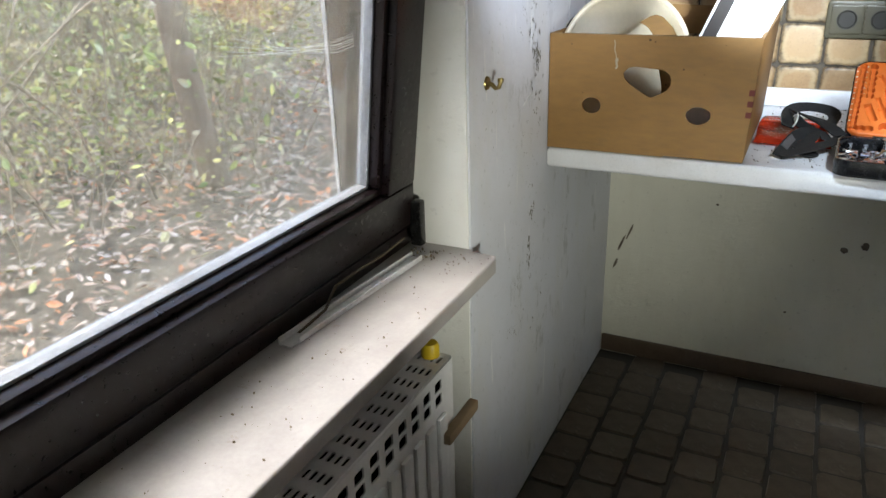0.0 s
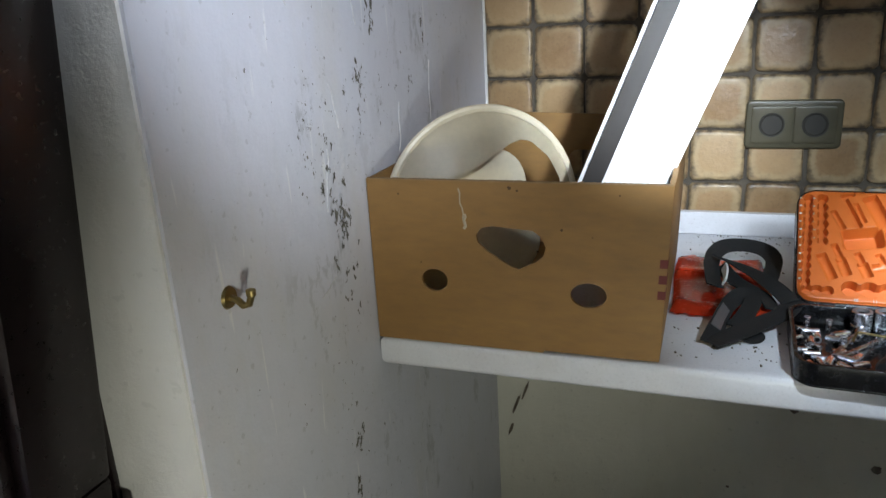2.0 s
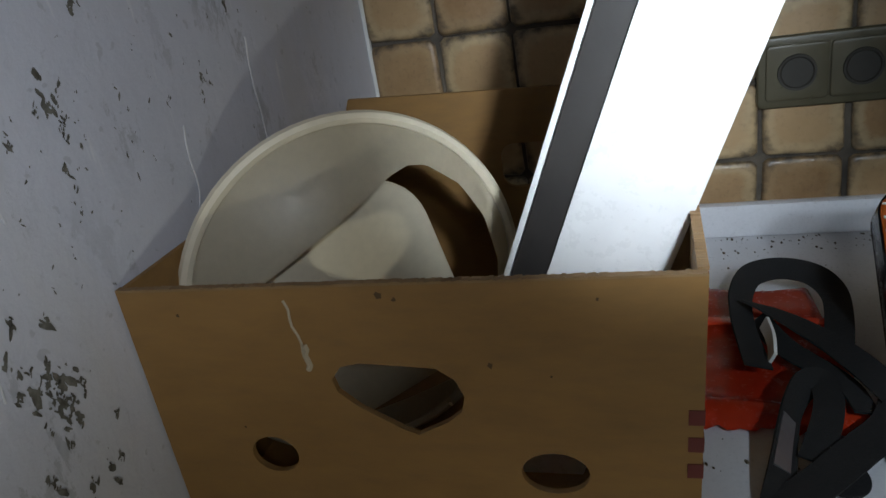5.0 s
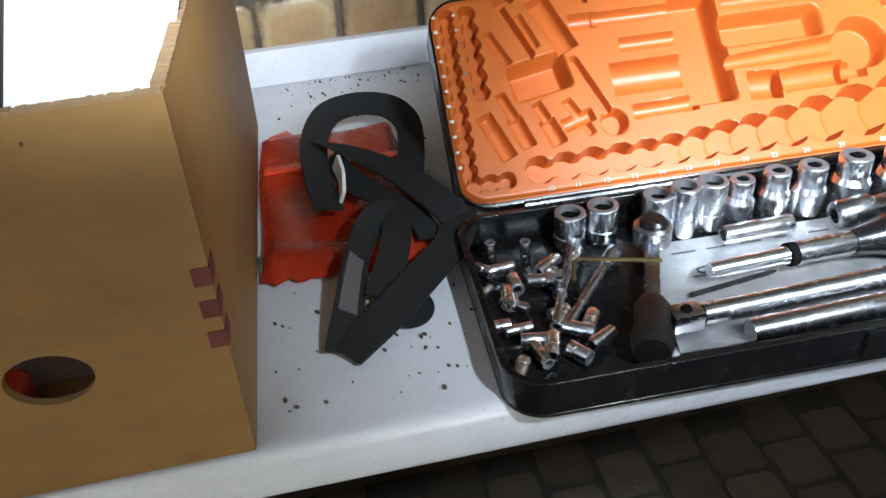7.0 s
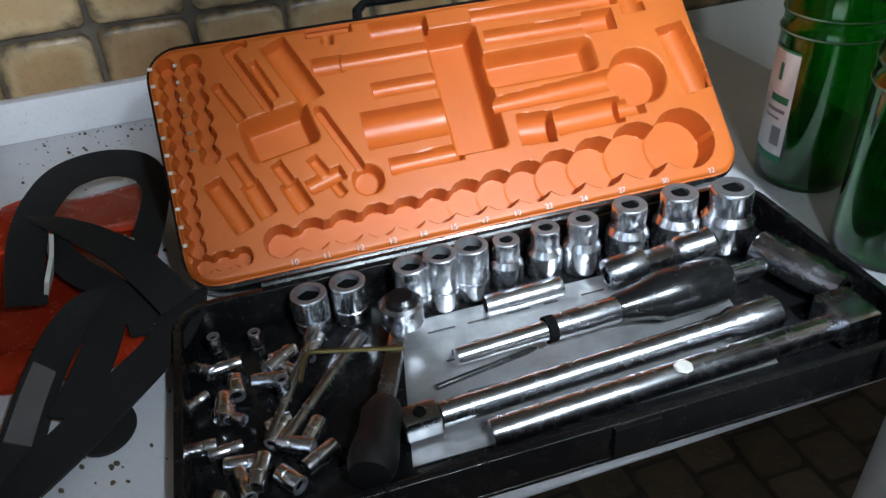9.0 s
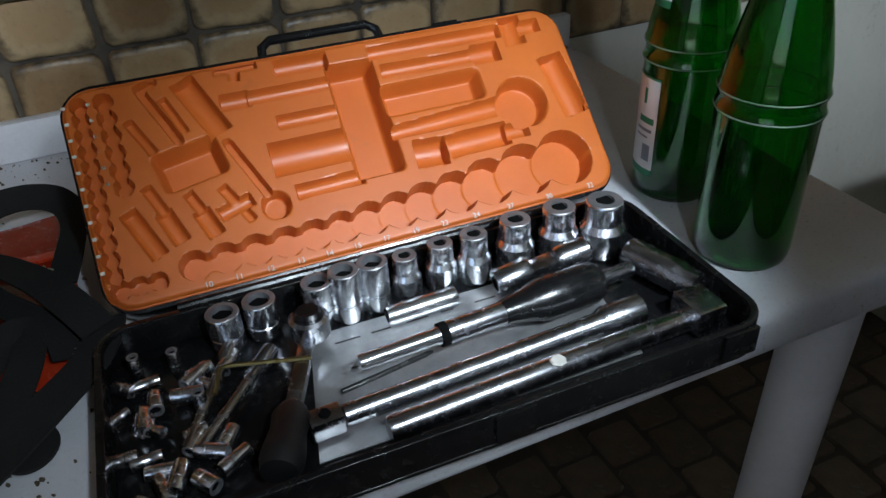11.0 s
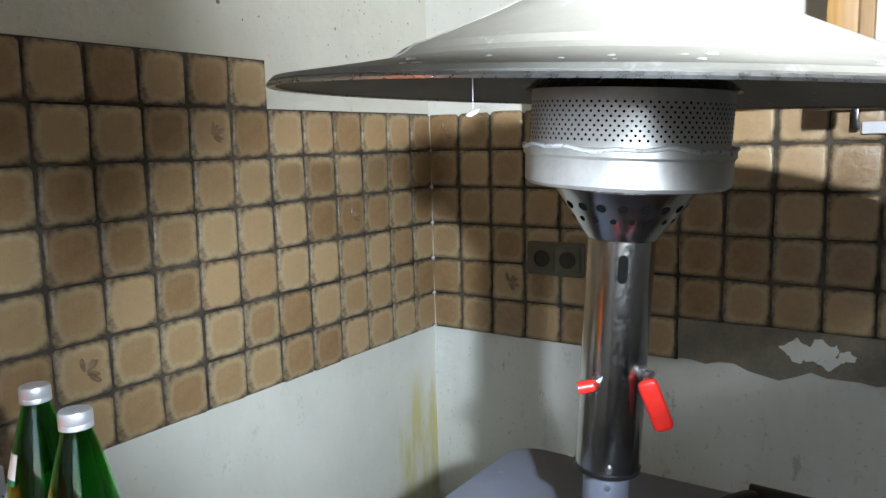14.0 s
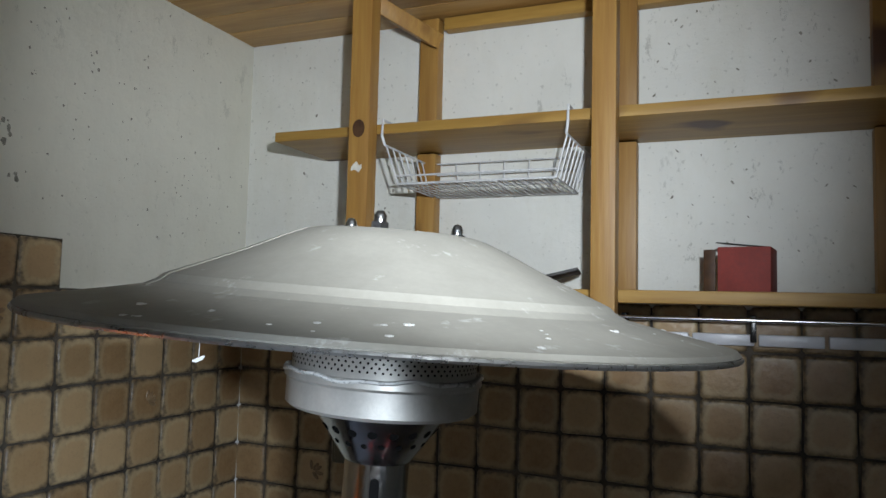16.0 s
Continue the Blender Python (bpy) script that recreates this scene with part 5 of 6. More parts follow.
for y0, z0, y1, z1 in ((-0.672, 1.270, -0.655, 1.215), (-0.600, 1.385, -0.585, 1.335), (-0.690, 1.195, -0.705, 1.120), (-0.330, 1.270, -0.335, 1.150), (-0.460, 1.220, -0.470, 1.150), (-0.740, 1.020, -0.700, 1.035), (-0.760, 1.400, -0.750, 1.360)):
    wire(pale, [(0.0003, y0 + (y1 - y0) * t + FLECK.uniform(-0.003, 0.003), z0 + (z1 - z0) * t) for t in (0, 0.2, 0.4, 0.6, 0.8, 1)], 0.0008, 5)
tagged(new("wall_scratches", mesh_of("wall_scratches", pale, PALE_SCRATCH)), "pale raised scratches in the wall paint", "scratches", kind="stuff")
upper = bmesh.new()
for k in range(170):
    g = FLECK.uniform(0.0012, 0.005)
    y, z = (-FLECK.random() * 0.62, FLECK.uniform(1.55, 2.18)) if k < 60 else (-1.05 - FLECK.random() * 0.8, FLECK.uniform(1.56, 2.16))
    fleck(upper, y, z, g * 0.7, g, RIGHT - 0.0006 - 0.00001 * FLECK.randrange(60), FLECK.uniform(-1, 1))
for cx, cz, sx, sz, n, size in ((1.66, 1.80, 0.010, 0.020, 6, 0.0060), (1.68, 1.72, 0.008, 0.012, 4, 0.0060), (1.86, 1.98, 0.006, 0.030, 5, 0.0040), (1.95, 1.85, 0.16, 0.18, 70, 0.0028), (2.20, 1.72, 0.10, 0.16, 60, 0.0032), (1.60, 2.0, 0.20, 0.12, 50, 0.0024)):
    for k in range(n):
        g = size * FLECK.uniform(0.35, 1.3)
        x, z = min(cx + FLECK.gauss(0, sx), RIGHT - 0.01), cz + FLECK.gauss(0, sz)
        if z < 1.63 or z > CEIL - 0.03:
            continue
        ring = [(g * 0.8 * math.cos(t) * FLECK.uniform(0.5, 1.3), g * math.sin(t) * FLECK.uniform(0.5, 1.3)) for t in (2 * math.pi * i / 8 for i in range(8))]
        upper.faces.new([upper.verts.new((x + p, -0.0006 - 0.00001 * (k % 60), z + q)) for p, q in ring])
GREY_SPOT = surface("grey-brown mould spot", (0.20, 0.19, 0.155), 0.9, second=(0.38, 0.37, 0.32), scale=70)
tagged(new("mould_spots", mesh_of("mould_spots", upper, GREY_SPOT)), "grey-brown spots on the upper white walls", "stains", kind="stuff")

# ---- red film, strap and socket set on the counter ----
red = thing("plastic_sleeve", (0.0, 0.0, TOP), "glossy red plastic sleeve with torn edges", "sleeve")


def band_like(a, b, z, width):
    """A low ridge of film from a to b."""
    mid = ((a[0] + b[0]) / 2, (a[1] + b[1]) / 2)
    n = math.hypot(b[0] - a[0], b[1] - a[1]) / 2
    return box(bmesh.new(), -n, n, -width / 2, width / 2, -0.003, 0.0, 0.0012, m=pose(*mid, z, 0, 0, math.degrees(math.atan2(b[1] - a[1], b[0] - a[0]))))


sheet = bmesh.new()
N_A, N_B = 26, 34
grid = []
for i in range(N_A + 1):
    row = []
    for j in range(N_B + 1):
        u, v = i / N_A, j / N_B
        x = 0.392 + 0.148 * u + 0.002 * math.sin(v * 7) * (1 - u) - 0.012 * v * u
        y = -0.438 + 0.252 * v + 0.003 * math.sin(u * 5 + 1) + (RUFF.uniform(-0.004, 0.004) if j in (0, N_B) else 0)
        z = 0.010 + 0.007 * math.exp(-((v - 0.63) / 0.035) ** 2) + 0.006 * math.exp(-((v - 0.09) / 0.04) ** 2) + 0.0012 * math.sin(u * 9 + v * 6) + 0.0006 * math.sin(v * 23 + u * 3)
        if i in (0, N_A) or j in (0, N_B):
            z = 0.004
        row.append(sheet.verts.new((x, y, z)))
    grid.append(row)
for i in range(N_A):
    for j in range(N_B):
        sheet.faces.new((grid[i][j], grid[i + 1][j], grid[i + 1][j + 1], grid[i][j + 1]))
bmesh.ops.solidify(sheet, geom=sheet.faces[:], thickness=0.0025)
part("film", sheet, RED_PLASTIC, red, smooth=60)
part("welded_hem", band_like((0.398, -0.276), (0.530, -0.282), 0.0195, 0.012), RED_PLASTIC, red, "shiny welded hem")
part("torn_tab", band_like((0.404, -0.186), (0.424, -0.176), 0.006, 0.018), RED_PLASTIC, red, "torn corner tab")


def band(bm, spine, width, thick):
    """A flat strap along a spine of (x, y, z, roll): its width lies across the run, turned by roll degrees."""
    pts = [Vector(p[:3]) for p in spine]
    rings = []
    for i, p in enumerate(pts):
        d = (pts[min(i + 1, len(pts) - 1)] - pts[max(i - 1, 0)]).normalized()
        side = d.cross(Vector((0, 0, 1))).normalized()
        side.rotate(Matrix.Rotation(radians(spine[i][3]), 3, d))
        up = side.cross(d)
        rings.append([bm.verts.new(p + side * (s * width / 2) + up * (u * thick / 2)) for s, u in ((-1, -1), (1, -1), (1, 1), (-1, 1))])
    for one, two in zip(rings, rings[1:]):
        for k in range(4):
            bm.faces.new((one[k], one[(k + 1) % 4], two[(k + 1) % 4], two[k]))
    bm.faces.new(rings[0])
    bm.faces.new(rings[-1])
    return bm


def smooth_run(points, n=7):
    """Catmull-Rom points between the given ones."""
    out = []
    pts = [points[0], *points, points[-1]]
    for a, b, c, d in zip(pts, pts[1:], pts[2:], pts[3:]):
        for k in range(n):
            t = k / n
            out.append(tuple(0.5 * (2 * q + (r - p) * t + (2 * p - 5 * q + 4 * r - s) * t * t + (3 * q - p - 3 * r + s) * t ** 3) for p, q, r, s in zip(a, b, c, d)))
    out.append(tuple(points[-1]))
    return out


strap = thing("strap", (0.0, 0.0, TOP), "tangled black nylon strap with taped ends, partly on the red sleeve", "strap")
part("upper_loop", band(bmesh.new(), smooth_run([(0.453, -0.381, 0.030, 18), (0.449, -0.345, 0.034, 24), (0.447, -0.305, 0.037, 30), (0.451, -0.256, 0.038, 34), (0.467, -0.212, 0.038, 36), (0.498, -0.197, 0.037, 34), (0.528, -0.211, 0.035, 30), (0.541, -0.247, 0.031, 22), (0.535, -0.300, 0.027, 12), (0.526, -0.340, 0.023, 4)]), 0.026, 0.0022), WEBBING, strap)
part("long_run", band(bmesh.new(), smooth_run([(0.456, -0.282, 0.042, -30), (0.470, -0.298, 0.043, -22), (0.492, -0.322, 0.041, -8), (0.518, -0.356, 0.038, 4), (0.538, -0.392, 0.034, 10), (0.552, -0.420, 0.028, 8)]), 0.026, 0.0022), WEBBING, strap)
part("cross_run", band(bmesh.new(), smooth_run([(0.462, -0.300, 0.034, 40), (0.472, -0.328, 0.030, 30), (0.484, -0.350, 0.027, 16), (0.506, -0.377, 0.025, 6), (0.522, -0.400, 0.023, -6), (0.529, -0.432, 0.019, -16)]), 0.021, 0.0022), WEBBING, strap)
part("fold_run", band(bmesh.new(), smooth_run([(0.556, -0.402, 0.022, 6), (0.553, -0.424, 0.024, 4), (0.541, -0.448, 0.021, 0), (0.511, -0.477, 0.016, -4), (0.481, -0.507, 0.012, -4), (0.449, -0.533, 0.007, 0)]), 0.030, 0.0022), WEBBING, strap)
part("lower_loop", band(bmesh.new(), smooth_run([(0.447, -0.528, 0.005, 10), (0.455, -0.500, 0.012, 34), (0.465, -0.458, 0.020, 52), (0.475, -0.425, 0.024, 56), (0.488, -0.400, 0.025, 44), (0.501, -0.392, 0.024, 20), (0.504, -0.412, 0.022, 4), (0.496, -0.445, 0.018, -6), (0.480, -0.484, 0.011, -8)]), 0.024, 0.0022), WEBBING, strap)
tongue = plate([[(0.500 + 0.017 * math.cos(t), -0.493 + 0.021 * math.sin(t)) for t in (2 * math.pi * k / 28 for k in range(28))]], 0.0024, 0.0008)
bmesh.ops.translate(tongue, verts=tongue.verts, vec=(0, 0, 0.004))
part("end_flap", tongue, WEBBING, strap)
part("tape_wrap", band(bmesh.new(), smooth_run([(0.4545, -0.498, 0.0145, 38), (0.4610, -0.470, 0.0200, 48), (0.4675, -0.446, 0.0240, 54)]), 0.015, 0.0030), TAPE, strap, "silver-grey taped end")
part("tape_wrap", band(bmesh.new(), smooth_run([(0.4655, -0.318, 0.0390, 66), (0.4680, -0.345, 0.0370, 72), (0.4655, -0.372, 0.0330, 68)]), 0.014, 0.003), LABEL_WHITE, strap, "dirty white taped end")

lint = bmesh.new()
for x, y, z, n in ((0.540, -0.372, 0.0285, 9), (0.500, -0.470, 0.0150, 5), (0.528, -0.430, 0.0190, 5), (0.478, -0.505, 0.0105, 4), (0.520, -0.330, 0.0330, 3)):
    for k in range(n):
        bmesh.ops.create_icosphere(lint, subdivisions=1, radius=RUFF.uniform(0.0006, 0.0020), matrix=pose(x + RUFF.gauss(0, 0.004), y + RUFF.gauss(0, 0.004), z, RUFF.random() * 90, 0, RUFF.random() * 180) @ Matrix.Diagonal((2.2, 0.8, 0.6, 1)))
LINT = surface("pale dry lint", (0.42, 0.38, 0.26), 0.9, scale=60)
tagged(part("lint", lint, LINT, strap, "pale lint and dry crumbs"), kind="stuff")

case = thing("socket_set_case", (0.764, -0.527, TOP), "open black steel case with orange tool insert in its lid", "tool case", turn=(0, 0, -2.0))
CW, CD, CH = 0.438, 0.190, 0.029


def rim_tray(outline_half_w, outline_half_d, h, wall, r, base):
    bm = plate([rounded(-outline_half_w, outline_half_w, -outline_half_d, outline_half_d, r, 7)], base, 0.0008)
    bmesh.ops.translate(bm, verts=bm.verts, vec=(0, 0, base / 2))
    side = plate([rounded(-outline_half_w, outline_half_w, -outline_half_d, outline_half_d, r, 7), rounded(-outline_half_w + wall, outline_half_w - wall, -outline_half_d + wall, outline_half_d - wall, r - wall, 7)], h - base, 0.0006)
    bmesh.ops.translate(side, verts=side.verts, vec=(0, 0, base + (h - base) / 2))
    return merge(bm, side)


part("tray", rim_tray(CW / 2, CD / 2, CH, 0.004, 0.026, 0.003), BLACK_STEEL, case, "black enamelled steel tray")
part("lining", plate([[(-0.098, -0.066), (0.135, -0.066), (0.150, 0.052), (-0.075, 0.052)]], 0.0012, m=Matrix.Translation((0, 0, 0.0040))), ALU_SHEET, case, "scratched pale sheet lining", smooth=None)
for k in range(22):
    bx, by = -0.06 + 0.028 * (k % 7) + 0.004 * (k // 7), 0.036 - 0.03 * (k // 7)
    part("print_line", box(bmesh.new(), bx, bx + 0.010 + 0.012 * RUFF.random(), by, by + 0.0014, 0.0046, 0.0049), BOARD_EDGE, case, "small dark printed line", smooth=None)
LID = pose(0.010, CD / 2 + 0.014, CH - 0.007, 43, 0, 0)
shell = rim_tray(CW / 2, 0.094, 0.032, 0.004, 0.026, 0.003)
bmesh.ops.transform(shell, matrix=LID @ Matrix.Translation((0, 0.096, -0.030)), verts=shell.verts)
lid = part("lid", shell, BLACK_STEEL, case, "black steel lid standing open")
part("hinge", rod(bmesh.new(), (-0.16, CD / 2 + 0.003, CH), (0.16, CD / 2 + 0.003, CH), 0.0035, seg=10), BLACK_STEEL, case)
for x in (0.02, 0.19):
    part("latch", box(bmesh.new(), x - 0.014, x + 0.014, -CD / 2 - 0.004, -CD / 2 - 0.0005, 0.006, 0.028, 0.001), BLACK_STEEL, case)
NX, NY = 400, 168
U, V = np.meshgrid(np.linspace(0, 437, NX), np.linspace(0, 183, NY))


def step_in(inside, soft=1.4):
    t = np.clip(inside / soft, 0, 1)
    return t * t * (3 - 2 * t)


def round_pocket(x0, y0, x1, y1, r, deep):
    """A pocket with a level floor and round ends."""
    dx, dy = x1 - x0, y1 - y0
    t = np.clip(((U - x0) * dx + (V - y0) * dy) / (dx * dx + dy * dy + 1e-9), 0, 1)
    return deep * step_in(r - np.hypot(U - x0 - t * dx, V - y0 - t * dy))


def trough(x0, y0, x1, y1, r0, r1=None, lip=3.0):
    """Half a cylinder with square ends, sunk into the face."""
    n = math.hypot(x1 - x0, y1 - y0)
    ax, ay = (x1 - x0) / n, (y1 - y0) / n
    run, off = (U - x0) * ax + (V - y0) * ay, np.abs((V - y0) * ax - (U - x0) * ay)
    r = r0 + ((r1 or r0) - r0) * np.clip(run / n, 0, 1)
    return step_in(np.minimum(r - off, np.minimum(run, n - run))) * (lip + 0.95 * r * np.sqrt(np.clip(1 - (off / r) ** 2, 0, 1)))


def pan(cx, cy, hx, hy, deep, wall, turn=0.0, r=7.0):
    """A sunk tray with sloping walls."""
    c, q = math.cos(radians(turn)), math.sin(radians(turn))
    x, y = np.abs((U - cx) * c + (V - cy) * q) - hx + r, np.abs((V - cy) * c - (U - cx) * q) - hy + r
    dist = np.hypot(np.clip(x, 0, None), np.clip(y, 0, None)) + np.minimum(np.maximum(x, y), 0) - r
    return deep * step_in(-dist, wall)


POCKETS = [round_pocket(60, 10, 80, 59, 4.2, 9), round_pocket(60, 10, 71, 6, 4.2, 9), trough(75, 21, 87, 54, 3.8), trough(46, 35, 60, 66, 4.2), trough(93, 9, 114, 60, 10.5, 10.0), pan(84, 80, 27.5, 18, 20, 8, -10),
           round_pocket(116, 70, 137, 122, 4.2, 8), pan(139, 129, 12.5, 12.5, 13, 4, 0, 12.4), trough(30, 108, 46, 148, 7.2), trough(47, 91, 57, 117, 4.6), trough(55, 114, 64, 141, 7.0), trough(76, 103, 84, 122, 4.6), trough(82, 119, 90, 142, 7.2),
           trough(102, 104, 112, 124, 4.6), trough(95, 127, 123, 119, 6.0), trough(111, 121, 119, 137, 4.2), trough(119, 6, 155, 6, 4.2), trough(136, 6, 134, 18, 4.8), trough(118, 35, 142, 35, 7.4), trough(140, 35, 214, 35, 6.2),
           trough(168, 14, 214, 14, 8.0), trough(158, 61, 214, 61, 6.2), trough(145, 92, 214, 92, 15.0), trough(157, 123, 214, 122, 6.6), pan(230, 72, 22.5, 54, 23, 8), trough(250, 15, 376, 16, 6.6), trough(388, 3, 388, 33, 11.0), trough(397, 17, 416, 17, 6.8),
           trough(256, 34, 344, 35, 6.4), trough(342, 35, 369, 35, 9.6), pan(296, 61.5, 48, 16, 17, 8), trough(246, 91, 356, 87, 6.2, 9.5), pan(373, 88, 25, 25, 19, 5, 0, 24.8), trough(262, 114, 291, 116, 13.0), trough(293, 114, 350, 113, 11.2), trough(349, 113, 370, 113, 7.4), trough(414, 49, 422, 110, 13.0)]
POCKETS += [round_pocket(14.5 - 0.35 * k, 15 + 12.6 * k, 14.5 - 0.35 * k, 15.1 + 12.6 * k, 6.8, 13) for k in range(12)]
POCKETS += [round_pocket(32.5, 15 + 14.5 * k, 32.5, 15.1 + 14.5 * k, 7.4, 13) for k in range(6)]
POCKETS += [round_pocket(13 + 13.5 * k, 166, 13.1 + 13.5 * k, 166, 7.2, 13) for k in range(3)]
SIZES = [(68, 11.8), (91, 12.0), (115, 12.4), (139, 12.6), (162, 12.6), (185, 13.2), (209, 14.4), (234, 15.6), (259, 16.8), (287, 18.6), (318, 20.8), (354, 23.4), (394, 25.6)]
POCKETS += [round_pocket(x, 173 - r, x + 0.1, 173 - r, r, 15 + 0.35 * r) for x, r in SIZES]
POCKETS += [round_pocket(14.5, 15, 10.6, 154, 4.2, 13), round_pocket(32.5, 15, 32.5, 87, 4.8, 13), round_pocket(13, 166, 40, 166, 4.6, 13)]
POCKETS += [round_pocket(x0, 173 - r0, x1, 173 - r1, 0.66 * r0, 15 + 0.35 * r0) for (x0, r0), (x1, r1) in zip(SIZES, SIZES[1:])]
hollow = np.max(np.array(POCKETS), axis=0)
edge_gap = np.minimum(np.minimum(U, 437 - U), np.minimum(V, 183 - V))
corner = np.hypot(np.clip(24 - np.minimum(U, 437 - U), 0, None), np.clip(24 - np.minimum(V, 183 - V), 0, None))
roll_off = np.clip((corner - 19) / 5, 0, 1) ** 2 * 6 + np.clip((3.0 - edge_gap) / 3.0, 0, 1) ** 2 * 4
insert = bmesh.new()
vs = [[insert.verts.new(((U[j, i] - 218.5) / 1000, (183 - V[j, i]) / 1000, (-hollow[j, i] - roll_off[j, i]) / 1000)) if corner[j, i] < 24.6 else None for i in range(NX)] for j in range(NY)]
for j in range(NY - 1):
    for i in range(NX - 1):
        quad = [v for v in (vs[j][i], vs[j + 1][i], vs[j + 1][i + 1], vs[j][i + 1]) if v is not None]
        if len(quad) > 2:
            insert.faces.new(quad)
bmesh.ops.transform(insert, matrix=LID @ Matrix.Translation((0, 0.004, 0.008)), verts=insert.verts)
tool_insert = part("tool_insert", insert, ORANGE, lid, "dusty orange moulded plastic insert with tool pockets", smooth=40)
skirt = plate([rounded(-0.2175, 0.2175, 0.0045, 0.1865, 0.0235, 8), rounded(-0.2145, 0.2145, 0.0075, 0.1835, 0.0205, 8)], 0.016)
bmesh.ops.transform(skirt, matrix=LID @ Matrix.Translation((0, 0, -0.0035)), verts=skirt.verts)
part("insert_skirt", skirt, ORANGE, lid, "orange insert edge")


def carry_text(body, size, m, parent, material, label):
    curve = bpy.data.curves.new("text", "FONT")
    curve.body, curve.size, curve.extrude, curve.align_x, curve.align_y = body, size, 0.0002, "CENTER", "CENTER"
    ob = bpy.data.objects.new("text", curve)
    bm = bmesh.new()
    data = ob.to_mesh()
    bm.from_mesh(data)
    ob.to_mesh_clear()
    bpy.data.objects.remove(ob)
    bpy.data.curves.remove(curve)
    bmesh.ops.transform(bm, matrix=m, verts=bm.verts)
    return part("marking", bm, material, parent, label, smooth=None)


for size, (x, r) in zip(("10", "11", "12", "13", "14", "15", "17", "19", "22", "24", "27", "30", "32"), SIZES):
    carry_text(size, 0.0065, LID @ Matrix.Translation(((x + 0.5 * r - 218.5) / 1000, 0.183 - 0.1785 + 0.004, 0.0085)), lid, PRINT_WHITE, "white printed size number")
for k in range(11):
    for u in ((3.6,) if k > 5 else (3.6, 21.6)):
        bar = plate([rounded(-0.0016, 0.0016, -0.0013, 0.0013, 0.0003, 1)], 0.0004, m=LID @ Matrix.Translation(((u - 218.5) / 1000, 0.183 - (15 + 13.5 * k) / 1000 + 0.004, 0.0078)))
        part("marking", bar, PRINT_WHITE, lid, "small white mark", smooth=None)
part("carry_handle", wire(bmesh.new(), [LID @ Vector(p) for p in ((-0.055, 0.188, -0.014), (-0.052, 0.206, -0.014), (-0.044, 0.212, -0.014), (0.044, 0.212, -0.014), (0.052, 0.206, -0.014), (0.055, 0.188, -0.014))], 0.0042, 10), BLACK_STEEL, lid, "black folding carry handle")
part("clasp", box(bmesh.new(), 0.105, 0.130, 0.186, 0.200, -0.018, -0.010, 0.002, m=LID), BLACK_STEEL, lid)
part("clasp", box(bmesh.new(), -0.130, -0.105, 0.186, 0.198, -0.018, -0.010, 0.002, m=LID), BLACK_STEEL, lid)

FLAT = TOP + 0.0052


def on_case(x, y):
    """A place in the tray's own axes, on its floor."""
    p = pose(0.764, -0.527, 0, 0, 0, -2.0) @ Vector((x, y, 0))
    return p.x, p.y, FLAT


def socket(x, y, r, h, stepped, label, turn=(0, 0, 0), lift=0.0):
    px, py, pz = on_case(x, y)
    ob = thing("socket", (px, py, pz + lift), label, "socket", "chrome sockets in the case", turn)
    if stepped:
        prof = [(r * 0.72, 0.001), (r * 0.97, 0.0), (r, 0.002), (r, h * 0.48), (r * 0.80, h * 0.60), (r * 0.80, h * 0.96), (r * 0.77, h * 0.985)]
        cap = [(r * 0.77, h * 0.985), (r * 0.74, h), (r * 0.40, h), (r * 0.40, h * 0.75)]
    else:
        prof = [(r * 0.6, 0.001), (r * 0.95, 0.0), (r, 0.002), (r, h * 0.35), (r * 0.96, h * 0.37), (r * 0.96, h * 0.40), (r, h * 0.42), (r, h * 0.96), (r * 0.97, h * 0.985)]
        cap = [(r * 0.97, h * 0.985), (r * 0.93, h), (r * 0.66, h), (r * 0.62, h * 0.8)]
    part("body", lathe(bmesh.new(), prof, 32), CHROME, ob, smooth=25)
    part("rim", lathe(bmesh.new(), cap, 32), SATIN, ob, "satin end face", smooth=25)
    # A black plug fills each opening, putting the hole's shade into colour.
    drive = bmesh.new()
    if stepped:
        s = r * 0.30
        box(drive, -s, s, -s, s, h * 0.60, h * 0.985, 0.0)
    else:
        rod(drive, (0, 0, h * 0.55), (0, 0, h * 0.86), r * 0.66, seg=6)
    part("drive_hole", drive, BLACK_HOLE, ob, "black plug as shade in a square drive hole" if stepped else "black plug as shade in a hexagon hole", smooth=None)
    return ob


SMALL = ((-0.131, 0.070, 0.0125, 0.030, False), (-0.104, 0.072, 0.0125, 0.031, False), (-0.061, 0.068, 0.0120, 0.036, False), (-0.041, 0.063, 0.0118, 0.043, False), (-0.018, 0.066, 0.0120, 0.042, False),
         (0.009, 0.070, 0.0122, 0.037, True), (0.039, 0.071, 0.0128, 0.039, True), (0.066, 0.067, 0.0138, 0.042, True), (0.104, 0.070, 0.0158, 0.043, True), (0.143, 0.068, 0.0168, 0.045, True), (0.178, 0.056, 0.0192, 0.048, True))
for x, y, r, h, stepped in SMALL:
    socket(x, y, r, h, stepped, "upright chrome socket with square drive" if stepped else "upright chrome hexagon socket")
LOOSE = random.Random(3)
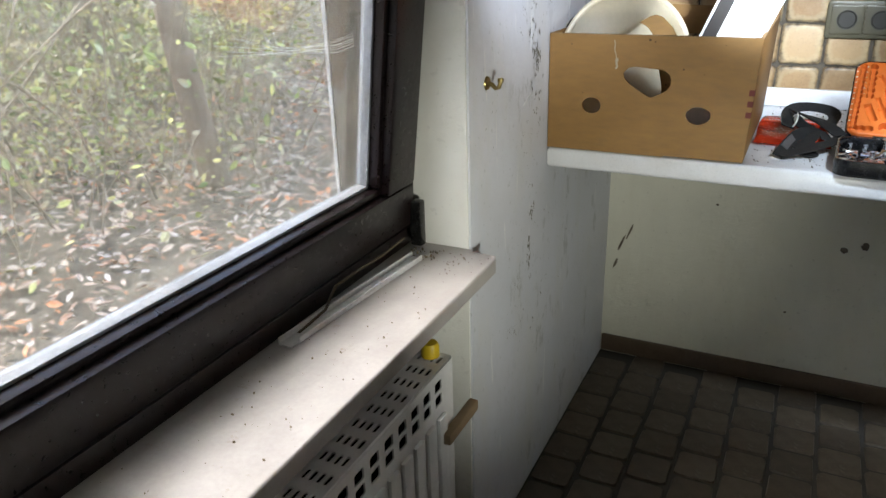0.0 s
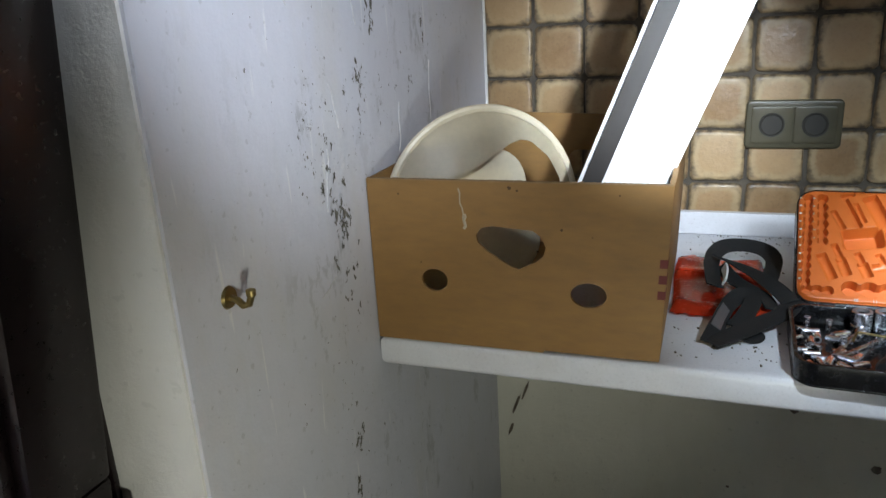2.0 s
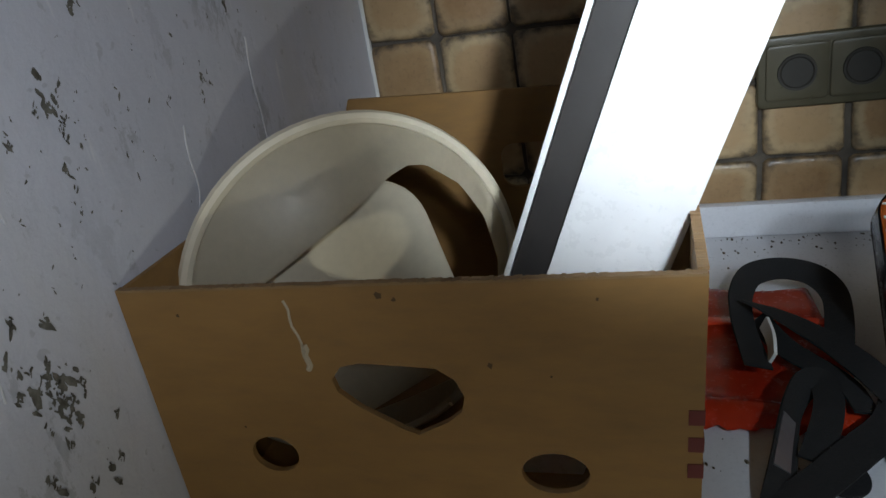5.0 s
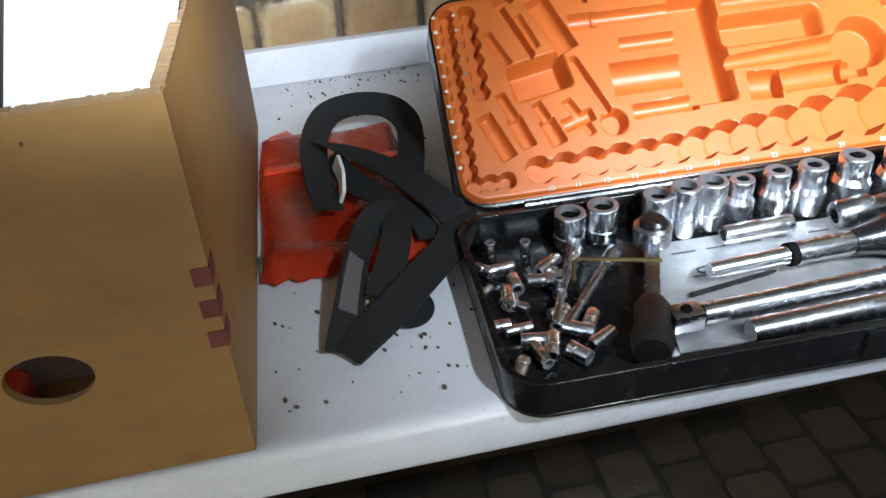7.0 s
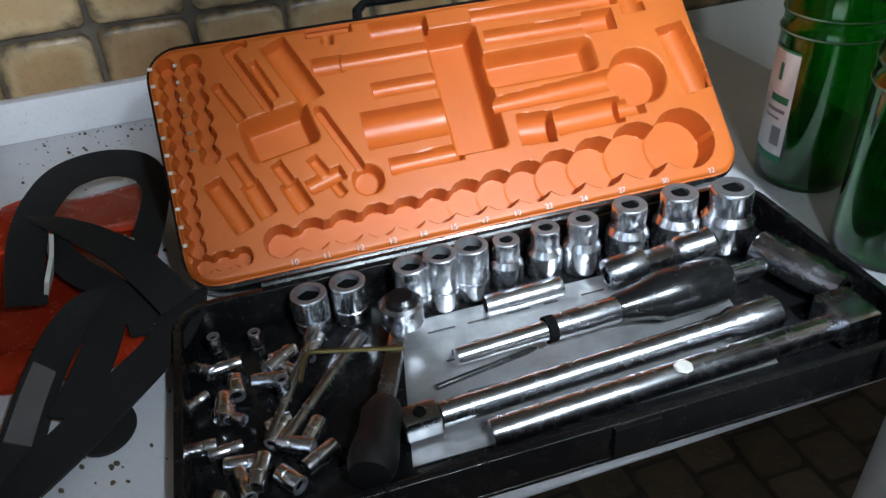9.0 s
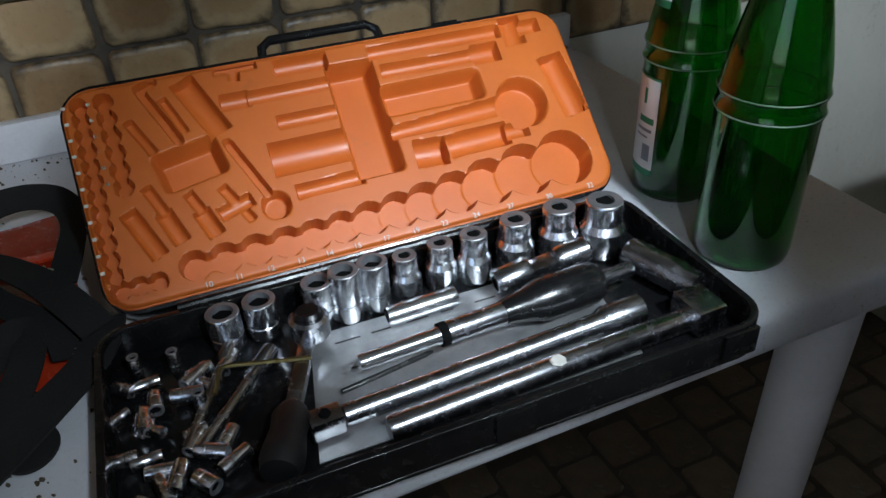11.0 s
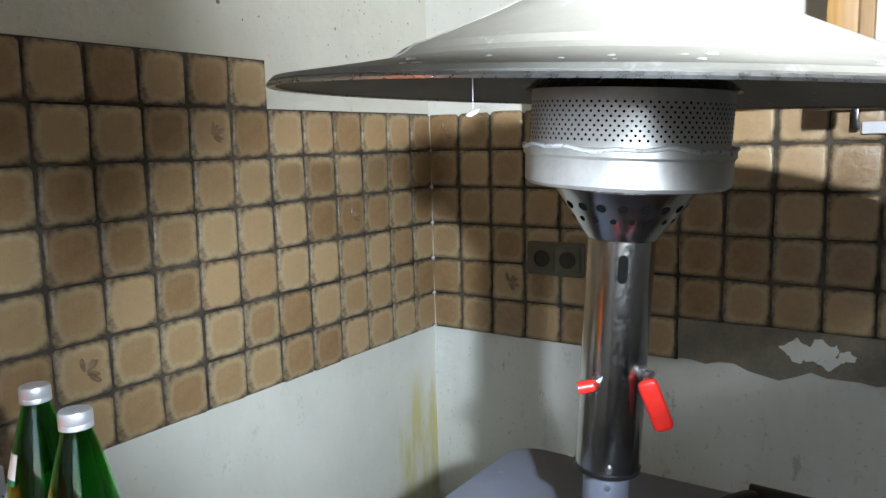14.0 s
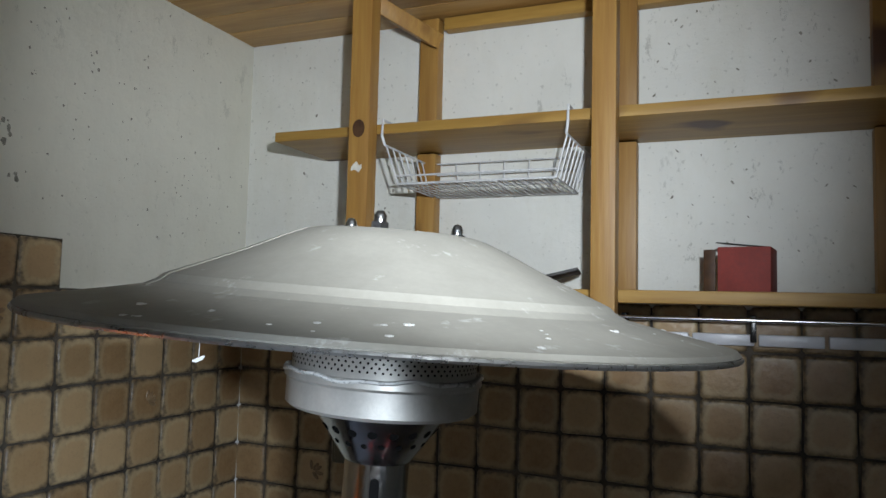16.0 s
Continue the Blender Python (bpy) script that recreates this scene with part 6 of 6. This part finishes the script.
for k, (x, y) in enumerate(((-0.196, 0.052), (-0.200, 0.030), (-0.204, 0.014), (-0.192, 0.006), (-0.196, -0.012), (-0.184, -0.016), (-0.200, -0.030), (-0.186, -0.034), (-0.190, -0.052), (-0.176, -0.050), (-0.200, -0.066), (-0.182, -0.068), (-0.168, -0.062),
                            (-0.170, 0.046), (-0.164, 0.028), (-0.158, -0.004), (-0.160, -0.024), (-0.150, 0.034), (-0.166, -0.040), (-0.130, 0.040), (-0.176, 0.014), (-0.172, -0.028), (-0.186, 0.020), (-0.150, -0.046), (-0.182, 0.036), (-0.146, 0.012), (-0.154, -0.064))):
    r = LOOSE.uniform(0.0038, 0.0058)
    flat = k not in (0, 13, 15)
    a = LOOSE.uniform(0, 360)
    socket(x, y + 0.012, r, LOOSE.uniform(0.015, 0.022), False, "small chrome socket lying loose" if flat else "small upright chrome socket", (90, 0, a) if flat else (0, 0, a), r if flat else 0.0)


def tool(name, label, category, x, y, z, turn):
    px, py, pz = on_case(x, y)
    return thing(name, (px, py, pz + z), label, category, turn=turn)


def along(profile, material, parent, name, label="", seg=24):
    """A turned part whose axis runs along x."""
    return part(name, lathe(bmesh.new(), profile, seg, m=pose(0, 0, 0, 0, 90, 0)), material, parent, label)


ratchet = tool("ratchet", "small chrome ratchet with black ribbed grip", "ratchet", -0.094, -0.005, 0.014, (0, 0, -114))
part("head", lathe(bmesh.new(), [(0, -0.010), (0.012, -0.010), (0.0145, -0.007), (0.0145, 0.007), (0.012, 0.009), (0.0, 0.009)], 28, m=pose(-0.052, 0, 0.004)), CHROME_WORN, ratchet)
part("cover", lathe(bmesh.new(), [(0, 0.0135), (0.008, 0.0135), (0.0105, 0.011), (0.0105, 0.009)], 24, m=pose(-0.052, 0, 0.004)), BLACK_STEEL, ratchet, "dark ratchet cover")
part("shank", box(bmesh.new(), -0.042, 0.028, -0.0055, 0.0055, -0.004, 0.004, 0.002), CHROME_WORN, ratchet, "stamped chrome shank")
along([(0, 0.026), (0.009, 0.026), (0.0125, 0.034), (0.0115, 0.045), (0.0135, 0.060), (0.0138, 0.068), (0.0115, 0.076), (0, 0.078)], RUBBER, ratchet, "grip", "black of shaded holes and plastic grip")
slide = tool("breaker_bar", "long chrome bar with square drive end", "bar", 0.030, -0.040, 0.010, (0, 0, 0.5))
along([(0, -0.105), (0.0075, -0.105), (0.0078, -0.10), (0.0078, 0.085), (0.0095, 0.088), (0.0112, 0.092), (0.0112, 0.122), (0.0095, 0.124), (0, 0.124)], CHROME_WORN, slide, "shaft")
part("drive", box(bmesh.new(), -0.128, -0.106, -0.0075, 0.0075, -0.0075, 0.0075, 0.0015), CHROME_WORN, slide, "square drive end")
part("ball", lathe(bmesh.new(), [(0, 0.003), (0.003, 0.002), (0.004, 0.0)], 12, m=pose(-0.117, 0, 0.0075)), BLACK_HOLE, slide, "small locking ball")
handle_bar = tool("t_bar", "long chrome sliding bar with rust spots", "bar", 0.072, -0.063, 0.010, (0, 0, 0.0))
along([(0, -0.125), (0.0078, -0.125), (0.0085, -0.122), (0.0085, 0.108), (0.0075, 0.110), (0, 0.110)], CHROME_WORN, handle_bar, "shaft")
part("tee_head", box(bmesh.new(), 0.104, 0.130, -0.012, 0.020, -0.010, 0.012, 0.004), CHROME_WORN, handle_bar, "sliding tee head")
part("flake", lathe(bmesh.new(), [(0, 0.0015), (0.005, 0.001), (0.006, 0)], 7, m=pose(-0.005, -0.002, 0.0083)), PRINT_WHITE, handle_bar, "pale flaking patch")
driver = tool("socket_driver", "screwdriver handle with chrome shaft and black grip", "driver", 0.064, -0.003, 0.0165, (0, 0, 1.0))
along([(0, -0.118), (0.0055, -0.118), (0.006, -0.116), (0.006, -0.062), (0.0068, -0.060), (0.0068, -0.056)], CHROME, driver, "shaft")
along([(0.0068, -0.058), (0.0088, -0.058), (0.0088, -0.052), (0.0068, -0.052)], BLACK_HOLE, driver, "ring")
along([(0, -0.052), (0.0085, -0.052), (0.0088, -0.008), (0.0085, -0.006), (0, -0.006)], CHROME_WORN, driver, "collar")
along([(0, -0.008), (0.0095, -0.007), (0.0105, 0.0), (0.0125, 0.012), (0.0165, 0.024), (0.0165, 0.068), (0.013, 0.075), (0, 0.077)], BLACK_STEEL, driver, "grip", "glossy black grip")
along([(0, 0.075), (0.0062, 0.075), (0.0062, 0.104), (0.0052, 0.106), (0, 0.106)], CHROME_WORN, driver, "square_end")
ext = tool("extension_bar", "short plain chrome extension tube", "extension", 0.010, 0.040, 0.008, (0, 0, 0))
along([(0.0045, -0.028), (0.0075, -0.028), (0.0078, -0.026), (0.0078, 0.026), (0.0075, 0.028), (0.0045, 0.028)], CHROME, ext, "tube")
joint = tool("universal_joint", "worn chrome universal joint piece", "joint", 0.110, 0.032, 0.020, (0, -8, -4))
along([(0.006, -0.042), (0.0105, -0.042), (0.0115, -0.040), (0.0115, -0.016), (0.009, -0.012), (0, -0.010)], CHROME_WORN, joint, "socket_end")
part("fork", box(bmesh.new(), -0.016, 0.012, -0.008, 0.008, -0.0045, 0.0045, 0.002), CHROME_WORN, joint)
along([(0, 0.006), (0.009, 0.010), (0.0105, 0.014), (0.0105, 0.036), (0.009, 0.038), (0, 0.038)], CHROME_WORN, joint, "drive_end")
plug = tool("spark_plug_socket", "dull long chrome plug socket lying down", "socket", 0.194, -0.005, 0.013, (0, 0, -74))
along([(0.009, -0.032), (0.0125, -0.032), (0.013, -0.030), (0.013, 0.016), (0.0115, 0.019), (0.0115, 0.032), (0.008, 0.033)], CHROME_WORN, plug, "body")
for x, y, a, n in ((-0.150, 0.018, 63, 0.050), (-0.134, 0.006, 49, 0.047)):
    ext = tool("extension_bar", "thin chrome extension bar", "extension", x, y, 0.007, (0, 0, a))
    along([(0, -n), (0.0036, -n), (0.0038, n * 0.55), (0.0062, n * 0.62), (0.0066, n * 0.98), (0, n)], CHROME_WORN, ext, "bar")
key = tool("hex_key", "small brass-coloured hexagon key", "hex key", -0.120, 0.020, 0.018, (0, 0, -20))
part("key", wire(bmesh.new(), [(-0.022, -0.022, -0.004), (-0.022, -0.004, 0), (-0.020, -0.001, 0), (-0.016, 0, 0), (0.040, 0, 0.001)], 0.0016, 6), BRASS, key)
clip = tool("paper_clip", "bent wire clip on the sheet lining", "clip", -0.040, 0.012, 0.0012, (0, 0, 8))
part("clip", wire(bmesh.new(), [(-0.010, -0.003, 0), (0.010, -0.003, 0), (0.011, 0, 0), (0.010, 0.003, 0), (-0.010, 0.003, 0), (-0.011, 0, 0), (-0.010, -0.003, 0)], 0.0006, 6), BLACK_STEEL, clip)
long_bit = tool("screw_bit", "long dark screwdriver blade", "bit", -0.035, -0.012, 0.004, (0, 0, 7))
along([(0, -0.035), (0.002, -0.035), (0.002, 0.030), (0.0008, 0.036)], BLACK_STEEL, long_bit, "blade")

# ---- screwdrivers and a bar on the heater's stand ----


def screwdriver(at, turn, label):
    ob = thing("screwdriver", at, label, "screwdriver", "screwdrivers on the stand", turn)
    along([(0, -0.108), (0.0015, -0.105), (0.0032, -0.098), (0.0032, 0.0), (0, 0.0)], CHROME_WORN, ob, "blade", "dull steel blade", 12)
    along([(0, -0.006), (0.009, -0.006), (0.0115, 0.0), (0.0105, 0.014), (0.0098, 0.024), (0.0135, 0.042), (0.0152, 0.066), (0.0142, 0.094), (0.010, 0.104), (0, 0.106)], RUBBER, ob, "grip", "black rubber grip")
    along([(0.0, -0.0075), (0.0085, -0.0075), (0.0095, -0.0055), (0.0, -0.0055)], YELLOW, ob, "collar", "yellow collar")
    for s in (-1, 1):
        part("stripe", lathe(bmesh.new(), [(0, 0.003), (0.004, 0.0022), (0.006, 0.0)], 14, m=pose(0.080, s * 0.0128, 0.004, s * -75, 0, 0) @ Matrix.Diagonal((2.8, 1, 1, 1))), YELLOW, ob, "yellow stripe")
    return ob


screwdriver((1.565, -0.962, PZ + 0.0152), (0, -4.5, -36), "screwdriver with black and yellow grip beside the pole")
screwdriver((1.474, -1.010, PZ + 0.0152), (0, -4.5, -20), "screwdriver with black and yellow grip on grey plate")
bar = thing("dark_tube", (1.70, -1.05, PZ + 0.009), "short black tube with pale end", "tube", turn=(0, 0, 88))
along([(0.004, -0.06), (0.009, -0.06), (0.009, 0.045), (0.0, 0.045)], RUBBER, bar, "tube")
along([(0, 0.045), (0.006, 0.045), (0.006, 0.058), (0, 0.058)], PRINT_WHITE, bar, "end", "pale metal end")

# ---- dirt on the counter ----
crumb = bmesh.new()
for k in range(420):
    x = RUFF.uniform(0.40, 1.2)
    y = -0.03 - 0.05 * RUFF.random() ** 2 if k < 230 else -0.58 + 0.5 * RUFF.random()
    if k >= 230 and x > 0.56:
        x = RUFF.uniform(0.40, 0.56)
    bmesh.ops.create_icosphere(crumb, subdivisions=1, radius=0.0006 + 0.0016 * RUFF.random() ** 3, matrix=pose(x, y, TOP + 0.0005, RUFF.random() * 90, 0, RUFF.random() * 90) @ Matrix.Diagonal((1, 1.5, 0.5, 1)))
tagged(new("worktop_crumbs", mesh_of("worktop_crumbs", crumb, DEBRIS)), "dark dirt crumbs scattered on the white worktop", "debris", kind="stuff")

# ---- tiles of the walls and floor ----
RUST = random.Random(11)


def tile_mesh(name, size, thick, axis, material, seed):
    """A hand-made tile: wavy outline, pillowed face."""
    r = random.Random(seed)
    h = size / 2
    corners = [(sx * h + r.uniform(-0.0024, 0.0012), sz * h + r.uniform(-0.0024, 0.0012)) for sx, sz in ((-1, -1), (1, -1), (1, 1), (-1, 1))]
    outline = []
    for (ax, az), (bx, bz) in zip(corners, corners[1:] + corners[:1]):
        for f in (0.06, 0.5, 0.94):
            outline.append((ax + (bx - ax) * f + r.uniform(-0.0007, 0.0007), az + (bz - az) * f + r.uniform(-0.0007, 0.0007)))
    bm = bmesh.new()
    layers = []
    for scale, depth in ((1.0, 0.0), (1.0, thick * 0.55), (0.95, thick * 0.93), (0.82, thick)):
        layers.append([bm.verts.new((x * scale, -depth, z * scale) if axis == "X" else (-depth, -x * scale, z * scale)) for x, z in outline])
    for one, two in zip(layers, layers[1:]):
        for k in range(12):
            bm.faces.new((one[k], one[(k + 1) % 12], two[(k + 1) % 12], two[k]))
    bm.faces.new(layers[-1])
    return mesh_of(name, bm, material, 50)


P, Z0 = 0.1, 0.906
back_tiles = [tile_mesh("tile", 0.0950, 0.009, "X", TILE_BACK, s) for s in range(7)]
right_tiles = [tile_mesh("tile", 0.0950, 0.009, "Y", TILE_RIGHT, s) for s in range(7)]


def lay(data, parent, x, y, z, tilt, axis):
    ob = new("tile", data)
    ob.parent = parent
    ob.matrix_world = pose(x, y, z, tilt[0] if axis == "X" else 0, 0 if axis == "X" else tilt[0], 0) @ (pose(0, 0, 0, 0, tilt[1], tilt[2]) if axis == "X" else pose(0, 0, 0, tilt[1], 0, tilt[2]))
    return ob


def motif(parent, axis, seed):
    """A raised sprig pressed into a decorated tile."""
    r = random.Random(seed)
    bm = bmesh.new()
    for k in range(5):
        a = -0.6 + 0.55 * k + r.uniform(-0.2, 0.2)
        d = 0.016 + r.uniform(-0.004, 0.006)
        m = Matrix.Translation((d * math.cos(a), -0.0088, d * math.sin(a) - 0.004)) @ Matrix.Rotation(-a, 4, "Y") @ Matrix.Diagonal((0.013, 0.0022, 0.0052, 1))
        if axis == "Y":
            m = Matrix.Rotation(radians(-90), 4, "Z") @ m
        bmesh.ops.create_icosphere(bm, subdivisions=2, radius=1, matrix=m)
    part("sprig_relief", bm, SPRIG, parent, "raised brown sprig motif")


SPRIG = surface("brown sprig glaze", (0.20, 0.125, 0.065), 0.35, second=(0.30, 0.20, 0.11), scale=60)
BACK_SPRIGS = {(3, 15), (3, 3), (5, 7), (1, 10)}
RIGHT_SPRIGS = {(1, 2), (5, 0), (1, 11)}
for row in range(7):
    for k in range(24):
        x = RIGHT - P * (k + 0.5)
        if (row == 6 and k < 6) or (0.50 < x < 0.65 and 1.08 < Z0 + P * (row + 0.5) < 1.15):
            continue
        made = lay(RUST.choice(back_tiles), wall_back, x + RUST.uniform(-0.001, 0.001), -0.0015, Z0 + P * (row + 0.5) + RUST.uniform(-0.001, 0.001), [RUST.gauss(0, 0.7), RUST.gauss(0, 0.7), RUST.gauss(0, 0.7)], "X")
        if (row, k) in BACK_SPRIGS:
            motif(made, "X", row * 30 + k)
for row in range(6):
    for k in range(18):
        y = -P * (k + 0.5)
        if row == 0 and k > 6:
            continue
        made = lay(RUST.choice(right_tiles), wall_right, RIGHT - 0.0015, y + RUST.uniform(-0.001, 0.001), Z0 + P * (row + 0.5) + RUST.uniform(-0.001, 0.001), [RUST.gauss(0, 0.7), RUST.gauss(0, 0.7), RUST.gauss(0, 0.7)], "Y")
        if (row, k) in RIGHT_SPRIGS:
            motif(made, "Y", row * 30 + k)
part("grout", box(bmesh.new(), 0.0, 1.8, -0.0045, 0.001, Z0 + 0.001, Z0 + 0.7), GROUT, wall_back, "dirty grey grout bed")
part("grout", box(bmesh.new(), 1.8005, RIGHT, -0.0045, 0.001, Z0 + 0.001, Z0 + 0.6), GROUT, wall_back, "dirty grey grout bed")
part("grout", box(bmesh.new(), RIGHT - 0.0045, RIGHT + 0.001, -1.8, -0.005, Z0 + 0.1, Z0 + 0.59), GROUT, wall_right, "dirty grey grout bed")
part("grout", box(bmesh.new(), RIGHT - 0.0045, RIGHT + 0.001, -0.7, -0.005, Z0, Z0 + 0.0995), GROUT, wall_right, "dirty grey grout bed")
ragged = [(-1.8, Z0 + 0.0985), (-0.702, Z0 + 0.0985)]
for k in range(36):
    y = -0.702 - 1.098 * k / 35
    drop = 0.004 * math.sin(k * 2.3) + 0.003 * math.sin(k * 5.1)
    if 5 <= k <= 8:
        drop -= 0.018 * math.sin((k - 4.5) / 4 * math.pi)
    ragged.append((y, Z0 + 0.004 + drop))
bed = plate([ragged], 0.006, m=Matrix(((0, 0, 1, RIGHT - 0.001), (1, 0, 0, 0), (0, 1, 0, 0), (0, 0, 0, 1))))
part("adhesive", bed, ADHESIVE, wall_right, "bare grey-brown tile adhesive", smooth=None)
for PY, PR_, PS in ((-0.955, 0.028, 0.3), (-1.005, 0.036, 1.7), (-1.05, 0.016, 4.0), (-1.30, 0.022, 2.2)):
    part("bare_patch", plate([[(PY + PR_ * math.cos(a) * (1 + 0.25 * math.sin(3 * a + PS) + 0.12 * math.sin(7 * a)), Z0 + 0.055 + 0.8 * PR_ * math.sin(a) * (1 + 0.25 * math.cos(4 * a + PS) + 0.12 * math.sin(9 * a))) for a in (2 * math.pi * k / 40 for k in range(40))]], 0.0015, m=Matrix(((0, 0, 1, RIGHT - 0.0048 - 0.0003 * PS), (1, 0, 0, 0), (0, 1, 0, 0), (0, 0, 0, 1)))), WALL_UP, wall_right, "bare white plaster patch", smooth=None)
part("corner_bead", box(bmesh.new(), 0.0, 0.005, -0.011, -0.004, Z0, Z0 + 0.7, 0.001), REVEAL, wall_back, "thin white corner joint")
part("corner_bead", box(bmesh.new(), RIGHT - 0.0115, RIGHT - 0.004, -0.0115, -0.004, Z0, Z0 + 0.6, 0.001), REVEAL, wall_back, "thin white corner joint")

FT = 0.105
floor_data = []
for s in range(5):
    r = random.Random(40 + s)
    bm = bmesh.new()
    lower = [bm.verts.new((x + r.uniform(-0.002, 0.002), y + r.uniform(-0.002, 0.002), -0.006)) for x, y in rounded(-0.048, 0.048, -0.048, 0.048, 0.008, 1)]
    upper = [bm.verts.new((v.co.x * 0.95, v.co.y * 0.95, 0.0)) for v in lower]
    for k in range(8):
        bm.faces.new((lower[k], lower[(k + 1) % 8], upper[(k + 1) % 8], upper[k]))
    bm.faces.new(upper)
    floor_data.append(mesh_of("floor_tile", bm, FLOOR_TILE, 40))
count = 0
rest = bmesh.new()
for i in range(23):
    for j in range(31):
        x, y = FT * (i + 0.5), -FT * (j + 0.5)
        near = y > -1.32 and count < 290
        data = RUST.choice(floor_data)
        m = pose(x, y + (FT / 2 if i % 2 else 0) - FT / 2, FLOOR + RUST.uniform(-0.0008, 0.0008), 0, 0, RUST.gauss(0, 0.8))
        if near:
            count += 1
            ob = new("floor_tile", data)
            ob.parent, ob.matrix_world = floor, m
        else:
            before = len(rest.verts)
            rest.from_mesh(data)
            rest.verts.ensure_lookup_table()
            bmesh.ops.transform(rest, matrix=m, verts=rest.verts[before:])
tagged(part("far_floor_tiles", rest, FLOOR_TILE, floor, "brown quarry floor tiles", 40), kind="stuff")
skirt = box(bmesh.new(), 0.004, RIGHT, -0.010, -0.0005, FLOOR, FLOOR + 0.055, 0.002)
structure("baseboard", skirt, SKIRTING, "low brown tiled skirting", "baseboard")
